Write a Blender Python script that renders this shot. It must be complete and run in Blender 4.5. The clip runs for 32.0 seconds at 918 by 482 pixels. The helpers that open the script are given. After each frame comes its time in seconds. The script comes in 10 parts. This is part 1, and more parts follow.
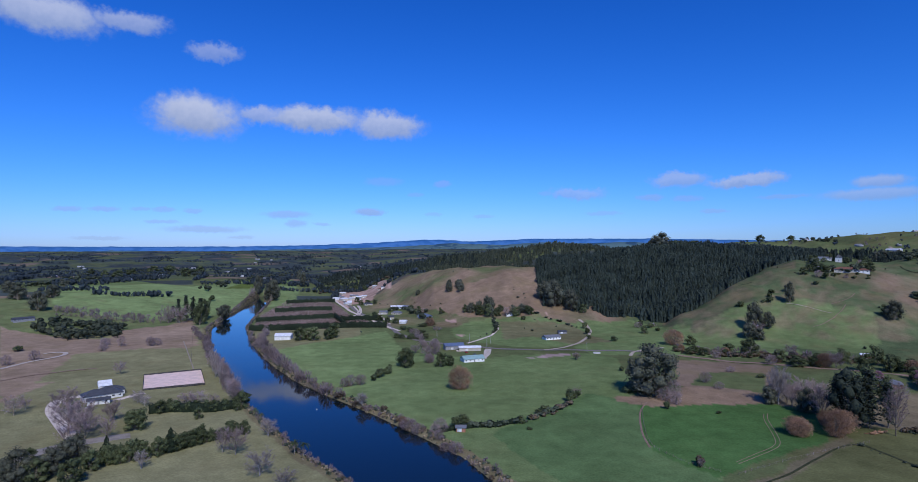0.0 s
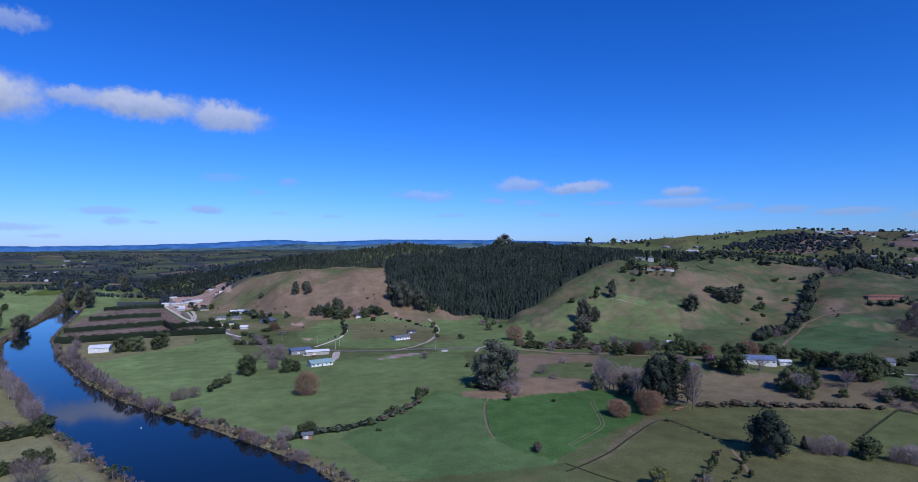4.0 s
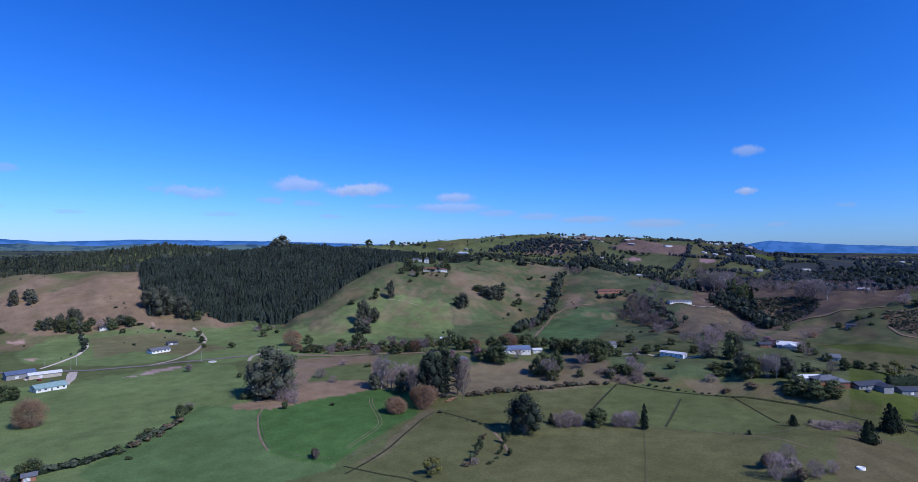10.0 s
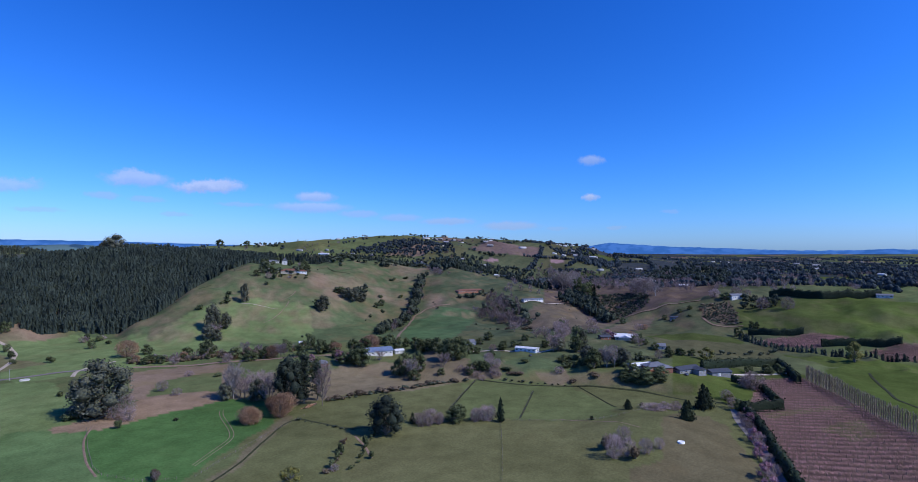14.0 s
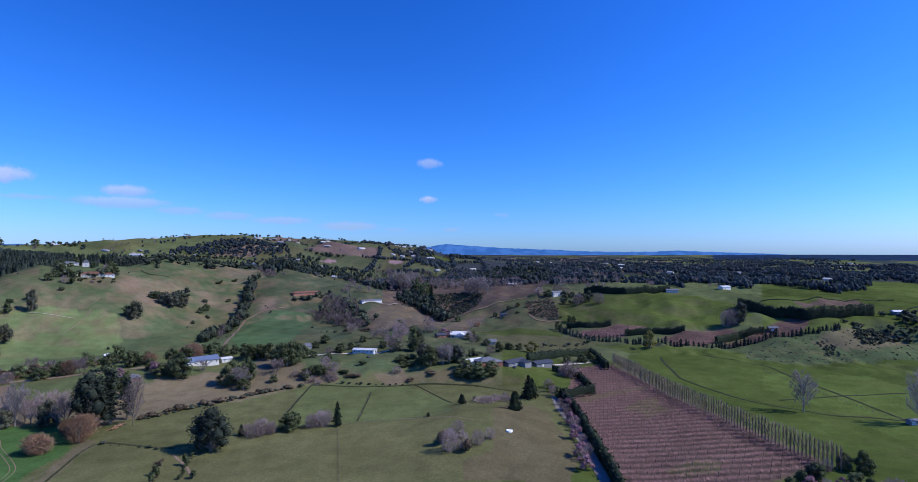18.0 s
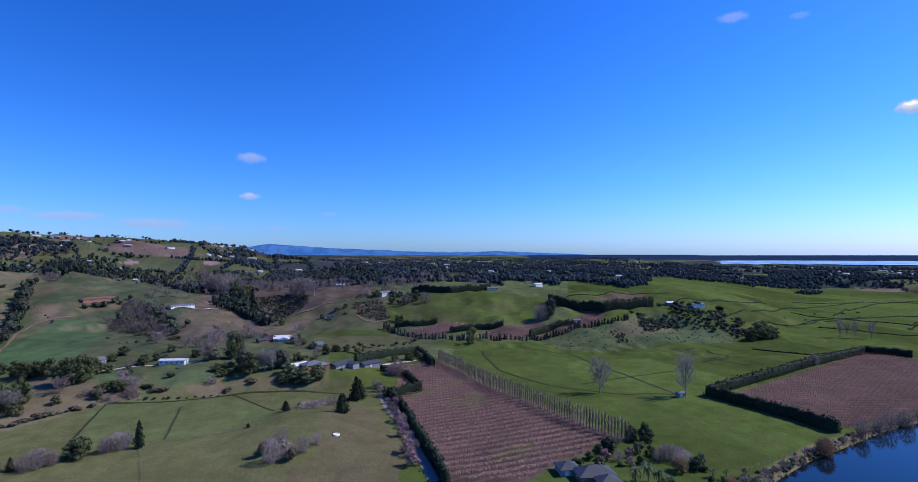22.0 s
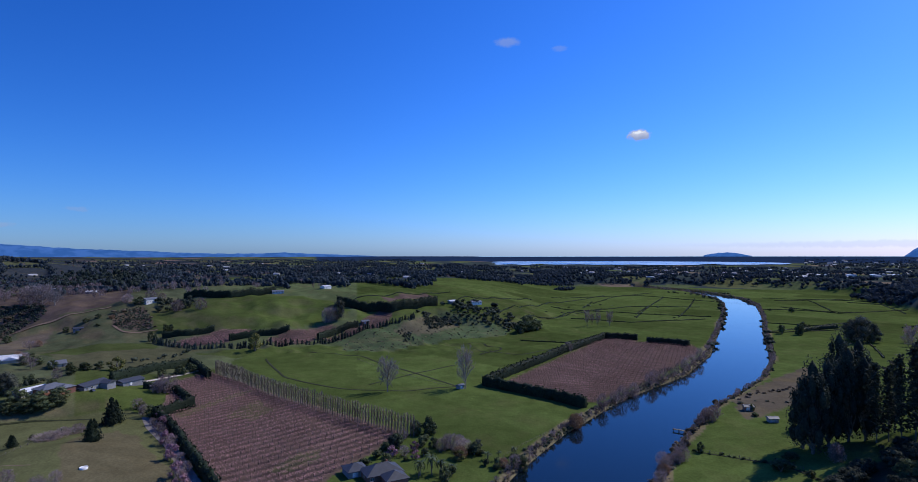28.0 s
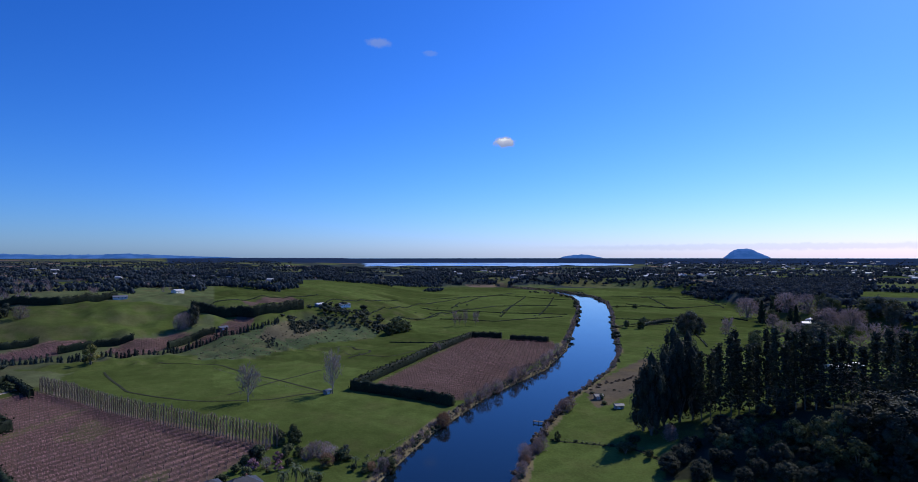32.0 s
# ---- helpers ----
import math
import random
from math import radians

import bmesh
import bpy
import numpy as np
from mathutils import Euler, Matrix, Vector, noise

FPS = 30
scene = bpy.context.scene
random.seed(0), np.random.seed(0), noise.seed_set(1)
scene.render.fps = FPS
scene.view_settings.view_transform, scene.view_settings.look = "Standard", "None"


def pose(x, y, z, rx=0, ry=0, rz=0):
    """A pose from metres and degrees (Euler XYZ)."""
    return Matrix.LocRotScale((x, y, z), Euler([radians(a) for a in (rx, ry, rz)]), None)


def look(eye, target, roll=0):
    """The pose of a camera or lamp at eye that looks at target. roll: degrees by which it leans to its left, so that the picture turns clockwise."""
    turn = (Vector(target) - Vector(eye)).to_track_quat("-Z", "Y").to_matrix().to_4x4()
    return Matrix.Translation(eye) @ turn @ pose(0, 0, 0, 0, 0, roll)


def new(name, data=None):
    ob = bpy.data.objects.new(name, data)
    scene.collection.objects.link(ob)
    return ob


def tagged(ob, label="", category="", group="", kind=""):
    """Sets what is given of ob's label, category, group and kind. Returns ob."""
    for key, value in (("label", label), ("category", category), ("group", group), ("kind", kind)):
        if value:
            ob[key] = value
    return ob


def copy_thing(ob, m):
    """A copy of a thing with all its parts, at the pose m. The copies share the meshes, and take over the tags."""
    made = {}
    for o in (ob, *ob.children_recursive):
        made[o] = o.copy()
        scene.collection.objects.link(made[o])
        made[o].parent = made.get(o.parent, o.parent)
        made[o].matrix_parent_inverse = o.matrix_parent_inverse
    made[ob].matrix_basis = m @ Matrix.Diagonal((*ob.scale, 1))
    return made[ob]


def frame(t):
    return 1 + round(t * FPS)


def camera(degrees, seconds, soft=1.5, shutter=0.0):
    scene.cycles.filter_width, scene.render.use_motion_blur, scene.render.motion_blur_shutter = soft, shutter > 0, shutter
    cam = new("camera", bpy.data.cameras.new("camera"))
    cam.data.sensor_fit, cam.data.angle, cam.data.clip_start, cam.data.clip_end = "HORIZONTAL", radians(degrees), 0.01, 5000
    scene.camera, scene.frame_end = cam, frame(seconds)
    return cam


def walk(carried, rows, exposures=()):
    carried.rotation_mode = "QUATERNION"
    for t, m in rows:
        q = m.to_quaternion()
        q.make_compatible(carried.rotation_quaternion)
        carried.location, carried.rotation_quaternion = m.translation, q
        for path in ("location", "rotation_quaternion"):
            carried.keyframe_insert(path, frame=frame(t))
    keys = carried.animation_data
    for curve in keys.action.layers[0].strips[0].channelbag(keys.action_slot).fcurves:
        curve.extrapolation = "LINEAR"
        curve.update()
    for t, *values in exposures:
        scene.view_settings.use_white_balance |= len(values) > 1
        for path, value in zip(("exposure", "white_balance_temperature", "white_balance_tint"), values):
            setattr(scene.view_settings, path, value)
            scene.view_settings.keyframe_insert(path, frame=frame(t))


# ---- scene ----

cam = camera(78.62, 32.0, soft=0.66)
walk(cam, [
    (0.0, pose(0, 0, 100, 91.06, 0.27, -0.00)),
    (0.5, pose(0, 0, 100, 91.05, 0.29, -1.78)),
    (1.0, pose(0, 0, 100, 91.08, 0.32, -3.64)),
    (1.5, pose(0, 0, 100, 91.08, 0.32, -5.55)),
    (2.0, pose(0, 0, 100, 91.08, 0.33, -7.52)),
    (2.5, pose(0, 0, 100, 91.08, 0.35, -9.27)),
    (3.0, pose(0, 0, 100, 91.07, 0.31, -11.14)),
    (3.5, pose(0, 0, 100, 91.07, 0.27, -13.14)),
    (5.5, pose(0, 0, 100, 91.09, 0.17, -21.59)),
    (6.0, pose(0, 0, 100, 91.11, 0.12, -23.60)),
    (6.5, pose(0, 0, 100, 91.10, 0.17, -25.47)),
    (7.0, pose(0, 0, 100, 91.13, 0.20, -27.39)),
    (7.5, pose(0, 0, 100, 91.14, 0.19, -29.11)),
    (8.0, pose(0, 0, 100, 91.13, 0.26, -30.77)),
    (8.5, pose(0, 0, 100, 91.16, 0.28, -32.17)),
    (9.0, pose(0, 0, 100, 91.19, 0.28, -33.27)),
    (9.5, pose(0, 0, 100, 91.16, 0.21, -34.66)),
    (10.0, pose(0, 0, 100, 91.18, 0.19, -37.40)),
    (10.5, pose(0, 0, 100, 91.20, 0.28, -39.98)),
    (11.0, pose(0, 0, 100, 91.20, 0.23, -42.00)),
    (11.5, pose(0, 0, 100, 91.22, 0.27, -43.53)),
    (12.0, pose(0, 0, 100, 91.20, 0.22, -44.89)),
    (12.5, pose(0, 0, 100, 91.22, 0.25, -46.34)),
    (13.0, pose(0, 0, 100, 91.22, 0.22, -48.03)),
    (13.5, pose(0, 0, 100, 91.26, 0.22, -49.62)),
    (14.0, pose(0, 0, 100, 91.24, 0.19, -51.37)),
    (14.5, pose(0, 0, 100, 91.25, 0.19, -53.49)),
    (16.5, pose(0, 0, 100, 91.27, 0.18, -61.34)),
    (17.0, pose(0, 0, 100, 91.26, 0.12, -63.52)),
    (17.5, pose(0, 0, 100, 91.25, 0.14, -65.48)),
    (18.0, pose(0, 0, 100, 91.28, 0.14, -67.73)),
    (18.5, pose(0, 0, 100, 91.29, 0.11, -69.82)),
    (19.0, pose(0, 0, 100, 91.29, 0.16, -72.31)),
    (19.5, pose(0, 0, 100, 91.29, 0.15, -74.52)),
    (20.0, pose(0, 0, 100, 91.28, 0.12, -76.72)),
    (20.5, pose(0, 0, 100, 91.29, 0.20, -78.75)),
    (21.0, pose(0, 0, 100, 91.26, 0.22, -80.98)),
    (21.5, pose(0, 0, 100, 91.27, 0.19, -83.17)),
    (22.0, pose(0, 0, 100, 91.26, 0.15, -85.10)),
    (22.5, pose(0, 0, 100, 91.28, 0.14, -86.64)),
    (23.0, pose(0, 0, 100, 91.27, 0.16, -88.07)),
    (23.5, pose(0, 0, 100, 91.30, 0.15, -89.77)),
    (24.0, pose(0, 0, 100, 91.30, 0.15, -91.93)),
    (24.5, pose(0, 0, 100, 91.31, 0.18, -93.70)),
    (25.0, pose(0, 0, 100, 91.32, 0.20, -96.05)),
    (25.5, pose(0, 0, 100, 91.35, 0.27, -98.04)),
    (26.0, pose(0, 0, 100, 91.40, 0.19, -99.96)),
    (26.5, pose(0, 0, 100, 91.38, 0.20, -101.79)),
    (28.5, pose(0, 0, 100, 91.42, 0.11, -107.64)),
    (29.0, pose(0, 0, 100, 91.47, 0.11, -108.84)),
    (29.5, pose(0, 0, 100, 91.46, 0.07, -110.17)),
    (30.0, pose(0, 0, 100, 91.49, -0.02, -111.78)),
    (30.5, pose(0, 0, 100, 91.53, -0.01, -113.82)),
    (31.0, pose(0, 0, 100, 91.54, 0.02, -115.72)),
    (31.5, pose(0, 0, 100, 91.53, 0.02, -117.62)),
    (32.0, pose(0, 0, 100, 91.52, 0.06, -119.61)),
], exposures=[(0.0, -0.08, 6150, 10), (9.0, 0.10, 6200, 10), (13.0, 0.21, 6300, 10), (20.0, 0.36, 6450, 10), (26.0, 0.04, 6550, 10), (32.0, -0.14, 6650, 10)])

# ---------------------------------------------------------------- light and sky
SUN_AZ, SUN_EL = 166.0, 43.0      # bearing clockwise from +y, height, degrees
sun = new("sun", bpy.data.lights.new("sun", "SUN"))
sun.data.energy, sun.data.angle, sun.data.color = 3.4, radians(0.53), (1.0, 0.95, 0.86)
_sd = Vector((math.sin(radians(SUN_AZ)) * math.cos(radians(SUN_EL)), math.cos(radians(SUN_AZ)) * math.cos(radians(SUN_EL)), math.sin(radians(SUN_EL))))
sun.matrix_world = look(_sd * 900 + Vector((0, 0, 100)), (0, 0, 100))

world = bpy.data.worlds.new("sky")
scene.world = world
world.use_nodes = True
_nt = world.node_tree
_nt.nodes.clear()


class Nodes:
    """Small helper to write node trees in few lines."""

    def __init__(self, tree):
        self.t = tree

    def put(self, socket, value):
        if value is None:
            return
        if isinstance(value, bpy.types.NodeSocket):
            self.t.links.new(value, socket)
        else:
            socket.default_value = value

    def node(self, kind, ins=(), **props):
        n = self.t.nodes.new(kind)
        for k, v in props.items():
            setattr(n, k, v)
        for i, v in enumerate(ins):
            self.put(n.inputs[i], v)
        return n

    def math(self, op, a, b=None, c=None, clamp=False):
        return self.node("ShaderNodeMath", (a, b, c), operation=op, use_clamp=clamp).outputs[0]

    def vec(self, op, a, b=None):
        n = self.node("ShaderNodeVectorMath", (a, b), operation=op)
        return n.outputs[1] if op in ("LENGTH", "DOT_PRODUCT", "DISTANCE") else n.outputs[0]

    def noise(self, vector, scale, detail=4.0, rough=0.55, out=0):
        n = self.node("ShaderNodeTexNoise")
        self.put(n.inputs["Vector"], vector)
        n.inputs["Scale"].default_value, n.inputs["Detail"].default_value, n.inputs["Roughness"].default_value = scale, detail, rough
        return n.outputs[out]

    def span(self, value, a, b, c=0.0, d=1.0, kind="SMOOTHSTEP"):
        n = self.node("ShaderNodeMapRange", interpolation_type=kind)
        for i, v in enumerate((value, a, b, c, d)):
            self.put(n.inputs[i], v)
        return n.outputs[0]

    def mix(self, fac, a, b, blend="MIX"):
        n = self.node("ShaderNodeMix", data_type="RGBA", blend_type=blend)
        self.put(n.inputs[0], fac)
        self.put(n.inputs[6], a)
        self.put(n.inputs[7], b)
        return n.outputs[2]


def rgb(*c):
    return (*c, 1.0)


S = Nodes(_nt)
sky = S.node("ShaderNodeTexSky", sky_type="NISHITA", sun_disc=False, sun_elevation=radians(SUN_EL), sun_rotation=radians(SUN_AZ),
             altitude=100.0, air_density=1.0, dust_density=0.4, ozone_density=3.0)
_rgb = S.node("ShaderNodeSeparateColor", (sky.outputs[0],))
deep = [S.math("MULTIPLY", S.math("POWER", S.math("MULTIPLY", _rgb.outputs[i], 0.105), p), k / 0.105) for i, (p, k) in enumerate(((1.9, 0.68), (1.34, 0.83), (1.15, 1.58)))]
tint = S.node("ShaderNodeCombineColor", deep).outputs[0]
way = S.node("ShaderNodeTexCoord").outputs["Generated"]
sep = S.node("ShaderNodeSeparateXYZ", (way,))
bearing = S.math("DEGREES", S.math("ARCTAN2", sep.outputs[0], sep.outputs[1]))
height = S.math("DEGREES", S.math("ARCSINE", sep.outputs[2]))
ang = S.node("ShaderNodeCombineXYZ", (bearing, height, 0.0)).outputs[0]
n1 = S.vec("SUBTRACT", S.noise(ang, 0.35, 5.0, 0.6, out=1), (0.5, 0.5, 0.5))
n2 = S.vec("SUBTRACT", S.noise(ang, 1.3, 6.0, 0.62, out=1), (0.5, 0.5, 0.5))
bent = S.vec("ADD", S.vec("ADD", ang, S.vec("MULTIPLY", n1, (3.0, 1.5, 0))), S.vec("MULTIPLY", n2, (2.0, 1.3, 0)))
wisp = S.vec("ADD", ang, S.vec("MULTIPLY", n2, (1.7, 0.55, 0)))
# bearing, height, half width, half height of each cloud, and how solid it is
CLOUDS = [(-36.5, 19.2, 5.0, 1.8, 0.9), (-30.5, 19.7, 3.6, 1.1, 0.7), (-23.4, 18.3, 2.6, 0.9, 0.55), (-25.2, 12.6, 4.6, 2.3, 1.0),
          (-14.5, 13.0, 5.6, 1.35, 0.95), (-7.4, 12.6, 4.2, 1.6, 0.9), (-19.6, 13.0, 2.8, 1.0, 0.75)]
CLOUDS2 = [(-34.9, 3.73, 1.21, 0.27, 0.62), (-32.3, 3.83, 1.45, 0.27, 0.62), (-29.6, 3.92, 0.97, 0.22, 0.50), (-27.8, 3.93, 1.21, 0.27, 0.56),
           (-25.4, 3.83, 0.97, 0.31, 0.56), (-17.1, 3.67, 2.67, 0.45, 0.69), (-16.2, 2.82, 1.21, 0.45, 0.62), (-9.1, 3.99, 1.86, 0.45, 0.88),
           (-28.0, 2.81, 1.78, 0.22, 0.56), (-24.4, 2.17, 4.04, 0.40, 0.62), (-13.7, 2.78, 1.05, 0.22, 0.56), (-21.3, 1.43, 1.45, 0.22, 0.44),
           (-32.7, 1.30, 2.42, 0.22, 0.44), (-7.7, 7.06, 2.26, 0.54, 0.38), (-1.7, 6.85, 1.05, 0.45, 0.56), (-4.4, 5.78, 0.89, 0.27, 0.38)]
CLOUDS3 = [(11.9, 5.72, 1.86, 0.40, 0.56), (8.7, 5.79, 0.81, 0.27, 0.38), (18.9, 5.10, 1.62, 0.36, 0.56), (21.5, 6.66, 2.67, 0.90, 0.62),
           (27.5, 6.33, 3.07, 0.81, 0.75), (22.0, 4.98, 1.45, 0.27, 0.50), (24.5, 3.68, 1.13, 0.27, 0.50), (14.4, 3.68, 1.21, 0.22, 0.44),
           (2.5, 3.56, 1.13, 0.22, 0.44), (-2.6, 3.76, 1.05, 0.22, 0.38), (26.7, 6.22, 3.07, 0.72, 0.75), (22.1, 6.67, 2.42, 0.72, 0.62),
           (19.1, 5.10, 1.37, 0.40, 0.62), (22.2, 4.85, 1.78, 0.27, 0.50), (37.0, 5.58, 2.26, 0.63, 0.88), (36.6, 4.58, 4.45, 0.63, 0.75)]
CLOUDS4 = [(41.3, 3.97, 2.42, 0.45, 0.62), (45.4, 3.62, 2.42, 0.45, 0.62), (50.2, 3.25, 3.23, 0.45, 0.75), (56.7, 2.77, 3.48, 0.54, 0.75),
           (61.3, 2.42, 1.21, 0.27, 0.38), (64.7, 9.14, 1.45, 0.58, 0.69), (64.6, 5.46, 0.97, 0.45, 1.00), (67.0, 2.45, 0.97, 0.27, 0.50),
           (72.1, 3.92, 0.89, 0.27, 0.38), (30.1, 4.70, 2.42, 0.27, 0.50), (14.4, 3.68, 2.02, 0.27, 0.44), (24.6, 3.63, 1.45, 0.27, 0.50),
           (12.0, 5.75, 3.23, 0.72, 0.50)]
CLOUDS5 = [(124.3, 11.45, 1.15, 0.6, 2.2), (111.4, 20.8, 1.4, 0.5, 0.6), (116.7, 20.0, 0.8, 0.35, 0.35), (148.0, 0.8, 22.0, 0.35, 0.28)]
cover, shade = 0.0, 0.0
for az, el, w, h, solid in CLOUDS + CLOUDS2 + CLOUDS3 + CLOUDS4 + CLOUDS5:
    off = S.vec("MULTIPLY", S.vec("SUBTRACT", bent if w > 2.5 and h > 0.7 else wisp, (az, el, 0)), (1 / w, 1 / h, 0))
    m = S.math("MULTIPLY", S.span(S.vec("LENGTH", off), 1.1, 0.45), solid if h > 0.7 else solid * 0.72)
    cover = S.math("MAXIMUM", cover, m)
    shade = S.math("MAXIMUM", shade, S.math("MULTIPLY", S.math("MULTIPLY", m, 1.0 if h > 0.56 or solid > 0.9 else 0.35), S.span(S.node("ShaderNodeSeparateXYZ", (off,)).outputs[1], -0.7, 0.6)))
cover = S.math("MINIMUM", cover, 1.0)
white = S.mix(S.math("MULTIPLY", shade, 1.0, clamp=True), rgb(2.8, 3.6, 5.9), rgb(4.9, 5.4, 7.3))
white = S.mix(S.span(shade, 1.0, 1.5), white, rgb(7.8, 8.5, 9.8))
# the sky pales on the side of the sun
_near = S.span(S.vec("DOT_PRODUCT", way, tuple(_sd)), -0.05, 0.6, 1.0, 1.17)
tint = S.mix(1.0, tint, S.node("ShaderNodeCombineXYZ", (_near, _near, _near)).outputs[0], "MULTIPLY")
seen = S.mix(cover, tint, white)
S.node("ShaderNodeOutputWorld", (S.node("ShaderNodeBackground", (seen, 0.105)).outputs[0],))

# ---------------------------------------------------------------- materials


def material(name, build, rough=0.85, spec=0.25, bump=None, metal=0.0, transmission=0.0):
    m = bpy.data.materials.new(name)
    m.use_nodes = True
    m.node_tree.nodes.clear()
    N = Nodes(m.node_tree)
    b = N.node("ShaderNodeBsdfPrincipled")
    pos = N.node("ShaderNodeNewGeometry").outputs["Position"]
    N.put(b.inputs["Base Color"], build(N, pos))
    N.put(b.inputs["Roughness"], rough)
    N.put(b.inputs["Specular IOR Level"], spec)
    N.put(b.inputs["Metallic"], metal)
    if bump:
        dist, scale, strength = bump
        n = N.node("ShaderNodeBump")
        n.inputs["Strength"].default_value, n.inputs["Distance"].default_value = strength, dist
        N.put(n.inputs["Height"], N.noise(pos, scale, 3.0, 0.6))
        N.put(b.inputs["Normal"], n.outputs[0])
    N.node("ShaderNodeOutputMaterial", (b.outputs[0],))
    return m


def grained(base, other, scale=0.4, fine=3.0, tone=0.35):
    """Two colours mingled in patches, with finer grain on top and a tone of its own on each object."""
    def build(N, pos):
        c = N.mix(N.span(N.noise(pos, scale, 4.0), 0.35, 0.65), rgb(*base), rgb(*other))
        g = N.span(N.noise(pos, fine, 3.0, 0.65), 0.25, 0.75, 1 - tone, 1 + tone, "LINEAR")
        own = N.span(N.node("ShaderNodeObjectInfo").outputs["Random"], 0, 1, 0.8, 1.22, "LINEAR")
        k = N.math("MULTIPLY", g, own)
        return N.mix(1.0, c, N.node("ShaderNodeCombineXYZ", (k, k, k)).outputs[0], "MULTIPLY")
    return build


def foliage(name, build, rough=0.85, spec=0.05, through_share=0.3):
    """Leaves and twigs: a surface that also lets some light through."""
    m = material(name, build, rough, spec)
    N = Nodes(m.node_tree)
    b = next(n for n in m.node_tree.nodes if n.type == "BSDF_PRINCIPLED")
    end = next(n for n in m.node_tree.nodes if n.type == "OUTPUT_MATERIAL")
    t = N.node("ShaderNodeBsdfTranslucent", (b.inputs["Base Color"].links[0].from_socket,))
    N.put(end.inputs[0], N.node("ShaderNodeMixShader", (through_share, b.outputs[0], t.outputs[0])).outputs[0])
    return m


def leafy(base, other, tone=0.45):
    """Foliage: every clump its own shade of the two greens."""
    def build(N, pos):
        isle = N.node("ShaderNodeNewGeometry").outputs["Random Per Island"]
        stand = N.noise(pos, 0.035, 3.0, 0.6)
        c = N.mix(N.math("MULTIPLY_ADD", isle, 0.55, N.span(stand, 0.35, 0.65, 0.0, 0.45, "LINEAR")), rgb(*base), rgb(*other))
        own = N.span(N.node("ShaderNodeObjectInfo").outputs["Random"], 0, 1, 0.78, 1.25, "LINEAR")
        k = N.math("MULTIPLY", N.span(N.noise(pos, 1.1, 2.0), 0.3, 0.7, 1 - tone, 1 + tone, "LINEAR"), N.math("MULTIPLY", own, N.span(stand, 0.3, 0.7, 0.80, 1.22, "LINEAR")))
        return N.mix(1.0, c, N.node("ShaderNodeCombineXYZ", (k, k, k)).outputs[0], "MULTIPLY")
    return build


def ground_build(N, pos):
    c = N.node("ShaderNodeAttribute", attribute_name="cover").outputs["Color"]
    big = N.span(N.noise(pos, 0.012, 5.0, 0.6), 0.3, 0.7, 0.80, 1.22, "LINEAR")
    mid = N.span(N.noise(pos, 0.09, 5.0, 0.62), 0.3, 0.7, 0.82, 1.20, "LINEAR")
    fine = N.span(N.noise(pos, 0.9, 4.0, 0.7), 0.25, 0.75, 0.76, 1.25, "LINEAR")
    k = N.math("MULTIPLY", N.math("MULTIPLY", big, mid), fine)
    c = N.mix(1.0, c, N.node("ShaderNodeCombineXYZ", (k, k, k)).outputs[0], "MULTIPLY")
    dry = N.span(N.noise(pos, 0.028, 6.0, 0.68), 0.47, 0.71, 0.0, 0.62)
    tuft = N.span(N.noise(pos, 0.22, 5.0, 0.7), 0.56, 0.74, 0.0, 0.5)
    amount = N.node("ShaderNodeAttribute", attribute_name="worn").outputs["Fac"]
    c = N.mix(N.math("MULTIPLY", dry, amount), c, rgb(0.17, 0.13, 0.065))
    return N.mix(N.math("MULTIPLY", tuft, N.math("MULTIPLY", amount, 0.9)), c, rgb(0.055, 0.062, 0.028))


GROUND = material("ground", ground_build, 1.0, 0.0, bump=(0.5, 0.35, 0.6))
WATER = material("water", lambda N, p: rgb(0.004, 0.010, 0.016), 0.06, 0.5)
_w = WATER.node_tree
_N = Nodes(_w)
_b = next(n for n in _w.nodes if n.type == "BSDF_PRINCIPLED")
_bp = _N.node("ShaderNodeBump")
_bp.inputs["Strength"].default_value, _bp.inputs["Distance"].default_value = 0.06, 0.10
_pos = _N.node("ShaderNodeNewGeometry").outputs["Position"]
_N.put(_bp.inputs["Height"], _N.noise(_pos, 0.5, 3.0, 0.6))
_b.inputs["IOR"].default_value = 1.333
_N.put(_b.inputs["Normal"], _bp.outputs[0])
_N.put(_b.inputs["Roughness"], _N.span(_N.noise(_pos, 0.012, 4.0, 0.6), 0.35, 0.7, 0.02, 0.09))

# ---------------------------------------------------------------- the lie of the land
EYE_Z = 100.0
RIVER = [(-430, 1250, 18), (-392, 1090, 18), (-345, 900, 19), (-306, 745, 20), (-246, 605, 20), (-186, 490, 20),
         (-146, 424, 21), (-110, 372, 25), (-76, 328, 28), (-48, 290, 29), (-22, 258, 27), (8, 180, 30),
         (45, 80, 30), (100, 0, 30), (155, -62, 29), (220, -118, 27), (263, -163, 27), (317, -231, 25),
         (372, -327, 25), (442, -410, 25), (588, -548, 24), (740, -695, 25), (900, -838, 26), (1040, -932, 24),
         (1250, -1010, 20), (1500, -1010, 20)]


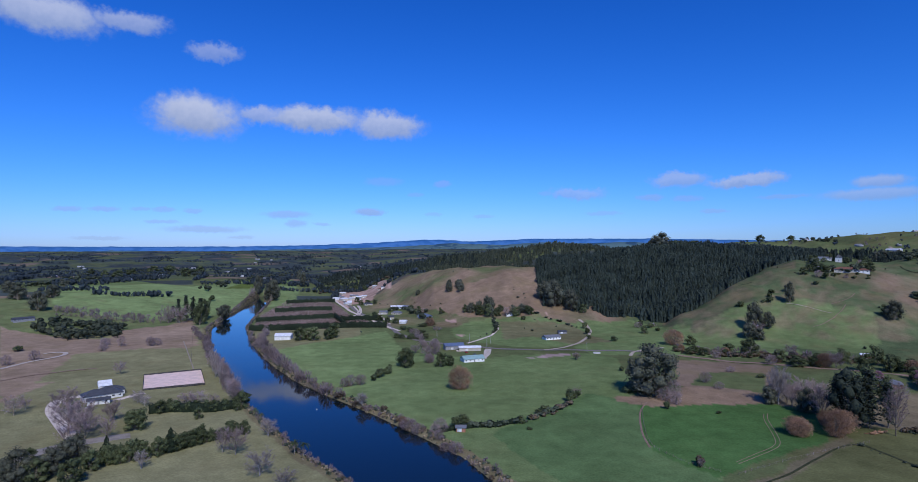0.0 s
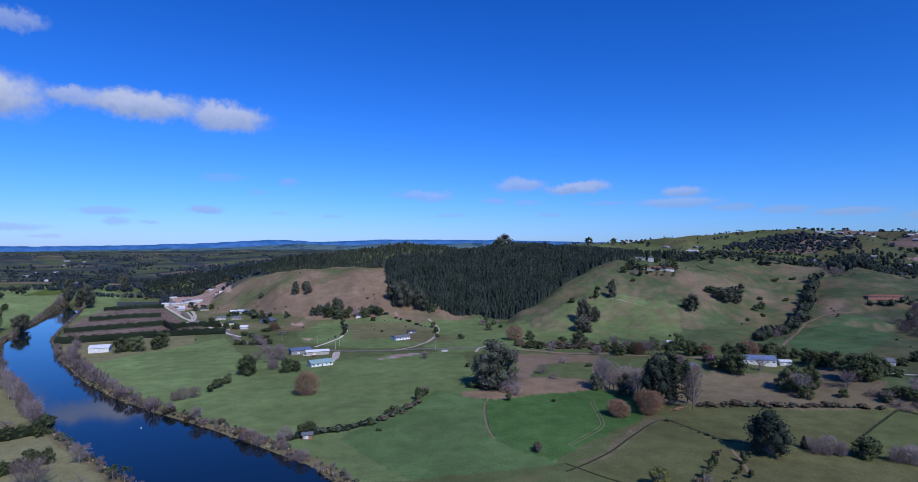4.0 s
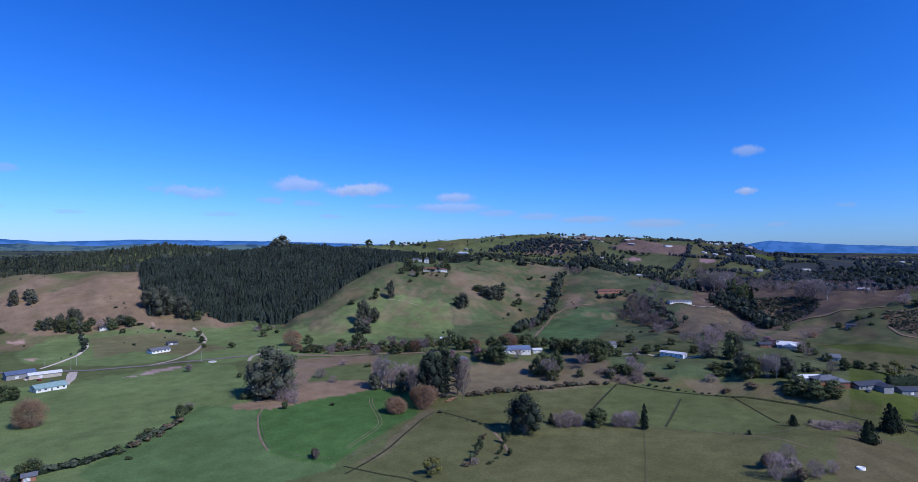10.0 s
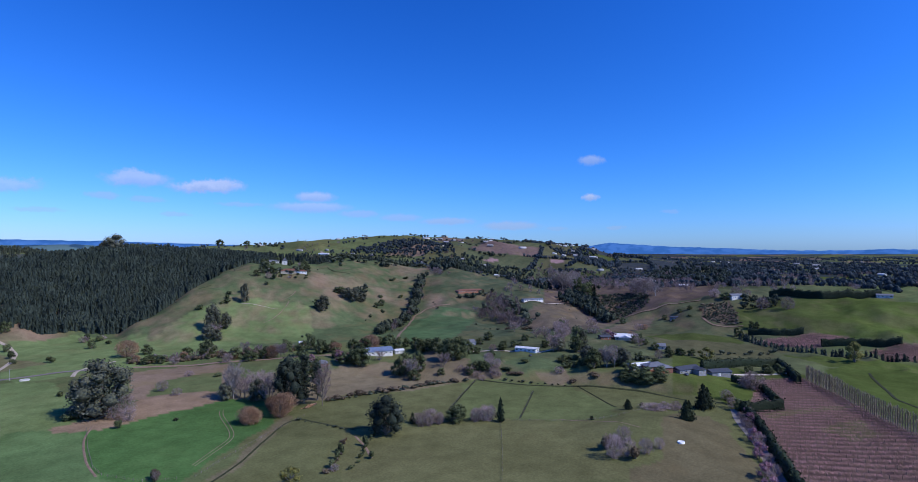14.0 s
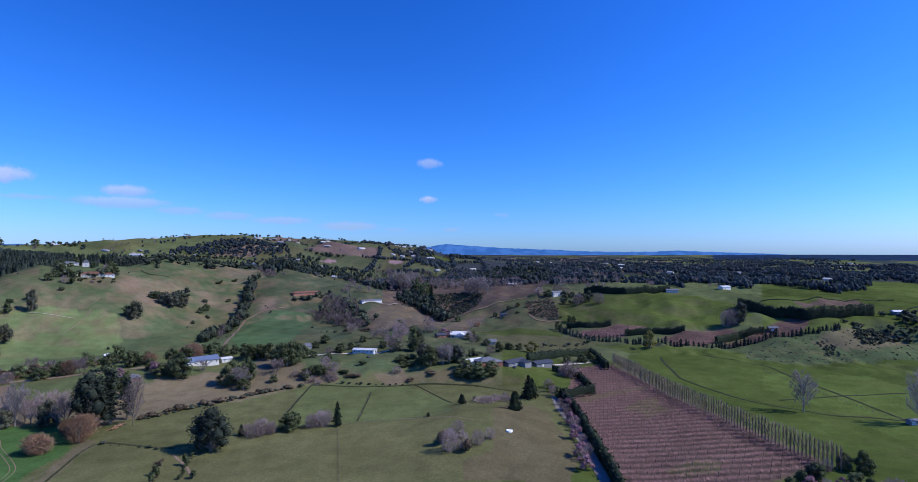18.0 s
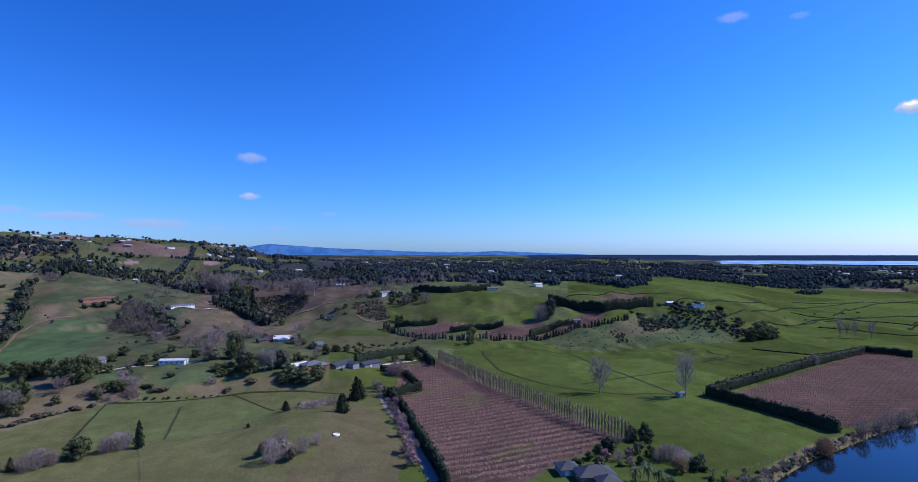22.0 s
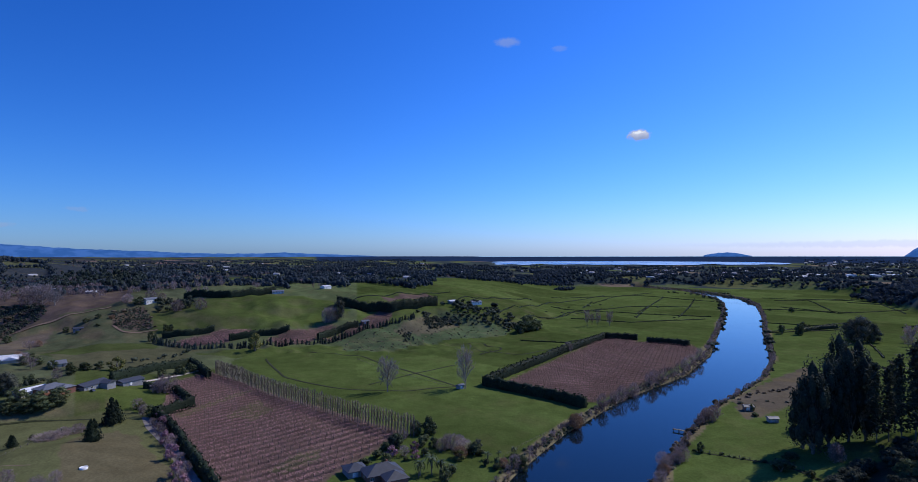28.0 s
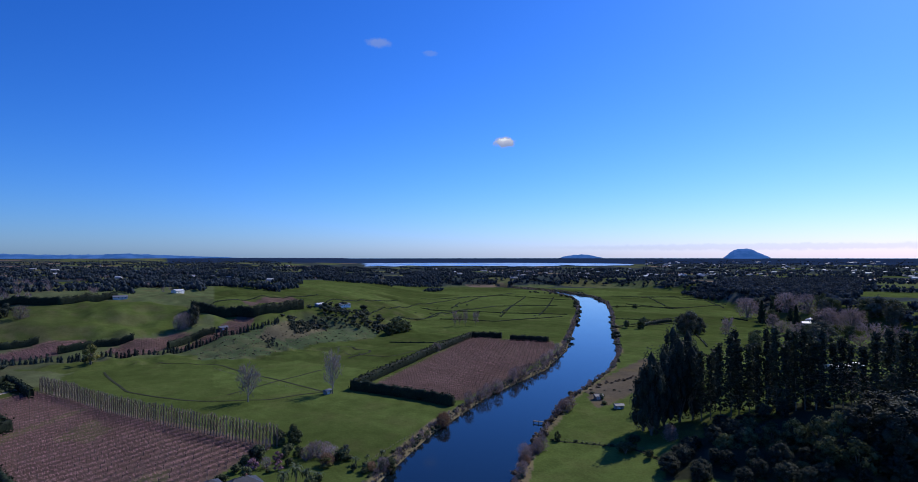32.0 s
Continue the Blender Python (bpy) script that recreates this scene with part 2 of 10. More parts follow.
def river_gap(x, y):
    """Metres from the water's edge: negative on the water."""
    best = np.full(np.shape(x), 1e9)
    for (ax, ay, aw), (bx, by, bw) in zip(RIVER, RIVER[1:]):
        dx, dy = bx - ax, by - ay
        s = np.clip(((x - ax) * dx + (y - ay) * dy) / (dx * dx + dy * dy), 0, 1)
        best = np.minimum(best, np.hypot(x - ax - s * dx, y - ay - s * dy) - (aw + s * (bw - aw)))
    return best


def smooth(s):
    s = np.clip(s, 0, 1)
    return s * s * (3 - 2 * s)


def far_reach(r):
    """The true distance that the land at r stands for: past two kilometres the plain is drawn together."""
    return r + np.clip((r - 2000) / 2900, 0, 1) ** 3 * 14000


def lift(z, r):
    return EYE_Z - (EYE_Z - z) * r / far_reach(r)


def ridge(az, r, azs, feet, crests, angles, back=300.0, keep=0.7, bend=1.0):
    """A hill front: by bearing, where it starts, where its crest stands and the crest's angle seen from the drone."""
    foot, crest, ang = np.interp(az, azs, feet), np.interp(az, azs, crests), np.interp(az, azs, angles)
    top = np.maximum(EYE_Z + crest * np.tan(np.radians(ang)), 0)
    edge = smooth((az - azs[0]) / 3) * smooth((azs[-1] - az) / 3)
    up = smooth((r - foot) / (crest - foot)) ** bend
    return top * edge * up * (1 - (1 - keep) * smooth((r - crest) / back))


def shelf(az, r, azs, feet, widths, tops):
    foot, top = np.interp(az, azs, feet), np.interp(az, azs, tops)
    return top * smooth((r - foot) / np.interp(az, azs, widths))


def mound(x, y, cx, cy, top, rx, ry, turn=0.0):
    c, s = np.cos(np.radians(turn)), np.sin(np.radians(turn))
    u, v = ((x - cx) * c + (y - cy) * s) / rx, (-(x - cx) * s + (y - cy) * c) / ry
    return top * np.exp(-(u * u + v * v))


def waves(x, y, size, seed):
    """Soft rolling relief from crossed sines."""
    rng, out = np.random.RandomState(seed), 0.0
    for k in range(7):
        a, p, f = rng.uniform(0, 6.28), rng.uniform(0, 6.28), rng.uniform(0.6, 1.7) * 6.28 / size
        out = out + np.sin((x * np.cos(a) + y * np.sin(a)) * f + p + 0.6 * np.sin((y * np.cos(a) - x * np.sin(a)) * f * 0.7))
    return out / 4


def crag(x, y, size, seed):
    """Sharper relief: rounded spurs parted by narrow gullies."""
    return 0.5 - np.abs(waves(x, y, size, seed))


def gully(x, y, points, depth, width):
    """A hollow that runs down along points of bearing and distance; a spur where the depth is negative."""
    p = [(r * math.sin(radians(a)), r * math.cos(radians(a))) for a, r in points]
    d = np.full(np.shape(x), 1e9)
    for (ax, ay), (bx, by) in zip(p, p[1:]):
        dx, dy = bx - ax, by - ay
        s = np.clip(((x - ax) * dx + (y - ay) * dy) / (dx * dx + dy * dy), 0, 1)
        d = np.minimum(d, np.hypot(x - ax - s * dx, y - ay - s * dy))
    return depth * np.exp(-(d / width) ** 2)


GULLIES = [([(45.5, 1000), (43.2, 860), (41.3, 720), (40.5, 650)], 9, 48), ([(47.6, 950), (45.5, 810), (43.5, 690)], 5, 24), ([(35, 900), (38.5, 800), (40, 705)], -4, 40),
           ([(52, 850), (54.5, 750), (57, 700)], 7, 36), ([(58, 800), (60, 735)], -4, 36), ([(27, 930), (23, 800), (21, 700)], 6, 38), ([(31.5, 840), (31, 700)], 3, 40),
           ([(1.5, 1000), (3.5, 820), (5, 720)], 5, 42), ([(-4, 1120), (-4, 900), (-3, 780)], 5, 45), ([(11, 800), (9, 700)], 4, 35), ([(66, 900), (67, 780), (69, 700)], 8, 40)]


def paddocks(x, y):
    """A patchwork of far paddocks: a number for each block, another one, and how near its edge is."""
    u, v = x * 0.94 + y * 0.34 + 30 * waves(x, y, 700, 31), y * 0.94 - x * 0.34 + 30 * waves(x, y, 800, 32)
    cu, cv = np.floor(u / 150), np.floor(v / 105)
    edge = np.minimum(np.minimum(u / 150 - cu, cu + 1 - u / 150) * 150, np.minimum(v / 105 - cv, cv + 1 - v / 105) * 105)
    return np.mod(np.sin(cu * 12.9898 + cv * 78.233) * 43758.5453, 1.0), np.mod(np.sin(cu * 39.346 + cv * 11.135) * 24634.6345, 1.0), edge


def ground_z(x, y):
    x, y = np.asarray(x, float), np.asarray(y, float)
    r, az = np.hypot(x, y), np.degrees(np.arctan2(x, y))
    az = np.where(az < -120, az + 360, az)
    parts = []
    # the brown hill above the bend of the road
    parts.append(ridge(az, r, [-14, -9.7, -7.4, -5, -2.6, 0.9, 4.5, 8.7, 12, 16], [1200, 1080, 960, 850, 760, 710, 690, 690, 700, 700],
                       [1420, 1350, 1280, 1180, 1080, 1020, 1000, 1000, 980, 940], [-5.5, -4.1, -2.94, -2.37, -2.09, -1.81, -1.7, -1.83, -2.4, -4]))
    # the wooded hill behind it
    parts.append(ridge(az, r, [-14, -8, -5, -1.4, 0.4, 2.5, 6, 9.6, 12.7, 15, 19], [1500, 1300, 1150] + [1100] * 8, [1900, 1800, 1650] + [1550] * 8,
                       [-2.7, -2.3, -1.9, -0.9, -0.9, -0.6, -0.1, 0.4, 0.1, -0.2, -1]))
    # the pine hill
    parts.append(ridge(az, r, [6, 8, 9.6, 12.7, 15.1, 18.6, 19.8, 23.4, 27.5, 32, 38, 46], [690, 700, 720, 720, 740, 740, 740, 760, 800, 900, 1000, 1100],
                       [1000, 1040, 1080, 1120, 1150, 1180, 1200, 1220, 1250, 1300, 1400, 1400],
                       [-3, -2.3, -1.7, -1.2, -0.8, -0.1, 0.1, 0.0, -0.3, -0.8, -1.1, -2], bend=0.85))
    # the grass hill with its two spurs
    parts.append(ridge(az, r, [19, 22.7, 26.2, 28.8, 31, 32.6, 37.2, 40.7, 44.2, 47.2, 50.8, 54.9, 58.4, 60.7, 65, 70],
                       [670, 660, 640, 630, 620, 620, 630, 640, 650, 650, 660, 680, 690, 700, 700, 720],
                       [760, 790, 850, 900, 930, 940, 1000, 1080, 1100, 1100, 1080, 1020, 960, 920, 880, 860],
                       [-6.8, -5.15, -3.11, -1.76, -1.11, -1.24, -1.28, -0.6, -1.15, -1.64, -1.77, -2.84, -3.71, -4.56, -6, -7.5], back=260, keep=0.8, bend=0.9))
    # the farmed hills on the skyline
    parts.append(ridge(az, r, [22, 31.5, 38.3, 40.7, 46, 51.4, 56.7, 60.7, 64.1, 66.3, 71.5, 80], [1250] * 12, [2100] * 12,
                       [0.2, 0.78, 1.2, 1.45, 1.65, 1.4, 1.15, 0.75, 0.5, -0.3, -0.9, -1.9], back=900, keep=0.75, bend=0.8)
                 + np.where((az > 24) & (az < 76) & (r > 1250), (9 * waves(x, y, 420, 5) + 10 * crag(x, y, 330, 6) + 4 * waves(x, y, 130, 7)) * smooth((r - 1250) / 250) * (1 - 0.55 * smooth((r - 1850) / 200)), 0))
    # plateau of orchards, then the terrace behind the flood plain
    spur = 20 * waves(x, y, 130, 71) + 8 * waves(x, y, 52, 72)
    parts.append(shelf(az, r + spur, [52, 58, 64, 70, 74, 80, 90, 100, 106, 110, 114, 117], [760, 760, 740, 700, 660, 630, 610, 600, 620, 650, 720, 900],
                       [240, 240, 240, 220, 220, 240, 250, 260, 240, 200, 130, 100], [0, 22, 30, 36, 40, 41, 41, 40, 34, 24, 8, 0]))
    parts.append(shelf(az, r, [100, 106, 116, 135, 141, 146, 151, 158, 170, 235], [1500, 1500, 1750, 1800, 1600, 1100, 900, 800, 700, 600],
                       [150] * 10, [0, 22, 22, 22, 22, 22, 22, 22, 22, 22]))
    # river terrace that carries the houses
    parts.append(shelf(az, r, [26, 32, 40, 50, 60, 68, 74, 80], [520, 480, 455, 430, 420, 410, 400, 420], [38] * 8, [0, 3, 8, 9, 9, 9, 8, 0]))
    # terraces over the left bank
    parts.append(shelf(az, r, [-120, -60, -45, -38, -30, -22, -16, -12], [500, 500, 620, 700, 850, 950, 1150, 1300], [450] * 8, [25, 25, 25, 25, 25, 20, 10, 0]))
    # rising inland country
    parts.append(ridge(az, r, [-123, -39, -29, -20, -14, -8.5, -2.6, 1, 8, 15, 20, 31, 45, 60], [2200] * 14, [4600] * 14,
                       [0.3, 0.3, 0.25, 0.3, 0.35, 0.5, 0.7, 0.6, 0.7, 0.7, 0.6, 0.5, 0.4, 0.0], keep=1.0)
                 + np.where((az < 40) & (az > -120), 9 * waves(x, y, 600, 9) * smooth((r - 1700) / 900) * smooth((40 - az) / 10), 0))
    parts.append(mound(x, y, 302, 108, 7, 46, 30, 20))
    parts.append(mound(x, y, 150, -283, 22, 62, 62, -60))
    parts.append(mound(x, y, 95, -300, 22, 62, 62, -70))
    parts.append(mound(x, y, 250, -400, 8, 90, 90))
    parts.append(np.where((az > 70) & (az < 118), (3.5 * waves(x, y, 150, 71) + 2 * waves(x, y, 60, 72)) * smooth((r - 640) / 120) * smooth((1300 - r) / 300), 0))
    total = 0.0
    for p in parts:
        total = total + np.maximum(p, 0) ** 5
    h = total ** 0.2
    slope = smooth(h / 12)
    near = smooth((1500 - r) / 500)
    h = h + slope * (1.3 * waves(x, y, 75, 81) + 0.9 * waves(x, y, 38, 82) + 3.0 * crag(x, y, 150, 84) + 1.2 * crag(x, y, 60, 85)) * near
    for points, depth, width in GULLIES:
        h = h - np.minimum(gully(x, y, points, depth, width), 0.6 * np.maximum(h, 0))
    # broken ground along the foot of the orchard terrace
    h = h + 3.2 * crag(x, y, 48, 86) * smooth((az - 80) / 4) * smooth((112 - az) / 4) * smooth((r - 535) / 30) * smooth((665 - r) / 40)
    floor = 2.2 + 0.25 * waves(x, y, 45, 83) + 0.5 * waves(x, y, 130, 3) + 0.035 * np.clip(h, 0, 60) * waves(x, y, 90, 4)
    z = lift(floor + h, r)
    gap = river_gap(x, y)
    return -2.5 + (z + 2.5) * smooth((gap + 3) / 8)


# ---------------------------------------------------------------- the ground, one sheet to the horizon
PASTURE, LUSH, OLIVE, DRY, BARE = (0.088, 0.116, 0.039), (0.058, 0.124, 0.031), (0.100, 0.114, 0.039), (0.200, 0.154, 0.082), (0.34, 0.25, 0.16)
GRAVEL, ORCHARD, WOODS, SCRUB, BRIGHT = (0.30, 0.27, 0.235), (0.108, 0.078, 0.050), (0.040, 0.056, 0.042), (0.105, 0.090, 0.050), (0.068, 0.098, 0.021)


def inside(x, y, poly):
    """Which of the points lie in the polygon."""
    hit, px, py = np.zeros(np.shape(x), bool), [p[0] for p in poly], [p[1] for p in poly]
    for i in range(len(poly)):
        x0, y0, x1, y1 = px[i - 1], py[i - 1], px[i], py[i]
        if y0 != y1:
            hit ^= ((y0 > y) != (y1 > y)) & (x < (x1 - x0) * (y - y0) / (y1 - y0) + x0)
    return hit


GREEN, LUSH2, OLIVE2, DRY2, TRACK = (0.118, 0.172, 0.054), (0.087, 0.150, 0.046), (0.112, 0.122, 0.043), (0.175, 0.140, 0.078), (0.32, 0.26, 0.19)
BANK = (0.165, 0.140, 0.080)
PINE_SHADE, OLIVE3, MEADOW, KNOLL = (0.030, 0.036, 0.018), (0.100, 0.128, 0.041), (0.136, 0.142, 0.058), (0.106, 0.100, 0.044)
TAWNY, BRAE, FERN, HILL = (0.130, 0.122, 0.058), (0.148, 0.132, 0.066), (0.072, 0.132, 0.042), (0.070, 0.102, 0.038)


def land_cover(x, y):
    r, az = np.hypot(x, y), np.degrees(np.arctan2(x, y))
    az = np.where(az < -120, az + 360, az)
    col, worn = np.empty((*x.shape, 3)), np.full(x.shape, 0.6)
    col[:] = PASTURE
    wob = 12 * waves(x, y, 160, 21)

    def zone(mask, cover, w):
        col[mask] = cover
        worn[mask] = w

    zone((az > 30) & (az < 80 + 0.3 * wob) & (r < 432), OLIVE, 0.15)
    zone((az > 26) & (az < 78) & (r > 400 + wob) & (r < 520 + wob), PASTURE, 1.0)
    zone((az > 27) & (az < 57 + 0.3 * wob) & (r > 400 + wob) & (r < 462 + wob), BRAE, 0.9)
    brown = smooth((az + 13) / 3) * smooth((17 - az) / 2) * smooth((r - 690 - wob) / 50) * (r < 1200) * smooth(0.42 + 0.55 * waves(x, y, 120, 35) + 0.035 * (az - 2) + 0.0012 * (r - 850))
    col[:] = col * (1 - brown[..., None]) + np.array(DRY) * brown[..., None]
    worn[brown > 0.4] = 0.9
    zone((az > 17) & (az < 68) & (r > 600) & (r < 1250), HILL, 0.75)
    hill = (az > 17) & (az < 68) & (r > 600) & (r < 1250)
    brown = hill * smooth(-0.42 + 0.8 * waves(x, y, 210, 33) + 0.4 * waves(x, y, 70, 34) + 0.55 * np.exp(-((az - 46) / 8) ** 2) * smooth((r - 720) / 200) + 0.8 * np.exp(-((az - 38.5) / 2.5) ** 2) * np.exp(-((r - 830) / 70) ** 2))
    col[:] = col * (1 - brown[..., None]) + np.array(DRY2) * 1.08 * brown[..., None]
    zone((az < -10) & (r < 800), MEADOW, 0.7)
    zone((az > 96) & (az < 165) & (r < 1800), BRIGHT, 0.25)
    zone((az > 72) & (az < 100) & (r < 620), BRIGHT, 0.2)
    # patchwork of paddocks, orchards and woods past the first kilometre
    pick, wild, edge = paddocks(x, y)
    far = (r > 1150) & ~((az > 96) & (az < 165) & (r < 1750))
    low_right = far & (az > 56)
    for lo, hi, cover in ((0, 0.34, PASTURE), (0.34, 0.52, OLIVE), (0.52, 0.66, BRIGHT), (0.66, 0.76, DRY2), (0.76, 1.01, WOODS)):
        zone(far & (pick >= lo) & (pick < hi), OLIVE if cover == WOODS else cover, 0.5)
    zone(far & (az < 60) & (pick >= 0.34) & (pick < 0.66), PASTURE, 0.5)
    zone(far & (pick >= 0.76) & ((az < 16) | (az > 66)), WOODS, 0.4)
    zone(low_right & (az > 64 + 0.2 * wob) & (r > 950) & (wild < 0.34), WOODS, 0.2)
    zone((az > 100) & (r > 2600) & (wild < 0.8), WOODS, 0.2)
    back = np.interp(az, [100, 104, 110, 116, 135, 141, 146, 152, 162], [1400, 1500, 1580, 1790, 1840, 1650, 1150, 930, 820])
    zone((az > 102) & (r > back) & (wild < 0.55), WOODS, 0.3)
    zone((az > 60) & (az < 76) & (r > 820 + wob) & (r < 1250), SCRUB, 1.0)
    # strip past the harbour: haze blue painted into the cover
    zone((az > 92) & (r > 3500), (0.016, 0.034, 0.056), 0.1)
    # inland ground turns blue-green with distance: haze put into its cover
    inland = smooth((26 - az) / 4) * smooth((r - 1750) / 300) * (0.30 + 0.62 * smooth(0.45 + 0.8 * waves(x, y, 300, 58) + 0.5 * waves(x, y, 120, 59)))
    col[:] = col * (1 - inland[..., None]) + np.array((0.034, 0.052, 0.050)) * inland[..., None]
    # meadow blocks of the flood plain differ a little from one another
    block = np.mod(pick * 7.7 + wild * 3.1, 1.0)
    plain = (az > 96) & (az < 165) & (r < 1750)
    col[plain] *= (0.72 + 0.5 * block[plain])[:, None]

    def field(cover, poly, w):
        px, py = [p[0] for p in poly], [p[1] for p in poly]
        near = (x > min(px)) & (x < max(px)) & (y > min(py)) & (y < max(py))
        k = np.nonzero(near)
        soft = 0 if w == 0 else 1.6
        sub = inside(x[k] + soft * waves(x[k], y[k], 26, 95), y[k] + soft * waves(x[k], y[k], 31, 96), poly)
        k = tuple(i[sub] for i in k)
        col[k] = cover
        worn[k] = w

    field(GREEN, [(-191, 557), (-90, 690), (-54, 552), (-14, 529), (24, 514), (64, 532), (120, 537), (142, 511), (132, 424), (125, 385), (110, 341), (95, 275), (117, 251), (112, 238), (23, 239), (4, 272), (-29, 322), (-93, 397)], 0.2)
    field(LUSH, [(114, 342), (153, 356), (187, 354), (211, 333), (188, 287), (144, 266), (117, 252), (96, 277)], 0.1)
    field(LUSH2, [(66, 363), (86, 387), (116, 359), (103, 323), (94, 279), (105, 257), (112, 238), (43, 238), (31, 261), (17, 303), (32, 322)], 0.1)
    field(GREEN, [(-12, 699), (8, 761), (62, 774), (104, 775), (142, 741), (147, 660), (124, 586), (87, 568), (56, 573), (22, 603), (-3, 632)], 0.3)
    field(GREEN, [(126, 528), (115, 570), (171, 673), (239, 751), (275, 631), (311, 578), (322, 530), (298, 490), (216, 526)], 0.4)
    field(DRY, [(163, 406), (204, 442), (203, 380), (187, 356), (146, 355), (132, 359)], 0.6)
    field(BRAE, [(350, 269), (308, 305), (239, 303), (210, 314), (243, 379), (268, 384), (303, 368), (325, 349), (359, 312), (371, 285)], 0.8)
    field(OLIVE, [(203, 279), (236, 287), (343, 263), (379, 189), (398, 98), (366, 78), (276, 50), (115, 234), (172, 269)], 0.1)
    field(OLIVE2, [(200, 242), (217, 233), (277, 187), (299, 139), (303, 127), (267, 121), (250, 111), (242, 87), (156, 189)], 0.1)
    field(OLIVE3, [(347, 261), (373, 196), (336, 141), (288, 162), (278, 185), (274, 224)], 0.1)
    field(FERN, [(485, 473), (607, 528), (647, 485), (553, 424), (452, 369), (416, 402)], 0.1)
    field(TAWNY, [(787, 402), (691, 297), (590, 287), (585, 344), (673, 414), (718, 422)], 0.9)
    field(DRY, [(117, 939), (157, 965), (227, 976), (254, 925), (289, 848), (270, 792), (236, 797), (152, 788), (96, 769), (8, 784), (-61, 887), (-83, 983), (10, 916)], 1.0)
    field(OLIVE3, [(510, 140), (619, 136), (615, 101), (570, 47), (526, 59), (498, 109)], 0.1)
    field(BRIGHT, [(614, 244), (669, 147), (597, 103), (485, 145), (552, 191)], 0.1)
    field(BRIGHT, [(692, 151), (771, 169), (827, 136), (854, 43), (795, -53), (732, -70), (714, -34), (689, 8), (700, 50), (705, 87)], 0.2)
    field(KNOLL, [(342, 107), (352, 93), (341, 82), (283, 53), (238, 45), (227, 91), (246, 98), (261, 89), (315, 108)], 0.5)
    field(ORCHARD, [(480, 89), (508, 65), (394, -1), (309, -58), (286, -42), (255, -16), (241, -8), (241, 28), (392, 80)], 0.0)
    field(ORCHARD, [(405, -157), (580, -346), (501, -407), (466, -385), (376, -265), (333, -190)], 0.0)
    field(ORCHARD, [(659, 134), (698, 86), (700, 46), (675, 59), (648, 76), (650, 114)], 0.0)
    field(ORCHARD, [(666, 31), (684, 4), (703, -34), (697, -53), (664, -28), (642, -21), (624, 13)], 0.0)
    field(ORCHARD, [(648, -31), (690, -76), (713, -88), (740, -109), (737, -128), (720, -122), (676, -108), (655, -75), (640, -43)], 0.0)
    field(ORCHARD, [(794, -117), (870, -199), (826, -203), (772, -131)], 0.0)
    field(ORCHARD, [(-260, 703), (-306, 866), (-341, 1113), (-241, 1079), (-165, 859), (-100, 738), (-167, 714)], 0.0)
    field(DRY2, [(-550, 673), (-383, 630), (-395, 833), (-255, 557), (-222, 469), (-257, 454), (-315, 456), (-299, 366)], 0.8)
    field(MEADOW, [(-255, 454), (-215, 470), (-157, 364), (-186, 329), (-169, 249), (-158, 240), (-56, 240), (-114, 329), (-151, 378), (-200, 452), (-347, 734), (-351, 766)], 0.3)
    field(BARE, [(-241, 1111), (-302, 1491), (-154, 1185), (-173, 1148), (-189, 1104), (-202, 1053)], 0.4)
    field(BARE, [(1323, 971), (1384, 984), (1384, 953), (1358, 938), (1324, 955)], 0.4)
    field(BARE, [(1454, 823), (1487, 795), (1426, 762), (1423, 799)], 0.4)
    field(SCRUB, [(262, -284), (291, -331), (356, -423), (457, -576), (370, -477), (297, -371), (263, -330), (253, -294)], 0.9)
    field(SCRUB, [(309, -279), (336, -336), (377, -418), (342, -402), (285, -335), (285, -307), (274, -278), (269, -253)], 1.0)
    field(TRACK, [(1073, 1401), (1080, 1396), (1028, 1301), (1024, 1310)], 0.5)
    field(SCRUB, [(312, -289), (310, -338), (285, -304), (292, -286), (302, -274)], 0.6)
    field(LUSH, [(113, 357), (102, 319), (95, 287), (94, 275), (110, 241), (117, 245), (144, 264), (174, 282), (190, 293), (196, 314), (206, 338), (203, 358), (172, 358), (146, 359), (126, 353), (123, 364)], 0.1)
    field(DRY, [(127, 350), (146, 359), (203, 358), (206, 367), (188, 389), (168, 401), (143, 384), (107, 376), (101, 363)], 0.6)
    field(DRY2, [(183, 506), (233, 497), (261, 465), (220, 393), (188, 389), (157, 409), (181, 470)], 0.9)
    field(PASTURE, [(194, 450), (244, 450), (211, 386), (187, 398), (168, 411)], 0.6)
    field(OLIVE3, [(346, 264), (355, 252), (356, 215), (282, 180), (256, 216), (275, 225)], 0.1)
    field(HILL, [(383, 257), (420, 253), (437, 240), (428, 218), (404, 205), (380, 229), (364, 254)], 0.4)
    field(HILL, [(396, 308), (436, 298), (374, 256), (355, 271)], 0.4)
    field(BRAE, [(260, 331), (295, 375), (329, 341), (338, 318), (320, 307), (294, 311)], 0.9)
    field(BRAE, [(393, 349), (347, 286), (347, 275), (324, 282), (313, 300), (338, 318)], 0.9)
    field(BRAE, [(377, 227), (392, 208), (379, 196), (366, 209)], 0.9)
    field(TRACK, [(60, 511), (103, 526), (105, 538), (84, 533)], 0.4)
    field(MEADOW, [(53, 755), (117, 744), (179, 702), (165, 602), (116, 594), (85, 644), (49, 622)], 0.7)
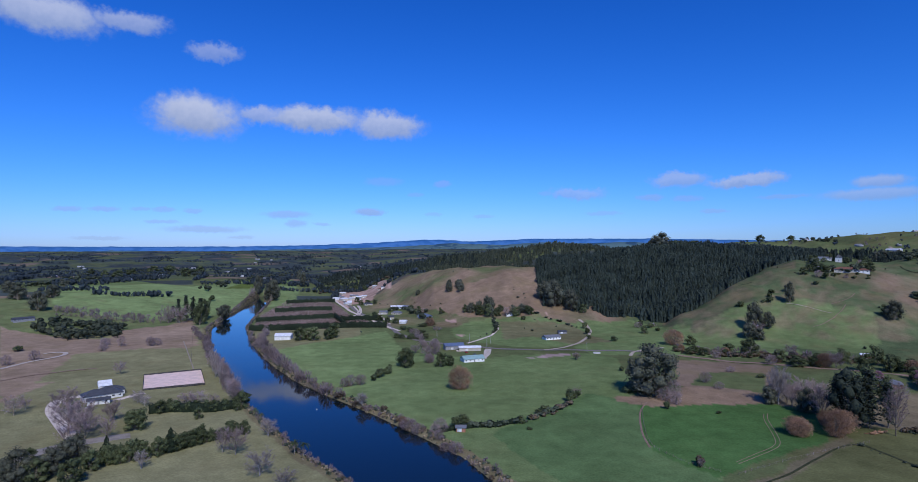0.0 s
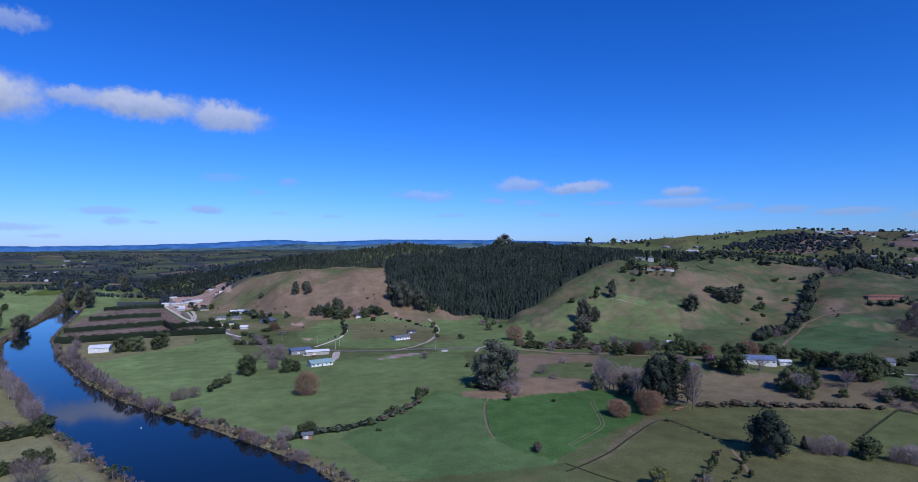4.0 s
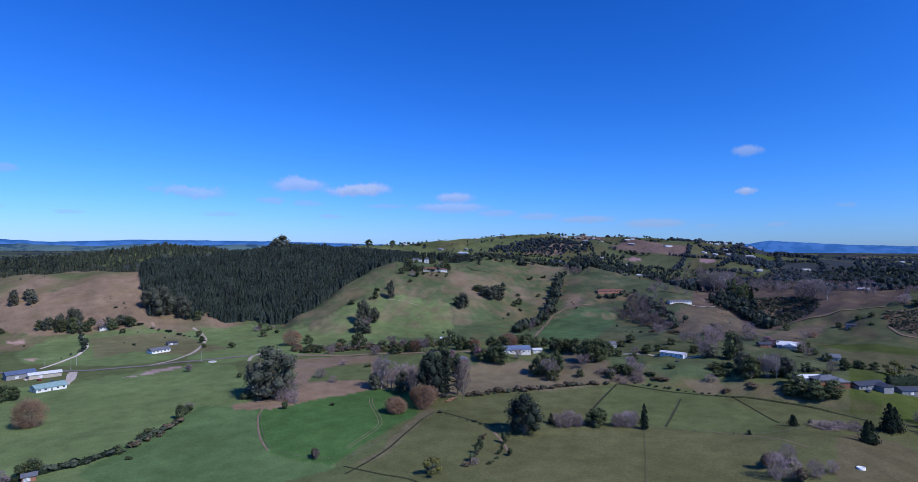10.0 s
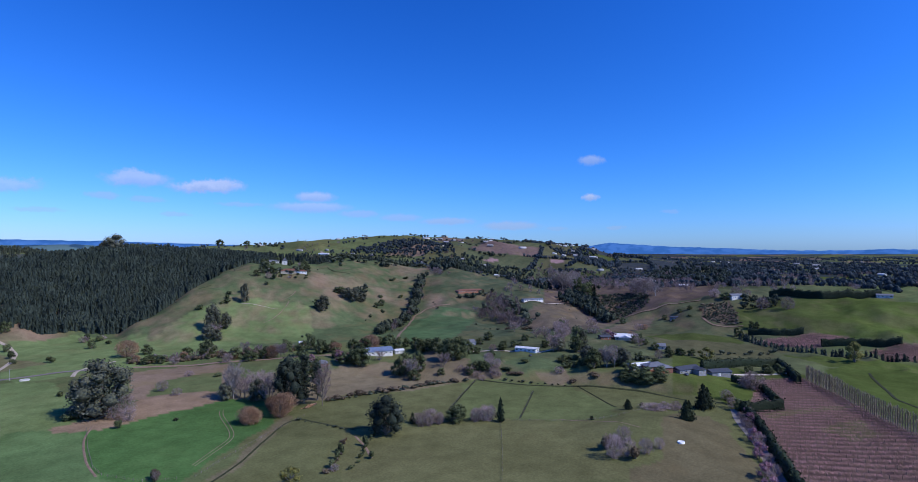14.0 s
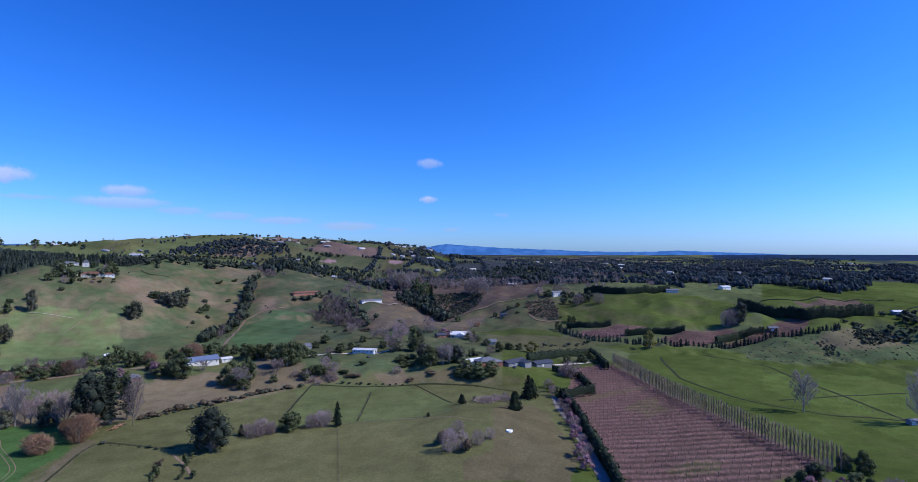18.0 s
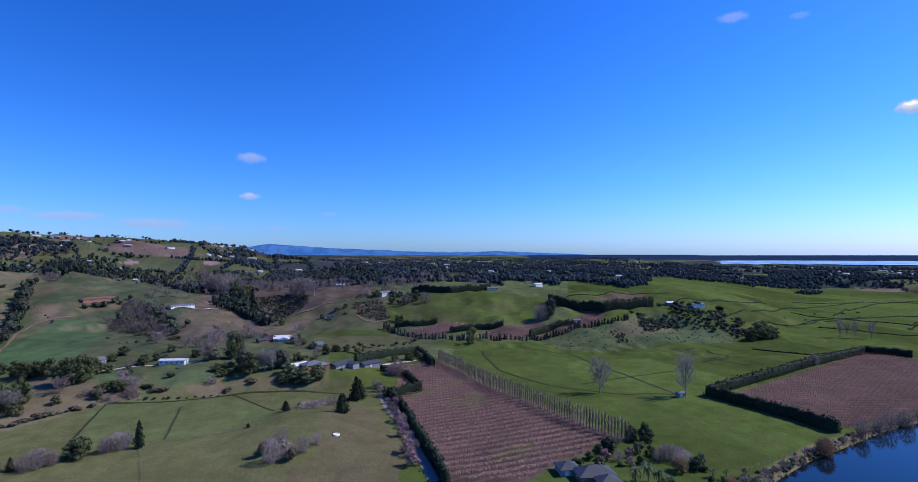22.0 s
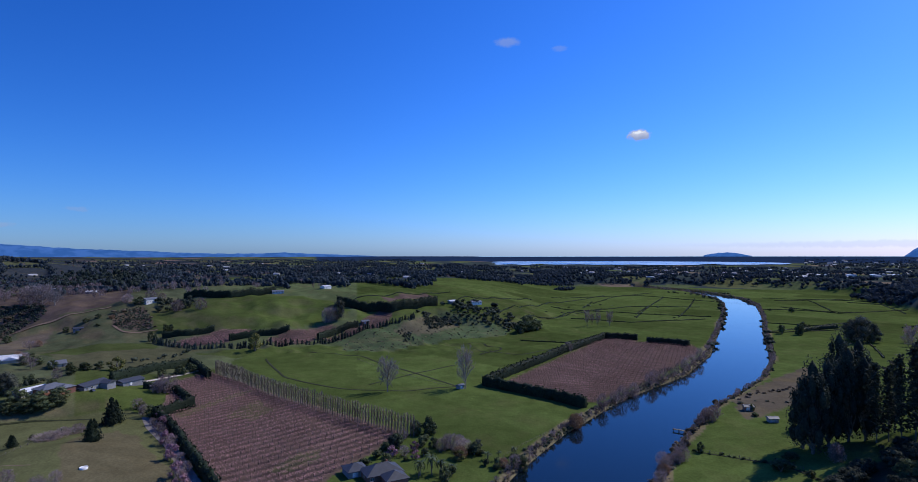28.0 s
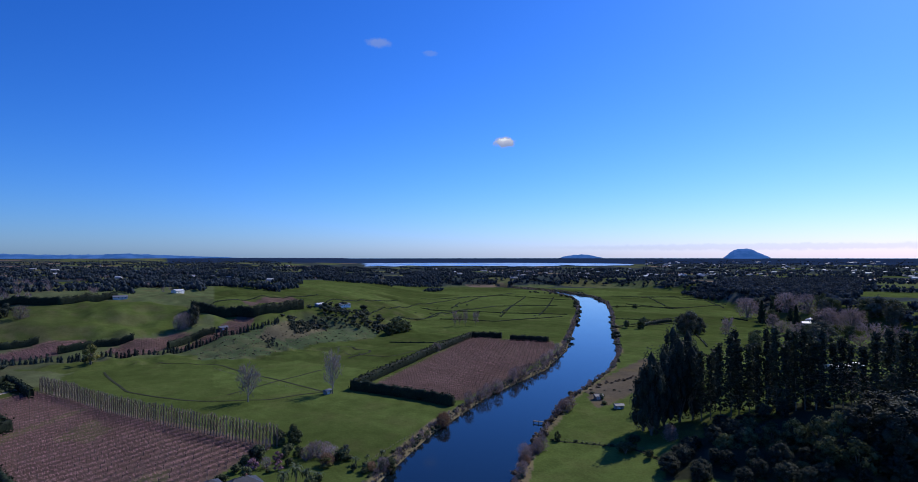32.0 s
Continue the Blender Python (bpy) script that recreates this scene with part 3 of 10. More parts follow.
    field(GREEN, [(144, 738), (230, 752), (274, 670), (248, 590), (212, 586), (172, 581), (152, 650)], 0.4)
    field(FERN, [(540, 517), (625, 495), (471, 381), (417, 399)], 0.2)
    field(GREEN, [(273, 649), (326, 675), (409, 661), (450, 609), (369, 489), (314, 559), (237, 549)], 0.6)
    field(BARE, [(-20, 791), (-5, 789), (-2, 765), (-13, 766)], 0.5)
    field(BARE, [(-4, 659), (6, 661), (5, 639)], 0.5)
    field(BARE, [(109, 781), (121, 781), (121, 770)], 0.5)
    field(GREEN, [(-611, 844), (-984, 1359), (-926, 1520), (-588, 1241), (-620, 1547), (-527, 1778), (-373, 1305), (-306, 1033), (-358, 998), (-395, 833), (-488, 801)], 0.4)
    field(BRIGHT, [(-501, 1203), (-592, 1602), (-548, 1757), (-472, 1488), (-474, 1284)], 0.2)
    field(DRY2, [(-428, 709), (-410, 736), (-370, 764), (-307, 655), (-275, 594), (-277, 572), (-365, 599), (-387, 614)], 0.7)
    field(MEADOW, [(-372, 546), (-325, 573), (-268, 566), (-215, 470), (-257, 454), (-287, 435), (-320, 425)], 0.5)
    field(MEADOW, [(-186, 338), (-166, 352), (-140, 350), (-123, 332), (-108, 301), (-123, 306), (-146, 315), (-165, 302), (-199, 302), (-206, 317)], 0.4)
    field(OLIVE, [(597, 216), (592, 178), (627, 148), (652, 120), (600, 96), (559, 103), (498, 146), (513, 175)], 0.2)
    field(TAWNY, [(620, 280), (722, 301), (761, 267), (703, 255), (622, 259)], 0.8)
    field(TAWNY, [(650, 402), (725, 390), (703, 334), (620, 280), (603, 324), (566, 343)], 0.8)
    field(OLIVE3, [(331, 262), (370, 199), (328, 145), (308, 129), (280, 186), (309, 200), (290, 201), (287, 227)], 0.1)
    field(SCRUB, [(895, 425), (877, 326), (792, 286), (767, 302), (685, 309), (755, 377), (826, 412)], 1.0)
    field(SCRUB, [(751, 208), (782, 202), (794, 183), (766, 170), (705, 153), (706, 176), (721, 196)], 1.0)
    # dark floor before the pines: their shade painted as ground cover
    field(PINE_SHADE, [(190, -234), (170, -246), (158, -264), (191, -375), (178, -486), (92, -260), (164, -194), (177, -208)], 0.4)
    field(BARE, [(-251, 1137), (-274, 1352), (-234, 1367), (-167, 1112), (-198, 1040), (-193, 964)], 0.5)
    field(BARE, [(-237, 1425), (-227, 1510), (-143, 1180), (-136, 1124), (-181, 1204)], 0.5)
    field(TAWNY, [(200, 296), (204, 289), (166, 262), (141, 242), (127, 234), (121, 237), (138, 246), (163, 267)], 0.8)
    field(HILL, [(640, -44), (575, -51), (560, -86), (602, -135), (620, -177), (628, -240), (672, -269), (695, -233), (728, -189), (690, -141), (668, -101), (655, -64)], 0.6)
    field(TAWNY, [(655, -110), (640, -150), (680, -200), (715, -190), (690, -141)], 0.7)
    field(KNOLL, [(269, 13), (288, -2), (294, -15), (279, -11), (265, 3)], 0.3)
    field(KNOLL, [(367, 39), (406, 26), (376, 11), (353, 23)], 0.3)
    field(KNOLL, [(383, 70), (407, 56), (438, 30), (429, 28), (407, 47), (371, 64)], 0.3)
    field(BARE, [(321, -195), (358, -255), (339, -242), (308, -198), (263, -145), (265, -133)], 0.5)
    # the down-sun side is lightened: its brighter exposure is put into the covers
    pale = 1 + 0.38 * smooth((6 - az) / 30) * (az < 40) * (r < 1500)
    col *= pale[..., None]
    # slopes on these bearings darkened and cooled: haze put into the cover colour
    dull = smooth((az - 42) / 12) * smooth((88 - az) / 8) * smooth((r - 440) / 90)
    col *= 1 - dull[..., None] * np.array((0.22, 0.25, 0.06))
    # steep faces are scuffed to bare tan earth and dead grass
    z0 = ground_z(x, y)
    steep = np.hypot(ground_z(x + 3, y) - z0, ground_z(x, y + 3) - z0) / 3
    scuff = smooth((steep - 0.20) / 0.22) * smooth(0.55 + 0.7 * waves(x, y, 55, 91) + 0.4 * waves(x, y, 23, 92)) * (r < 1300) * (0.2 + 0.38 * smooth((78 - az) / 8))
    col[:] = col * (1 - scuff[..., None]) + np.array(DRY) * 0.85 * scuff[..., None]
    col[..., 0] *= 1.10 - 0.06 * smooth((az - 72) / 25)
    col[..., 2] *= 1.26
    zone(r < 135, OLIVE3, 0.4)
    gap = river_gap(x, y)
    bank = gap < 7 + 0.25 * wob
    zone(bank, BANK, 0.8)
    zone(gap < 0, (0.05, 0.045, 0.03), 0.2)
    return col, worn


columns = np.radians(np.concatenate([np.arange(-42, 162, 0.22), np.arange(162, 318, 3.0)]))
rings = np.concatenate([[0.001, 15, 40, 80, 120, 150, 170, 185, 195], 200 * 1.0092 ** np.arange(351)])
gx, gy = np.outer(rings, np.sin(columns)), np.outer(rings, np.cos(columns))
gz = ground_z(gx, gy)
nr, nc = gx.shape
idx = np.arange(nr * nc).reshape(nr, nc)
quads = np.stack([idx[:-1, :], np.roll(idx, -1, 1)[:-1, :], np.roll(idx, -1, 1)[1:, :], idx[1:, :]], -1).reshape(-1, 4)[:, ::-1]
me = bpy.data.meshes.new("ground")
me.vertices.add(nr * nc)
me.vertices.foreach_set("co", np.stack([gx, gy, gz], -1).astype(np.float32).ravel())
me.loops.add(quads.size)
me.loops.foreach_set("vertex_index", quads.astype(np.int32).ravel())
me.polygons.add(len(quads))
me.polygons.foreach_set("loop_start", np.arange(0, quads.size, 4, dtype=np.int32))
me.polygons.foreach_set("loop_total", np.full(len(quads), 4, dtype=np.int32))
me.update(calc_edges=True)
me.polygons.foreach_set("use_smooth", np.ones(len(quads), bool))
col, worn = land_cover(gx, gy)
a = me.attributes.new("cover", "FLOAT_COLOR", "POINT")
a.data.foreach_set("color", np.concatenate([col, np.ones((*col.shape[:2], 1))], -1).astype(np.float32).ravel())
a = me.attributes.new("worn", "FLOAT", "POINT")
a.data.foreach_set("value", worn.astype(np.float32).ravel())
me.materials.append(GROUND)
tagged(new("ground", me), "rolling green winter pasture with brown dry slopes", "ground", kind="structure")


def sheet(name, xs, ys, zs, mat, label, cat, kind="structure", smooth_it=True):
    """A grid of points as one surface."""
    nr, nc = np.shape(xs)
    co = np.stack([xs, ys, zs], -1).reshape(-1, 3)
    i = np.arange(nr * nc).reshape(nr, nc)
    q = np.stack([i[:-1, :-1], i[:-1, 1:], i[1:, 1:], i[1:, :-1]], -1).reshape(-1, 4)
    me = bpy.data.meshes.new(name)
    me.from_pydata(co.tolist(), [], q.tolist())
    me.polygons.foreach_set("use_smooth", np.full(len(q), smooth_it))
    me.materials.append(mat)
    return tagged(new(name, me), label, cat, kind=kind)


def along(points, step):
    """Points at even steps along a line of points (any number of columns)."""
    p = np.array(points, float)
    d = np.concatenate([[0], np.cumsum(np.hypot(*(p[1:, :2] - p[:-1, :2]).T))])
    s = np.linspace(0, d[-1], max(2, int(d[-1] / step) + 1))
    return np.stack([np.interp(s, d, p[:, k]) for k in range(p.shape[1])], -1)


def normals2d(p):
    t = np.gradient(p[:, :2], axis=0)
    t /= np.maximum(np.hypot(*t.T), 1e-9)[:, None]
    return np.stack([-t[:, 1], t[:, 0]], -1)


c = along(RIVER, 12)
k = normals2d(c)
w = np.linspace(-1, 1, 9)
xs, ys = c[:, 0:1] + k[:, 0:1] * (c[:, 2:3] + 9) * w, c[:, 1:2] + k[:, 1:2] * (c[:, 2:3] + 9) * w
sheet("water", xs, ys, np.zeros_like(xs), WATER, "deep blue river with a smooth rippled surface", "river")

# the harbour and the open sea, drawn together with the far plain
def far_sheet(name, az0, az1, r0, r1, mat, label, cat, rag=0.0):
    az, s = np.radians(np.linspace(az0, az1, 90)), np.linspace(0, 1, 8)[:, None]
    near = r0 + rag * waves(np.degrees(az) * 10, np.degrees(az) * 3, 40, 12)
    pinch = np.sin(np.linspace(0, np.pi, 90)) ** 0.35
    rr = (near + (r1 - near) * (0.5 + (s - 0.5) * pinch)) if rag else near + (r1 - near) * s
    return sheet(name, rr * np.sin(az), rr * np.cos(az), lift(26.5, rr) + 1.5, mat, label, cat)


# aerial haze on the ranges: a blue base colour plus a faint blue glow
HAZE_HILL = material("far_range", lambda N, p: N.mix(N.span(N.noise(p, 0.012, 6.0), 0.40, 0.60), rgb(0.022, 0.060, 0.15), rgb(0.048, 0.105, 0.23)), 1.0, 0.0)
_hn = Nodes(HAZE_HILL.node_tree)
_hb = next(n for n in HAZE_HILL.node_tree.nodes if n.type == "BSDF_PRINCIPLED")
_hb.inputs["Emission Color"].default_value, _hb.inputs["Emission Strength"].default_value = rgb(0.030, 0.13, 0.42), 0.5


# foothills with thinner haze, mixed into colour and a weaker glow
NEAR_HAZE_HILL = material("hazy_near_range", lambda N, p: N.mix(N.span(N.noise(p, 0.0075, 6.0, 0.62), 0.50, 0.58), rgb(0.078, 0.118, 0.104), rgb(0.026, 0.048, 0.066)), 1.0, 0.0)
_nb = next(n for n in NEAR_HAZE_HILL.node_tree.nodes if n.type == "BSDF_PRINCIPLED")
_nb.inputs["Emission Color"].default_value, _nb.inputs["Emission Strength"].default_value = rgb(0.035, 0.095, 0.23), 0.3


def far_range(name, azs, tops, r, label, mat=None):
    """A distant blue range: a rounded ridge with a front slope."""
    az = np.linspace(azs[0], azs[-1], 260)
    top = EYE_Z + r * np.tan(np.radians(np.interp(az, azs, tops) + 0.035 * waves(az * 10, az * 4, 9, 61) * (np.sin((az - azs[0]) / (azs[-1] - azs[0]) * np.pi) ** 0.5)))
    rows = []
    for s, rr in ((0.0, r - 260), (0.45, r - 150), (0.8, r - 70), (1.0, r), (0.6, r + 60)):
        rows.append((rr * np.sin(np.radians(az)), rr * np.cos(np.radians(az)), 55 + (top - 55) * s))
    xs, ys, zs = (np.stack([q[k] for q in rows]) for k in range(3))
    return sheet(name, xs, ys, zs, mat or HAZE_HILL, label, "mountains")


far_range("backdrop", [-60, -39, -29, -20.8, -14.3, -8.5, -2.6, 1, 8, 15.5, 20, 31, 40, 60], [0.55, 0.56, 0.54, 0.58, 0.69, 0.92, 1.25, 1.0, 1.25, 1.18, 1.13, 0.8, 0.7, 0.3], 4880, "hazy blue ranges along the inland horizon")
far_range("backdrop", [-60, -40, -31, -24, -18, -12, -6, -1, 4, 9, 13, 17, 22], [0.10, 0.12, 0.20, 0.10, 0.26, 0.36, 0.50, 0.84, 0.62, 0.90, 0.74, 0.86, 0.5], 4620, "nearer blue-green hills below the inland ranges", NEAR_HAZE_HILL)
far_range("backdrop", [-16, -11, -7.5, -4, -1, 2, 5, 8.5, 12, 15], [-0.5, 0.0, 0.26, 0.50, 0.42, 0.74, 0.62, 0.76, 0.55, 0.0], 4300, "grassy foothills with dark woods before the ranges", NEAR_HAZE_HILL)
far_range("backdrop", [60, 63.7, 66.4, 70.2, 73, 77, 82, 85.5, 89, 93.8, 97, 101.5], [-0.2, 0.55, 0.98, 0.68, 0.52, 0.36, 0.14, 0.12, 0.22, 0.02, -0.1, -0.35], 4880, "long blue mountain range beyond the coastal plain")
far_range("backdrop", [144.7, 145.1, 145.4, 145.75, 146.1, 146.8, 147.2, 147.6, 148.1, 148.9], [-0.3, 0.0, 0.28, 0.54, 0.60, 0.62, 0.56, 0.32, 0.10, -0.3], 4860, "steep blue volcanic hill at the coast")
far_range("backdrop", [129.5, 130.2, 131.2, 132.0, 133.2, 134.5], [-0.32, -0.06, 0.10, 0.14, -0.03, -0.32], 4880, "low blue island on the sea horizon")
HARBOUR = material("shallow_water", lambda N, p: N.mix(N.span(N.noise(p, 0.006, 4.0), 0.4, 0.6), rgb(0.20, 0.26, 0.32), rgb(0.42, 0.47, 0.52)), 0.25, 0.5)
far_sheet("sea", 100, 165, 4700, 4945, WATER, "pale strip of open sea on the horizon", "sea")
far_sheet("harbour", 103.5, 137, 3120, 3560, HARBOUR, "shining shallow harbour behind the coastal plain", "harbour", 70.0)


# ---------------------------------------------------------------- helpers for things
def mesh_of(name, verts, faces, mat, flat_shade=True):
    me = bpy.data.meshes.new(name)
    v, f = np.asarray(verts, np.float32), np.asarray(faces)
    if f.dtype == object or f.ndim != 2:
        me.from_pydata([tuple(map(float, p)) for p in verts], [], [tuple(map(int, q)) for q in faces])
    else:
        me.vertices.add(len(v))
        me.vertices.foreach_set("co", v.ravel())
        me.loops.add(f.size)
        me.loops.foreach_set("vertex_index", f.astype(np.int32).ravel())
        me.polygons.add(len(f))
        me.polygons.foreach_set("loop_start", np.arange(0, f.size, f.shape[1], dtype=np.int32))
        me.polygons.foreach_set("loop_total", np.full(len(f), f.shape[1], dtype=np.int32))
        me.update(calc_edges=True)
    if not flat_shade:
        me.polygons.foreach_set("use_smooth", np.ones(len(me.polygons), bool))
    me.materials.append(mat)
    return me


def part(name, me, parent, label=""):
    ob = new(name, me)
    ob.parent = parent
    return tagged(ob, label)


def joined(pieces):
    """Several (verts, faces) as one."""
    vs, fs, n = [], [], 0
    for v, f in pieces:
        vs.append(np.asarray(v, float))
        fs.append(np.asarray(f) + n)
        n += len(v)
    return np.concatenate(vs), np.concatenate(fs)


def box(x0, x1, y0, y1, z0, z1):
    v = [(x, y, z) for z in (z0, z1) for y in (y0, y1) for x in (x0, x1)]
    return np.array(v, float), np.array([(0, 2, 3, 1), (4, 5, 7, 6), (0, 1, 5, 4), (1, 3, 7, 5), (3, 2, 6, 7), (2, 0, 4, 6)])


def tapered(a, b, ra, rb, n=5):
    """A limb from a to b as quads."""
    a, b = np.array(a, float), np.array(b, float)
    d = (b - a) / max(np.linalg.norm(b - a), 1e-9)
    u = np.cross(d, (0, 0, 1) if abs(d[2]) < 0.9 else (1, 0, 0))
    u /= np.linalg.norm(u)
    w = np.cross(d, u)
    ang = np.arange(n) * 2 * np.pi / n
    ring = np.cos(ang)[:, None] * u + np.sin(ang)[:, None] * w
    v = np.concatenate([a + ring * ra, b + ring * rb])
    i = np.arange(n)
    return v, np.stack([i, (i + 1) % n, (i + 1) % n + n, i + n], -1)


def clumps(rng, centres, size, stretch=1.0, out=None, loose=0.5, flat=1.0):
    """A small bent leaf clump (quad) at each centre: turned at random, or facing outwards from the crown."""
    n = len(centres)
    if out is None:
        a, b = rng.normal(size=(n, 3)), rng.normal(size=(n, 3))
    else:
        face = out / np.maximum(np.linalg.norm(out, axis=1), 1e-9)[:, None] + rng.normal(size=(n, 3)) * loose
        a, b = np.cross(face, rng.normal(size=(n, 3))), face
    a /= np.linalg.norm(a, axis=1)[:, None]
    b = np.cross(a, b)
    b /= np.linalg.norm(b, axis=1)[:, None]
    s = size * rng.uniform(0.6, 1.4, (n, 1))
    a, b = a * s * stretch * (1, 1, flat), b * s * (1, 1, flat)
    q = np.stack([centres - a - b * 0.6, centres + a * 0.4 - b, centres + a + b * 0.7, centres - a * 0.5 + b], 1).reshape(-1, 3)
    return q, np.arange(4 * n).reshape(n, 4)


def lump(rng, c, rad, n=6, rings=((-0.95, 0.2), (-0.4, 0.85), (0.35, 0.9), (0.95, 0.15))):
    """The dense inside of a crown: a rough closed ball of a few faces."""
    ang = np.arange(n) * 2 * np.pi / n + rng.uniform(0, 1)
    v = np.concatenate([np.stack([np.cos(ang) * k, np.sin(ang) * k, np.full(n, z)], -1) for z, k in rings])
    v = np.asarray(c) + v * np.asarray(rad) * rng.uniform(0.85, 1.12, (len(v), 1))
    i = np.arange(n)
    return v, np.concatenate([np.stack([i + n * k, (i + 1) % n + n * k, (i + 1) % n + n * (k + 1), i + n * (k + 1)], -1) for k in range(len(rings) - 1)])


def ball(rng, n, solid=0.55):
    p = rng.normal(size=(n, 3))
    p /= np.linalg.norm(p, axis=1)[:, None]
    return p * rng.uniform(solid, 1.0, (n, 1)) ** 0.6


BARK = material("bark", grained((0.14, 0.115, 0.09), (0.22, 0.20, 0.17), 2.0, 9.0), 0.9, 0.1)
PALE_BARK = material("pale_bark", grained((0.25, 0.225, 0.21), (0.34, 0.31, 0.29), 2.0, 9.0), 0.9, 0.1)
POPLAR_BARK = material("poplar_bark", grained((0.20, 0.165, 0.122), (0.28, 0.232, 0.18), 1.0, 6.0), 0.9, 0.1)
GUM_LEAF = foliage("gum_leaf", leafy((0.070, 0.078, 0.056), (0.134, 0.136, 0.098)), 0.85, 0.05)
GREEN_LEAF = foliage("green_leaf", leafy((0.056, 0.074, 0.036), (0.122, 0.138, 0.066)), 0.85, 0.06)
PINE_LEAF = foliage("pine_needles", leafy((0.024, 0.034, 0.025), (0.054, 0.066, 0.046)), 0.7, 0.15)
RUST_TWIG = foliage("rust_twigs", leafy((0.215, 0.130, 0.082), (0.320, 0.205, 0.135)), 0.85, 0.1)
BARE_TWIG = foliage("bare_twigs", leafy((0.225, 0.165, 0.160), (0.335, 0.262, 0.252)), 0.85, 0.1)
BRUSH_TWIG = foliage("brush_twigs", leafy((0.100, 0.078, 0.052), (0.170, 0.132, 0.092)), 0.85, 0.1)
PALE_TWIG = foliage("pale_twigs", leafy((0.225, 0.192, 0.178), (0.33, 0.285, 0.265)), 0.85, 0.1)
PINK_BLOOM = foliage("pink_blossom", leafy((0.23, 0.13, 0.155), (0.33, 0.19, 0.225)), 0.8, 0.1)
PALM_LEAF = foliage("palm_leaf", leafy((0.035, 0.055, 0.018), (0.075, 0.095, 0.035)), 0.5, 0.3)
HEDGE_LEAF = foliage("hedge_leaf", leafy((0.019, 0.030, 0.017), (0.030, 0.043, 0.022)), 0.7, 0.15)
LIME_LEAF = foliage("lime_leaf", leafy((0.13, 0.13, 0.035), (0.20, 0.19, 0.06)), 0.7, 0.15)

# every kind of tree is one high and one wide; placed trees are scaled from it
TREES = {}


def tree_kind(kind, variants, build, name, label, category="tree"):
    made = []
    for k in range(variants):
        rng = np.random.RandomState(100 + k * 17 + len(kind))
        root = new(name)
        tagged(root, label, category)
        for pname, (v, f), mat in build(rng):
            part(pname, mesh_of(pname, v, f, mat), root)
        made.append(root)
    TREES[kind] = made


used = set()


def grow(kind, x, y, h, w, sink=0.0, group=""):
    """A tree of that kind, h high and w wide, on the ground at x, y."""
    if river_gap(x, y) < 0.3:
        return None
    pick = int(abs(x * 7.13 + y * 3.71)) % len(TREES[kind])
    src = TREES[kind][pick]
    m = Matrix.LocRotScale((x, y, float(ground_z(x, y)) - 0.15 - sink), Euler((0, 0, (x * 1.7 + y * 2.3) % 6.28)), (w, w, h))
    if (kind, pick) not in used:
        used.add((kind, pick))
        src.matrix_basis, ob = m, src
    else:
        ob = copy_thing(src, m)
        ob.scale = (w, w, h)
        ob.matrix_basis = m
    if group:
        tagged(ob, group=group)
    return ob


def broadleaf(leaf, bark, n=420, lobes=7, size=0.042, low=0.06, flat=1.0):
    def build(rng):
        limbs = [tapered((0, 0, 0), (0.01, 0.01, low + 0.3), 0.045, 0.03)]
        pts, outs, cores = [], [], []
        for i in range(lobes):
            frac = i / lobes
            a, rad = i * 2.4 + rng.uniform(-0.4, 0.4), 0.31 * (1 - ((frac - 0.42) / 0.66) ** 2) ** 0.5 * rng.uniform(0.75, 1.1) if i else 0.03
            c = np.array((math.cos(a) * rad, math.sin(a) * rad, low + 0.15 + (0.66 - low) * min(1, frac * rng.uniform(0.8, 1.15)) if i else 0.78))
            s = rng.uniform(0.14, 0.23) * (1.2 - 0.3 * frac)
            c[2] = low + 0.15 if 0 < i < 4 else c[2]
            limbs.append(tapered((0.01, 0.01, low), c, 0.022, 0.008, 5))
            d = ball(rng, n // lobes, 0.62)
            pts.append(c + d * (s, s, s * 0.82))
            outs.append(d + c * (0.5, 0.5, 0.0) + (0, 0, 0.06))
            cores.append(lump(rng, c, (s * 0.62, s * 0.62, s * 0.5)))
        pts = np.concatenate(pts)
        pts[:, 2] = np.clip(pts[:, 2], low * 0.5, 1.0)
        return [("trunk", joined(limbs), bark), ("crown", joined([*cores, clumps(rng, pts, size, out=np.concatenate(outs), loose=0.42, flat=flat)]), leaf)]
    return build


def conifer(leaf, n=420, size=0.036, width=0.5, power=0.8, low=0.08):
    def build(rng):
        z = low + (1 - low) * rng.uniform(0, 1, n) ** 1.25
        rad = width * (1 - (z - low) / (1 - low)) ** power * rng.uniform(0.55, 1.0, n) + 0.01
        rad *= 1 + 0.25 * np.sin(z * 38 + rng.uniform(0, 6))
        a = rng.uniform(0, 6.283, n)
        p = np.stack([np.cos(a) * rad, np.sin(a) * rad, z], -1)
        return [("trunk", tapered((0, 0, 0), (0, 0, 0.95), 0.03, 0.004), BARK), ("crown", joined([tapered((0, 0, low), (0, 0, 0.9), width * 0.6, 0.02, 6), clumps(rng, p, size, out=p * (1, 1, 0) + (0, 0, 0.15))]), leaf)]
    return build


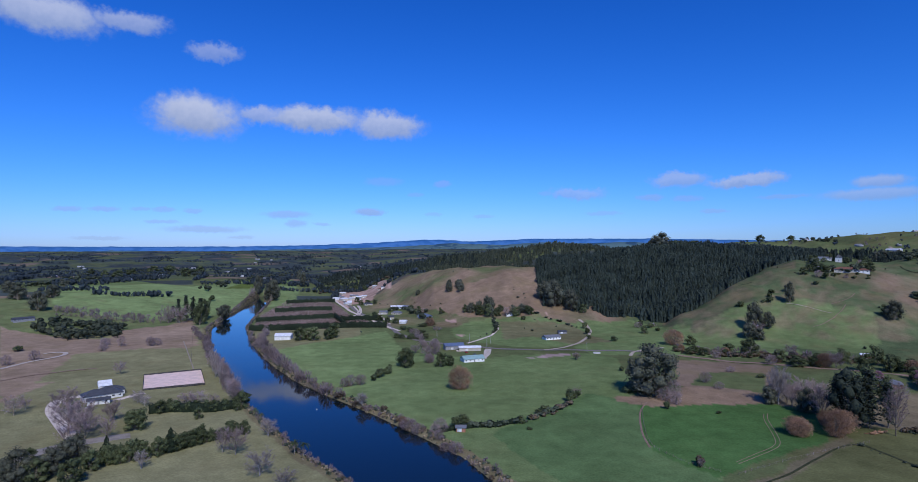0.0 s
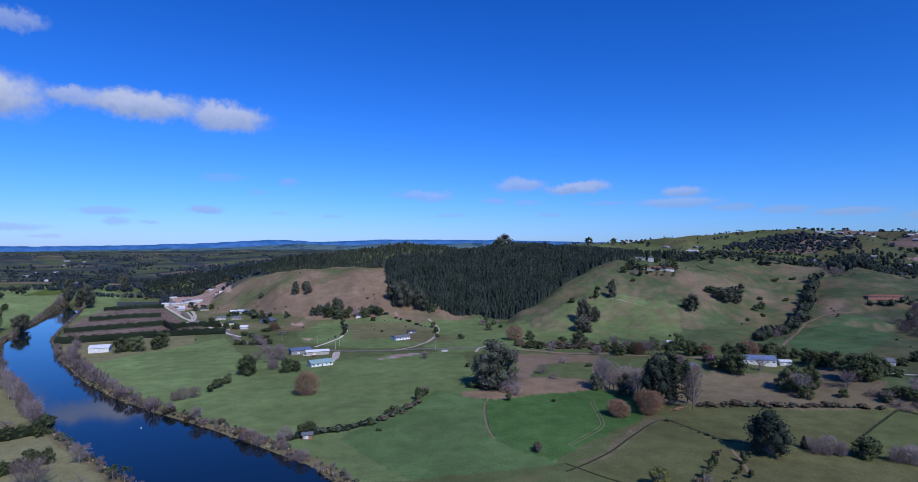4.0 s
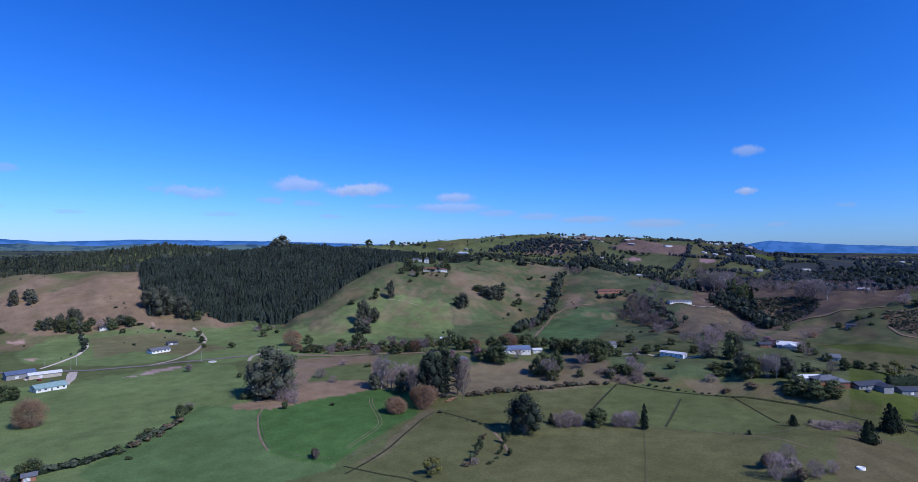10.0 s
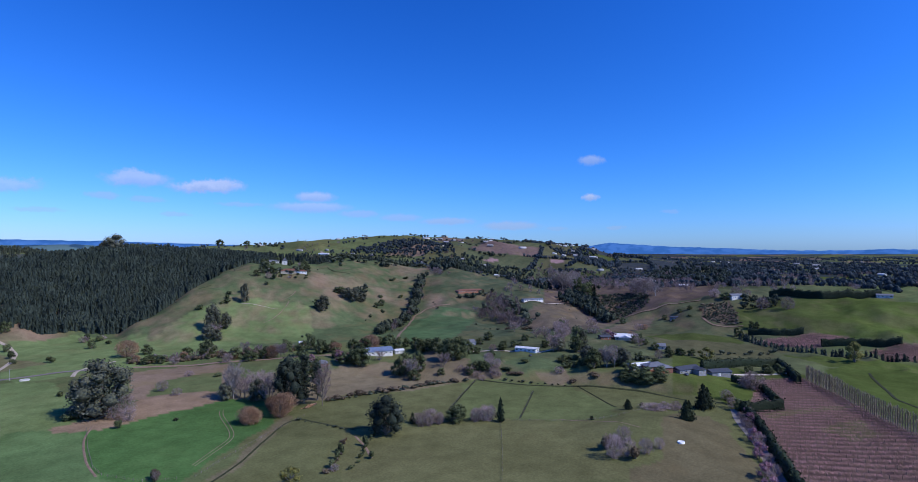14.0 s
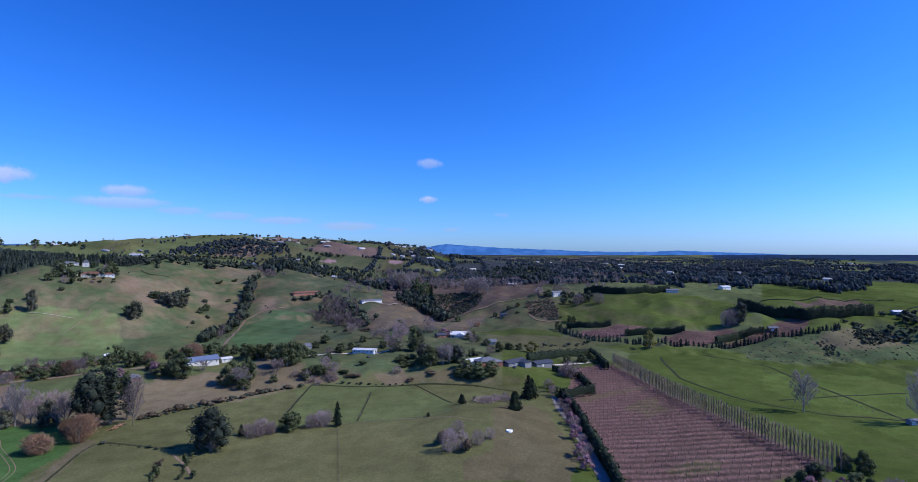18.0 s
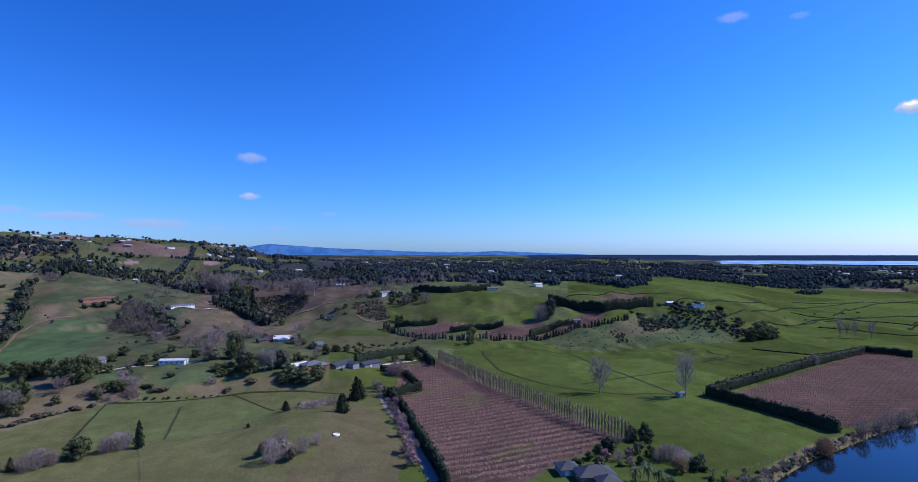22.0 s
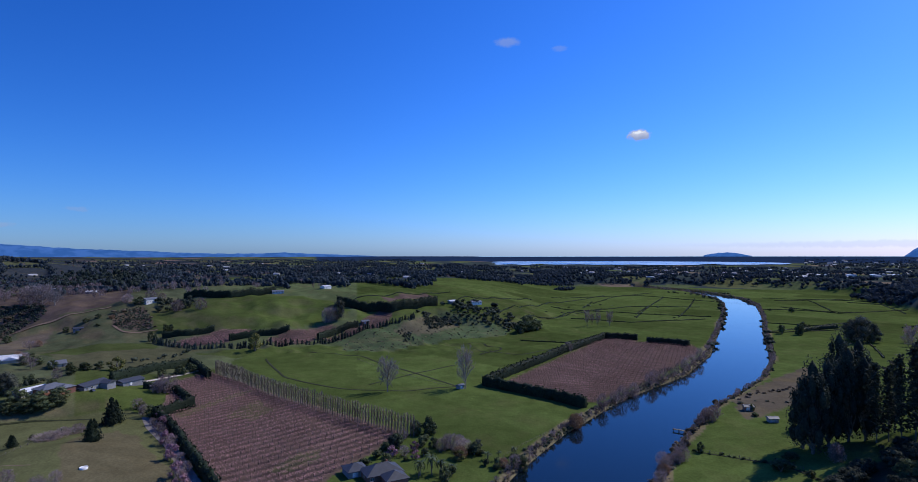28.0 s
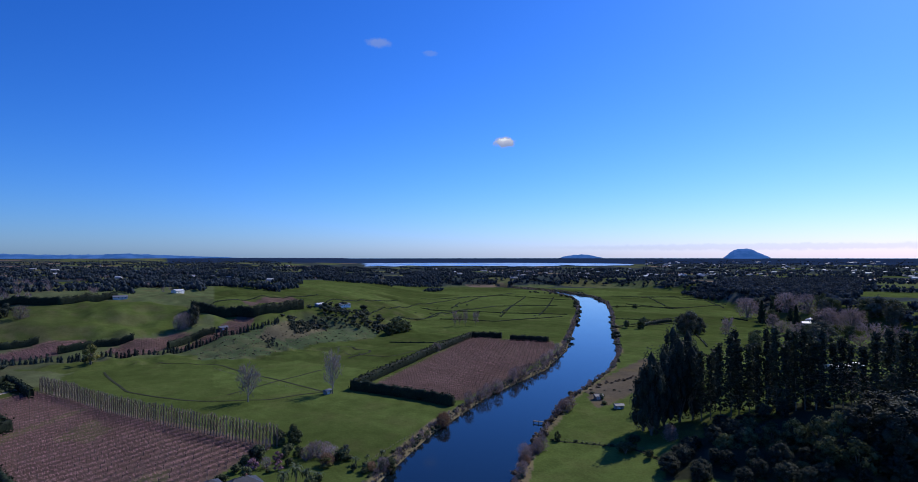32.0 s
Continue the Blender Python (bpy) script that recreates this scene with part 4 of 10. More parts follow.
def tall_pine(n=500):
    """An old plantation pine: a bare pole below, whorls of dark branches above."""
    def build(rng):
        limbs, pts = [tapered((0, 0, 0), (0.01, 0, 0.97), 0.022, 0.005, 6)], []
        for z in np.concatenate([[0.14, 0.20, 0.26, 0.31], np.linspace(0.35, 0.98, 18)]):
            for j in range(5):
                a, reach = rng.uniform(0, 6.28), (0.05 + 0.50 * (1 - z) ** 0.8) * rng.uniform(0.3, 1.0) * min(1.0, 0.35 + 1.6 * z)
                tip = np.array((math.cos(a) * reach, math.sin(a) * reach, z + rng.uniform(-0.02, 0.03)))
                limbs.append(tapered((0.005, 0, z - 0.02), tip, 0.006, 0.002, 3))
                s = rng.uniform(0.25, 1.08, (n // 46, 1))
                pts.append(np.array((0, 0, z)) * (1 - s) + tip * s + rng.normal(size=(n // 46, 3)) * (0.06, 0.06, 0.013))
        quads = [l for l in limbs if len(l[0]) == 12]
        thin = [l for l in limbs if len(l[0]) == 6]
        return [("trunk", joined(quads), BARK), ("branch_whorl", joined(thin), BARK), ("crown", clumps(rng, np.concatenate(pts), 0.036, 1.3, flat=0.3), PINE_LEAF)]
    return build


def leafless(twig, bark, limbs=16, spread=0.46, fine=6, low=0.12, thick=0.006):
    """Winter tree: a trunk, limbs that fill a rounded crown, boughs and a haze of fine twigs."""
    def build(rng):
        wood, ends = [tapered((0, 0, 0), (0.01, 0, 0.72), 0.026, 0.008)], []
        for i in range(limbs):
            a, z0 = i * 2.4 + rng.uniform(-0.3, 0.3), low + 0.5 * (i / limbs) ** 1.2
            lift_a = radians(rng.uniform(22, 62))
            d = np.array((math.cos(a) * math.cos(lift_a), math.sin(a) * math.cos(lift_a), math.sin(lift_a)))
            s = np.array((0, 0, z0))
            # length to the shell of the crown
            reach = 0.1
            while reach < 0.9 and ((s + d * reach)[0] ** 2 + (s + d * reach)[1] ** 2) / spread ** 2 + ((s + d * reach)[2] - 0.56) ** 2 / 0.44 ** 2 < 1:
                reach += 0.02
            tip = s + d * reach * rng.uniform(0.72, 0.95)
            wood.append(tapered(s, tip, 0.0075, 0.0025))
            for j in range(fine):
                f = rng.uniform(0.25, 1.0)
                b = s * (1 - f) + tip * f
                dd = d + rng.normal(size=3) * 0.5
                dd[2] += 0.25
                ends.append((b, b + dd / np.linalg.norm(dd) * rng.uniform(0.08, 0.19)))
        tw = []
        for s, e in ends:
            tw.append((s, e, thick))
            for k in range(5):
                f = rng.uniform(0.2, 1.0)
                b = s * (1 - f) + e * f
                dd = (e - s) / np.linalg.norm(e - s) + rng.normal(size=3) * 0.6
                tw.append((b, b + dd / np.linalg.norm(dd) * rng.uniform(0.05, 0.12), thick * 0.7))
        v, f = [], []
        for s, e, t in tw:
            side = np.cross(e - s, rng.normal(size=3))
            side *= t / max(np.linalg.norm(side), 1e-9)
            f.append(np.arange(4) + len(v))
            v += [s - side, s + side, e + side * 0.4, e - side * 0.4]
        v = np.array(v)
        v[:, 2] = np.clip(v[:, 2], 0, 1.02)
        return [("trunk", joined(wood), bark), ("twig_crown", (v, np.array(f)), twig)]
    return build


def slim_poplar(rng):
    """A whip-straight winter poplar: one pole with short steep side shoots."""
    wood, v, f = [tapered((0, 0, 0), (0, 0, 0.98), 0.13, 0.05, 5)], [], []
    for i in range(64):
        a, z0 = i * 2.4, rng.uniform(0.14, 0.84)
        s, e = np.array((0, 0, z0)), np.array((math.cos(a) * 0.32, math.sin(a) * 0.32, z0 + rng.uniform(0.10, 0.2)))
        side = np.array((-math.sin(a), math.cos(a), 0)) * 0.045
        f.append(np.arange(4) + len(v))
        v += [s - side, s + side, e + side * 0.5, e - side * 0.5]
    return [("trunk", joined(wood), POPLAR_BARK), ("twig_crown", (np.array(v), np.array(f)), POPLAR_BARK)]


def bush(leaf, n=190, size=0.085):
    def build(rng):
        pts, outs, cores = [], [], []
        for i in range(5):
            c = np.array((rng.uniform(-0.26, 0.26), rng.uniform(-0.26, 0.26), rng.uniform(0.3, 0.62)))
            d = ball(rng, n // 5, 0.6)
            pts.append(c + d * (0.26, 0.26, 0.34))
            outs.append(d + (0, 0, 0.1))
            cores.append(lump(rng, c, (0.17, 0.17, 0.22)))
        p = np.concatenate(pts)
        p[:, 2] = np.clip(p[:, 2], 0.02, 1)
        stems = [tapered((0, 0, 0), (rng.uniform(-0.2, 0.2), rng.uniform(-0.2, 0.2), 0.5), 0.03, 0.015, 5) for _ in range(3)]
        return [("stem", joined(stems), BARK), ("crown", joined([*cores, clumps(rng, p, size, out=np.concatenate(outs))]), leaf)]
    return build


def twig_dome(twig, n, thick=0.0085):
    """A winter willow or thicket: a wide dome of fine upright twigs down to the grass."""
    def build(rng):
        limbs, v = [], []
        lobes = [np.array((rng.uniform(-0.08, 0.08), rng.uniform(-0.08, 0.08), rng.uniform(0.40, 0.50))) for _ in range(5)]
        for i in range(9):
            a, lean = i * 2.4, rng.uniform(0.1, 0.9)
            limbs.append(tapered((0, 0, 0), (math.cos(a) * 0.33 * lean, math.sin(a) * 0.33 * lean, 0.85 - 0.35 * lean), 0.018, 0.004, 4)[0][4:])
        for i in range(n):
            d = rng.normal(size=3)
            d /= np.linalg.norm(d)
            e = lobes[rng.randint(5)] + d * (0.40, 0.40, 0.50) * rng.uniform(0.45, 1.0) ** 0.5
            s = e - (d * 0.8 + rng.normal(size=3) * 0.5 + (0, 0, 0.3)) * rng.uniform(0.04, 0.09)
            s[2], e[2] = max(s[2], 0.0), max(e[2], 0.02)
            side = np.cross(e - s, rng.normal(size=3))
            side *= thick / max(np.linalg.norm(side), 1e-9)
            v += [s - side, s + side, e + side * 0.5, e - side * 0.5]
        # all stems spring from one stool
        stool = tapered((0, 0, 0), (0, 0, 0.1), 0.02, 0.02, 4)[0][:4]
        k = np.arange(4)
        stems = (np.concatenate([stool] + limbs), np.concatenate([np.stack([k, (k + 1) % 4, (k + 1) % 4 + 4 + 4 * i, k + 4 + 4 * i], -1) for i in range(9)]))
        return [("trunk", stems, BARK), ("twig_crown", (np.array(v), np.arange(4 * n).reshape(n, 4)), twig)]
    return build


def palm(rng):
    wood, v, f = [tapered((0, 0, 0), (0.02, 0, 0.72), 0.035, 0.022, 6)], [], []
    for i in range(16):
        a, tilt = i * 2.4, rng.uniform(-0.1, 0.9)
        p = np.array((0.02, 0, 0.72))
        side = np.array((-math.sin(a), math.cos(a), 0))
        for s in range(5):
            step = np.array((math.cos(a) * math.cos(tilt), math.sin(a) * math.cos(tilt), math.sin(tilt))) * 0.12
            w0, w1 = 0.05 * (1 - abs(s - 1.5) / 4), 0.05 * (1 - abs(s - 0.5) / 4)
            f.append(np.arange(4) + len(v))
            v += [p - side * w0, p + side * w0, p + step + side * w1, p + step - side * w1]
            p, tilt = p + step, tilt - 0.42
    return [("trunk", joined(wood), BARK), ("frond_crown", (np.array(v), np.array(f)), PALM_LEAF)]


tree_kind("gum", 4, broadleaf(GUM_LEAF, BARK, 2600, 17, 0.0175, 0.03, 0.65), "gum_tree", "tall grey-green gum tree with a ragged crown")
tree_kind("oak", 4, broadleaf(GREEN_LEAF, BARK, 1150, 12, 0.024, 0.04), "evergreen_tree", "rounded dark green evergreen tree on grass")
tree_kind("cone", 3, conifer(HEDGE_LEAF, 620, 0.038), "conifer", "narrow dark green conical conifer")
tree_kind("pine", 4, tall_pine(), "pine_tree", "tall old pine with bare trunk and dark whorls")
tree_kind("macro", 3, broadleaf(PINE_LEAF, BARK, 2600, 19, 0.020, 0.04, 0.45), "cypress_tree", "broad dark old cypress with foliage to the ground")
tree_kind("bare", 4, leafless(BARE_TWIG, BARK, 24, fine=11, thick=0.0046), "bare_tree", "leafless winter tree with purplish-brown twigs")
tree_kind("pale", 3, leafless(PALE_TWIG, PALE_BARK, 26, fine=11, thick=0.0055), "bare_tree", "leafless winter tree with pale grey branches")
tree_kind("rust", 3, twig_dome(RUST_TWIG, 3000, 0.0058), "willow_tree", "rounded rust-brown winter willow")
tree_kind("shrub", 4, bush(GREEN_LEAF, 300, 0.052), "shrub", "low dense dark green shrub", "shrub")
tree_kind("brush", 3, bush(BRUSH_TWIG, 300, 0.048), "shrub", "low brown winter shrub", "shrub")
tree_kind("mauve", 3, twig_dome(BARE_TWIG, 950, 0.0075), "willow_thicket", "leafless mauve-grey willow thicket", "thicket")
tree_kind("pink", 2, broadleaf(PINK_BLOOM, BARK, 420, 7, 0.03, 0.15), "blossom_tree", "small ornamental tree in pink blossom")
tree_kind("lime", 2, broadleaf(LIME_LEAF, BARK, 420, 7, 0.028, 0.15), "willow_tree", "pale yellow-green weeping tree")
tree_kind("palm", 2, palm, "palm_tree", "small palm with drooping green fronds", "palm")
tree_kind("poplar", 3, slim_poplar, "poplar_tree", "slender leafless poplar in a planted row")


# ---------------------------------------------------------------- roads, drains, hedges, orchards
SEAL = material("seal", grained((0.185, 0.160, 0.140), (0.235, 0.205, 0.182), 0.3, 4.0), 0.9, 0.2)
GRAVEL_M = material("gravel", grained((0.27, 0.22, 0.165), (0.34, 0.29, 0.23), 0.4, 5.0), 0.95, 0.1)
PALE_M = material("pale_gravel", grained((0.46, 0.385, 0.32), (0.56, 0.48, 0.41), 0.4, 5.0), 0.95, 0.1)
EARTH_M = material("brown_earth", grained((0.185, 0.125, 0.090), (0.25, 0.18, 0.130), 0.4, 5.0), 0.95, 0.1)
DITCH = material("ditch_growth", grained((0.026, 0.032, 0.014), (0.050, 0.052, 0.024), 0.5, 3.0), 0.95, 0.1)


def road(name, label, width, mat, points, rise):
    c = along(points, 4.0)
    for _ in range(3):
        c[1:-1] = (c[:-2] + 2 * c[1:-1] + c[2:]) / 4
    k = normals2d(c)
    w = np.linspace(-0.5, 0.5, 5) * width
    xs, ys = c[:, 0:1] + k[:, 0:1] * w, c[:, 1:2] + k[:, 1:2] * w
    zs = ground_z(c[:, 0], c[:, 1])[:, None] * 0.6 + ground_z(xs, ys) * 0.4 + rise * min(1.0, width / 3) + 0.10 - 0.10 * np.abs(w / width * 2) ** 2
    zs = np.maximum(zs, ground_z(xs, ys) + 0.03) + 0.0006 * np.maximum(np.hypot(xs, ys) - 330, 0)
    return sheet(name, xs, ys, zs, mat, label, "road" if name == "road" else "track")


def hedge(label, width, tall, points):
    """A shelter belt trimmed to a wall: a lumpy body with sprays of leaf all over it."""
    rng = np.random.RandomState(int(abs(points[0][0]) * 3 + tall * 7))
    c = along(points, 1.6)
    k = normals2d(c)
    prof = np.array([(-0.5, 0), (-0.56, 0.3), (-0.5, 0.72), (-0.36, 0.95), (0, 1.0), (0.36, 0.95), (0.5, 0.72), (0.56, 0.3), (0.5, 0)])
    n, m = len(c), len(prof)
    top = tall * (1 + 0.07 * np.sin(np.arange(n) * 0.9) + rng.uniform(-0.08, 0.08, n))
    off = prof[None, :, 0] * width * rng.uniform(0.85, 1.12, (n, m))
    xs, ys = c[:, 0:1] + k[:, 0:1] * off, c[:, 1:2] + k[:, 1:2] * off
    zs = ground_z(c[:, 0], c[:, 1])[:, None] - 0.2 + prof[None, :, 1] * top[:, None] * rng.uniform(0.95, 1.05, (n, m))
    co = np.stack([xs, ys, zs], -1)
    i = np.arange(n * m).reshape(n, m)
    q = np.stack([i[:-1, :-1], i[:-1, 1:], i[1:, 1:], i[1:, :-1]], -1).reshape(-1, 4)
    ends = np.array([[i[e, j], i[e, j + 1], i[e, m - 2 - j], i[e, m - 1 - j]] for e in (0, n - 1) for j in range(4)])
    count = int(n * (tall * 2 + width) * 1.1)
    a, b = rng.randint(0, n, count), rng.randint(0, m, count)
    spray = co[a, b] + rng.normal(size=(count, 3)) * (0.5, 0.5, 0.35 + tall * 0.03)
    spray[:, 2] = np.maximum(spray[:, 2], zs[a, 0])
    v, f = joined([(co.reshape(-1, 3), np.concatenate([q, ends])), clumps(rng, spray, 0.42)])
    return tagged(new("hedge", mesh_of("hedge", v, f, HEDGE_LEAF)), label, "hedge")


VINE = material("bare_vines", leafy((0.208, 0.110, 0.105), (0.268, 0.148, 0.141), 0.25), 0.9, 0.1)
DULL_VINE = material("dull_vines", leafy((0.200, 0.150, 0.125), (0.290, 0.225, 0.195), 0.3), 0.9, 0.1)
POST = material("timber_post", grained((0.16, 0.13, 0.10), (0.24, 0.21, 0.18), 2.0, 8.0), 0.9, 0.1)


def orchard(label, poly, line, gap):
    """Vines trained on wires: rows of posts under a low roof of bare canes."""
    rng = np.random.RandomState(len(poly) * 31 + int(abs(poly[0][0])))
    d = np.array(line[-1], float) - line[0]
    d /= np.linalg.norm(d)
    nrm = np.array((-d[1], d[0]))
    p = np.array(poly, float)
    u, w = p @ d, p @ nrm
    canes, posts = [], []
    for row in np.arange(w.min() + 1.5, w.max(), gap):
        s = np.arange(u.min(), u.max(), 0.30)
        s = s + rng.uniform(-0.2, 0.2, len(s))
        side = rng.choice([-1.0, 1.0], len(s))
        a, b = row + rng.uniform(-0.05, 0.05, len(s)) * gap, row + side * gap * rng.uniform(0.26, 0.42, len(s))
        skew = s + rng.uniform(-0.8, 0.8, len(s))
        ax, ay, bx, by = s * d[0] + a * nrm[0], s * d[1] + a * nrm[1], skew * d[0] + b * nrm[0], skew * d[1] + b * nrm[1]
        ok = inside(ax, ay, poly) & inside(bx, by, poly)
        if ok.any():
            canes.append(np.stack([ax, ay, bx, by], -1)[ok])
        s = np.arange(u.min(), u.max(), 5.0)
        x, y = s * d[0] + row * nrm[0], s * d[1] + row * nrm[1]
        ok = inside(x, y, poly)
        posts += list(zip(x[ok], y[ok]))
    c = np.concatenate(canes)
    za, zb = ground_z(c[:, 0], c[:, 1]) + 1.85 + rng.uniform(-0.1, 0.1, len(c)), ground_z(c[:, 2], c[:, 3]) + 1.6 + rng.uniform(-0.25, 0.1, len(c))
    wide = d * 0.11
    q = np.stack([np.stack([c[:, 0] - wide[0], c[:, 1] - wide[1], za], -1), np.stack([c[:, 0] + wide[0], c[:, 1] + wide[1], za], -1),
                  np.stack([c[:, 2] + wide[0], c[:, 3] + wide[1], zb], -1), np.stack([c[:, 2] - wide[0], c[:, 3] - wide[1], zb + 0.08], -1)], 1)
    root = new("orchard")
    tagged(root, label, "orchard", kind="stuff")
    part("vines", mesh_of("vines", q.reshape(-1, 3), np.arange(4 * len(q)).reshape(-1, 4), DULL_VINE if "dull" in label else VINE), root)
    pz = ground_z([q[0] for q in posts], [q[1] for q in posts])
    part("posts", mesh_of("posts", *joined([tapered((x, y, z - 0.3), (x, y, z + 1.9), 0.12, 0.10, 4) for (x, y), z in zip(posts, pz)]), POST), root)
    return root


road("road", "winding grey sealed country road across the valley", 6.0, SEAL, [(-277, 1300), (-237, 1138), (-168, 920), (-124, 814), (-95, 749), (-72, 666), (-47, 617), (-2, 586), (44, 558), (102, 555), (160, 550), (194, 528)], 0.10)
road("railway_bed", "brown gravel track bed along the foot of the hill", 6.0, EARTH_M, [(205, 526), (243, 494), (273, 465), (301, 431), (324, 393)], 0.11)
road("driveway", "pale gravel driveway curving up to a house", 3.6, GRAVEL_M, [(83, 556), (103, 565), (127, 598), (146, 639), (159, 680), (164, 724), (160, 748)], 0.12)
road("driveway", "short pale gravel driveway to a house", 3.2, GRAVEL_M, [(158, 520), (166, 540), (183, 555), (204, 562)], 0.12)
road("driveway", "wide pale gravel drive beside the farmhouse", 7.0, PALE_M, [(-203, 296), (-226, 320), (-254, 350), (-266, 370), (-266, 381), (-257, 384)], 0.12)
road("road", "grey sealed lane by the garden hedge", 10.0, SEAL, [(-210, 265), (-207, 275), (-199, 288), (-187, 297), (-177, 303)], 0.12)
road("driveway", "pale gravel loop track on the far bank", 4.5, PALE_M, [(-390, 478), (-388, 500), (-378, 523), (-379, 543), (-389, 555), (-397, 551), (-403, 545)], 0.12)
road("driveway", "concrete yard lane behind the milking shed", 6.0, PALE_M, [(19, 509), (26, 528), (29, 560)], 0.12)
road("driveway", "dark wet farm lane beside the tall hedge", 5.0, SEAL, [(379, 85), (354, 77), (321, 61), (282, 47), (253, 36), (240, 31)], 0.12)
road("driveway", "pale concrete drive between the houses and the orchard", 4.0, PALE_M, [(449, 126), (449, 113), (471, 105), (498, 92), (523, 73)], 0.12)
road("driveway", "pale quarry haul road", 5.0, PALE_M, [(-183, 1017), (-166, 946), (-156, 881), (-161, 854)], 0.12)
for side in (-1.1, 1.1):
    road("path", "worn wheel track in the lush paddock", 0.36, EARTH_M, [(183 + side, 337), (177 + side, 327), (170 + side, 306), (161 + side * 0.8, 284 - side * 0.5), (144 + side * 0.4, 271 - side), (127, 259 - side)], 0.10)
road("path", "worn dirt stock track beside the lush paddock", 1.1, EARTH_M, [(120, 362), (110, 344), (104, 326), (97, 300), (94, 279)], 0.10)
road("path", "faint stock track across the olive paddock", 0.6, EARTH_M, [(293, 161), (297, 139), (292, 111)], 0.10)
road("path", "narrow pale track through the paddock gateway", 1.3, EARTH_M, [(201, 232), (199, 228), (194, 216), (185, 202)], 0.10)
road("driveway", "pale concrete drive beside the long house", 3.0, PALE_M, [(400, 306), (424, 287), (425, 257), (449, 247)], 0.12)
road("railway_bed", "straight brown railway cutting beside the scrub bank", 4.0, EARTH_M, [(738, 325), (757, 291), (770, 266), (781, 240), (789, 217)], 0.12)
road("driveway", "pale drive on the terrace spur", 3.0, PALE_M, [(708, 443), (727, 420), (767, 407)], 0.12)
road("path", "curving farm track round the scrub knoll", 2.5, EARTH_M, [(721, 196), (699, 181), (701, 165), (702, 147)], 0.12)
road("road", "pale gravel road down through the works yard", 5.0, PALE_M, [(-301, 1448), (-276, 1263), (-244, 1111), (-200, 985), (-177, 918), (-138, 831), (-107, 761), (-74, 690)], 0.13)
road("driveway", "pale yard track beside the works", 3.0, PALE_M, [(-189, 1005), (-167, 927), (-154, 852)], 0.13)
road("driveway", "pale concrete drive in the hamlet", 3.0, PALE_M, [(-129, 894), (-111, 820), (-92, 754)], 0.13)
road("path", "pale paved terrace beside the farmhouse", 5.0, PALE_M, [(-228, 374), (-224, 383), (-220, 392)], 0.13)
road("path", "broad white timber deck before the farmhouse", 3.0, PALE_M, [(-237, 359), (-232, 369), (-226, 381)], 0.13)

road("path", "pale worn stock track across the grass hill", 1.2, GRAVEL_M, [(382, 657), (392, 644), (405, 637), (414, 625)], 0.12)
road("path", "brown worn stock track across the grass hill", 1.0, EARTH_M, [(426, 643), (437, 643), (449, 648), (465, 660)], 0.12)
road("path", "faint earth track down the grass hill", 1.0, EARTH_M, [(377, 599), (389, 597), (406, 609), (421, 622), (437, 635)], 0.12)
road("path", "dark slump crack in the hillside turf", 1.6, DITCH, [(590, 750), (576, 716), (588, 709), (601, 703)], 0.12)
road("path", "dark slump crack in the hillside turf", 1.3, DITCH, [(363, 730), (374, 732), (383, 734)], 0.12)
road("path", "brown farm track beside the tree strip", 3.0, EARTH_M, [(406, 408), (448, 444), (506, 489), (564, 530), (595, 537), (611, 528), (641, 529)], 0.12)

road("driveway", "pale gravel driveway looping round a paddock", 3.0, PALE_M, [(8, 596), (23, 623), (38, 656), (48, 702), (50, 738), (46, 770)], 0.12)
road("driveway", "pale concrete yard between the farm sheds", 9.0, PALE_M, [(-3, 551), (7, 553), (20, 558)], 0.12)
road("driveway", "pale concrete lane beside the farm sheds", 3.0, PALE_M, [(26, 554), (24, 528), (23, 510)], 0.12)
road("path", "pale earth cutting below the road", 2.0, GRAVEL_M, [(58, 513), (66, 518), (73, 521)], 0.12)
road("path", "narrow pale farm path through the meadow", 1.0, GRAVEL_M, [(-303, 618), (-264, 547), (-222, 470)], 0.12)
road("path", "mown dry strip in the far bank paddock", 3.0, EARTH_M, [(-353, 432), (-347, 448), (-330, 463), (-307, 477)], 0.12)

hedge("tall clipped dark green shelter hedge along the orchard", 3.0, 6.0, [(379, 81), (362, 72), (331, 59), (283, 42), (256, 32), (237, 26)])
hedge("tall clipped shelter hedge with a squared end", 3.0, 7.0, [(375, 78), (385, 71), (398, 62)])
hedge("tall clipped shelter hedge behind the orchard", 3.0, 6.5, [(482, 64), (513, 74), (550, 88), (513, 110), (456, 125)])
hedge("dark shelter hedge beside the house yard", 3.0, 5.0, [(416, 68), (439, 79), (446, 92), (446, 102)])
hedge("tall dark trimmed shelter hedge along the orchard front", 4.0, 7.0, [(397, -136), (371, -154), (346, -168), (322, -178)])
hedge("tall trimmed shelter hedge along the orchard side", 4.0, 7.0, [(397, -136), (440, -183), (509, -260), (576, -343)])
hedge("trimmed shelter hedge at the far end of the orchard", 4.0, 7.0, [(576, -343), (570, -361), (556, -374)])
hedge("trimmed shelter hedge beside the orchard", 4.0, 6.0, [(542, -377), (525, -392), (502, -400)])
hedge("shelter hedge on the terrace orchard", 3.5, 7.0, [(686, 139), (690, 114), (701, 88)])
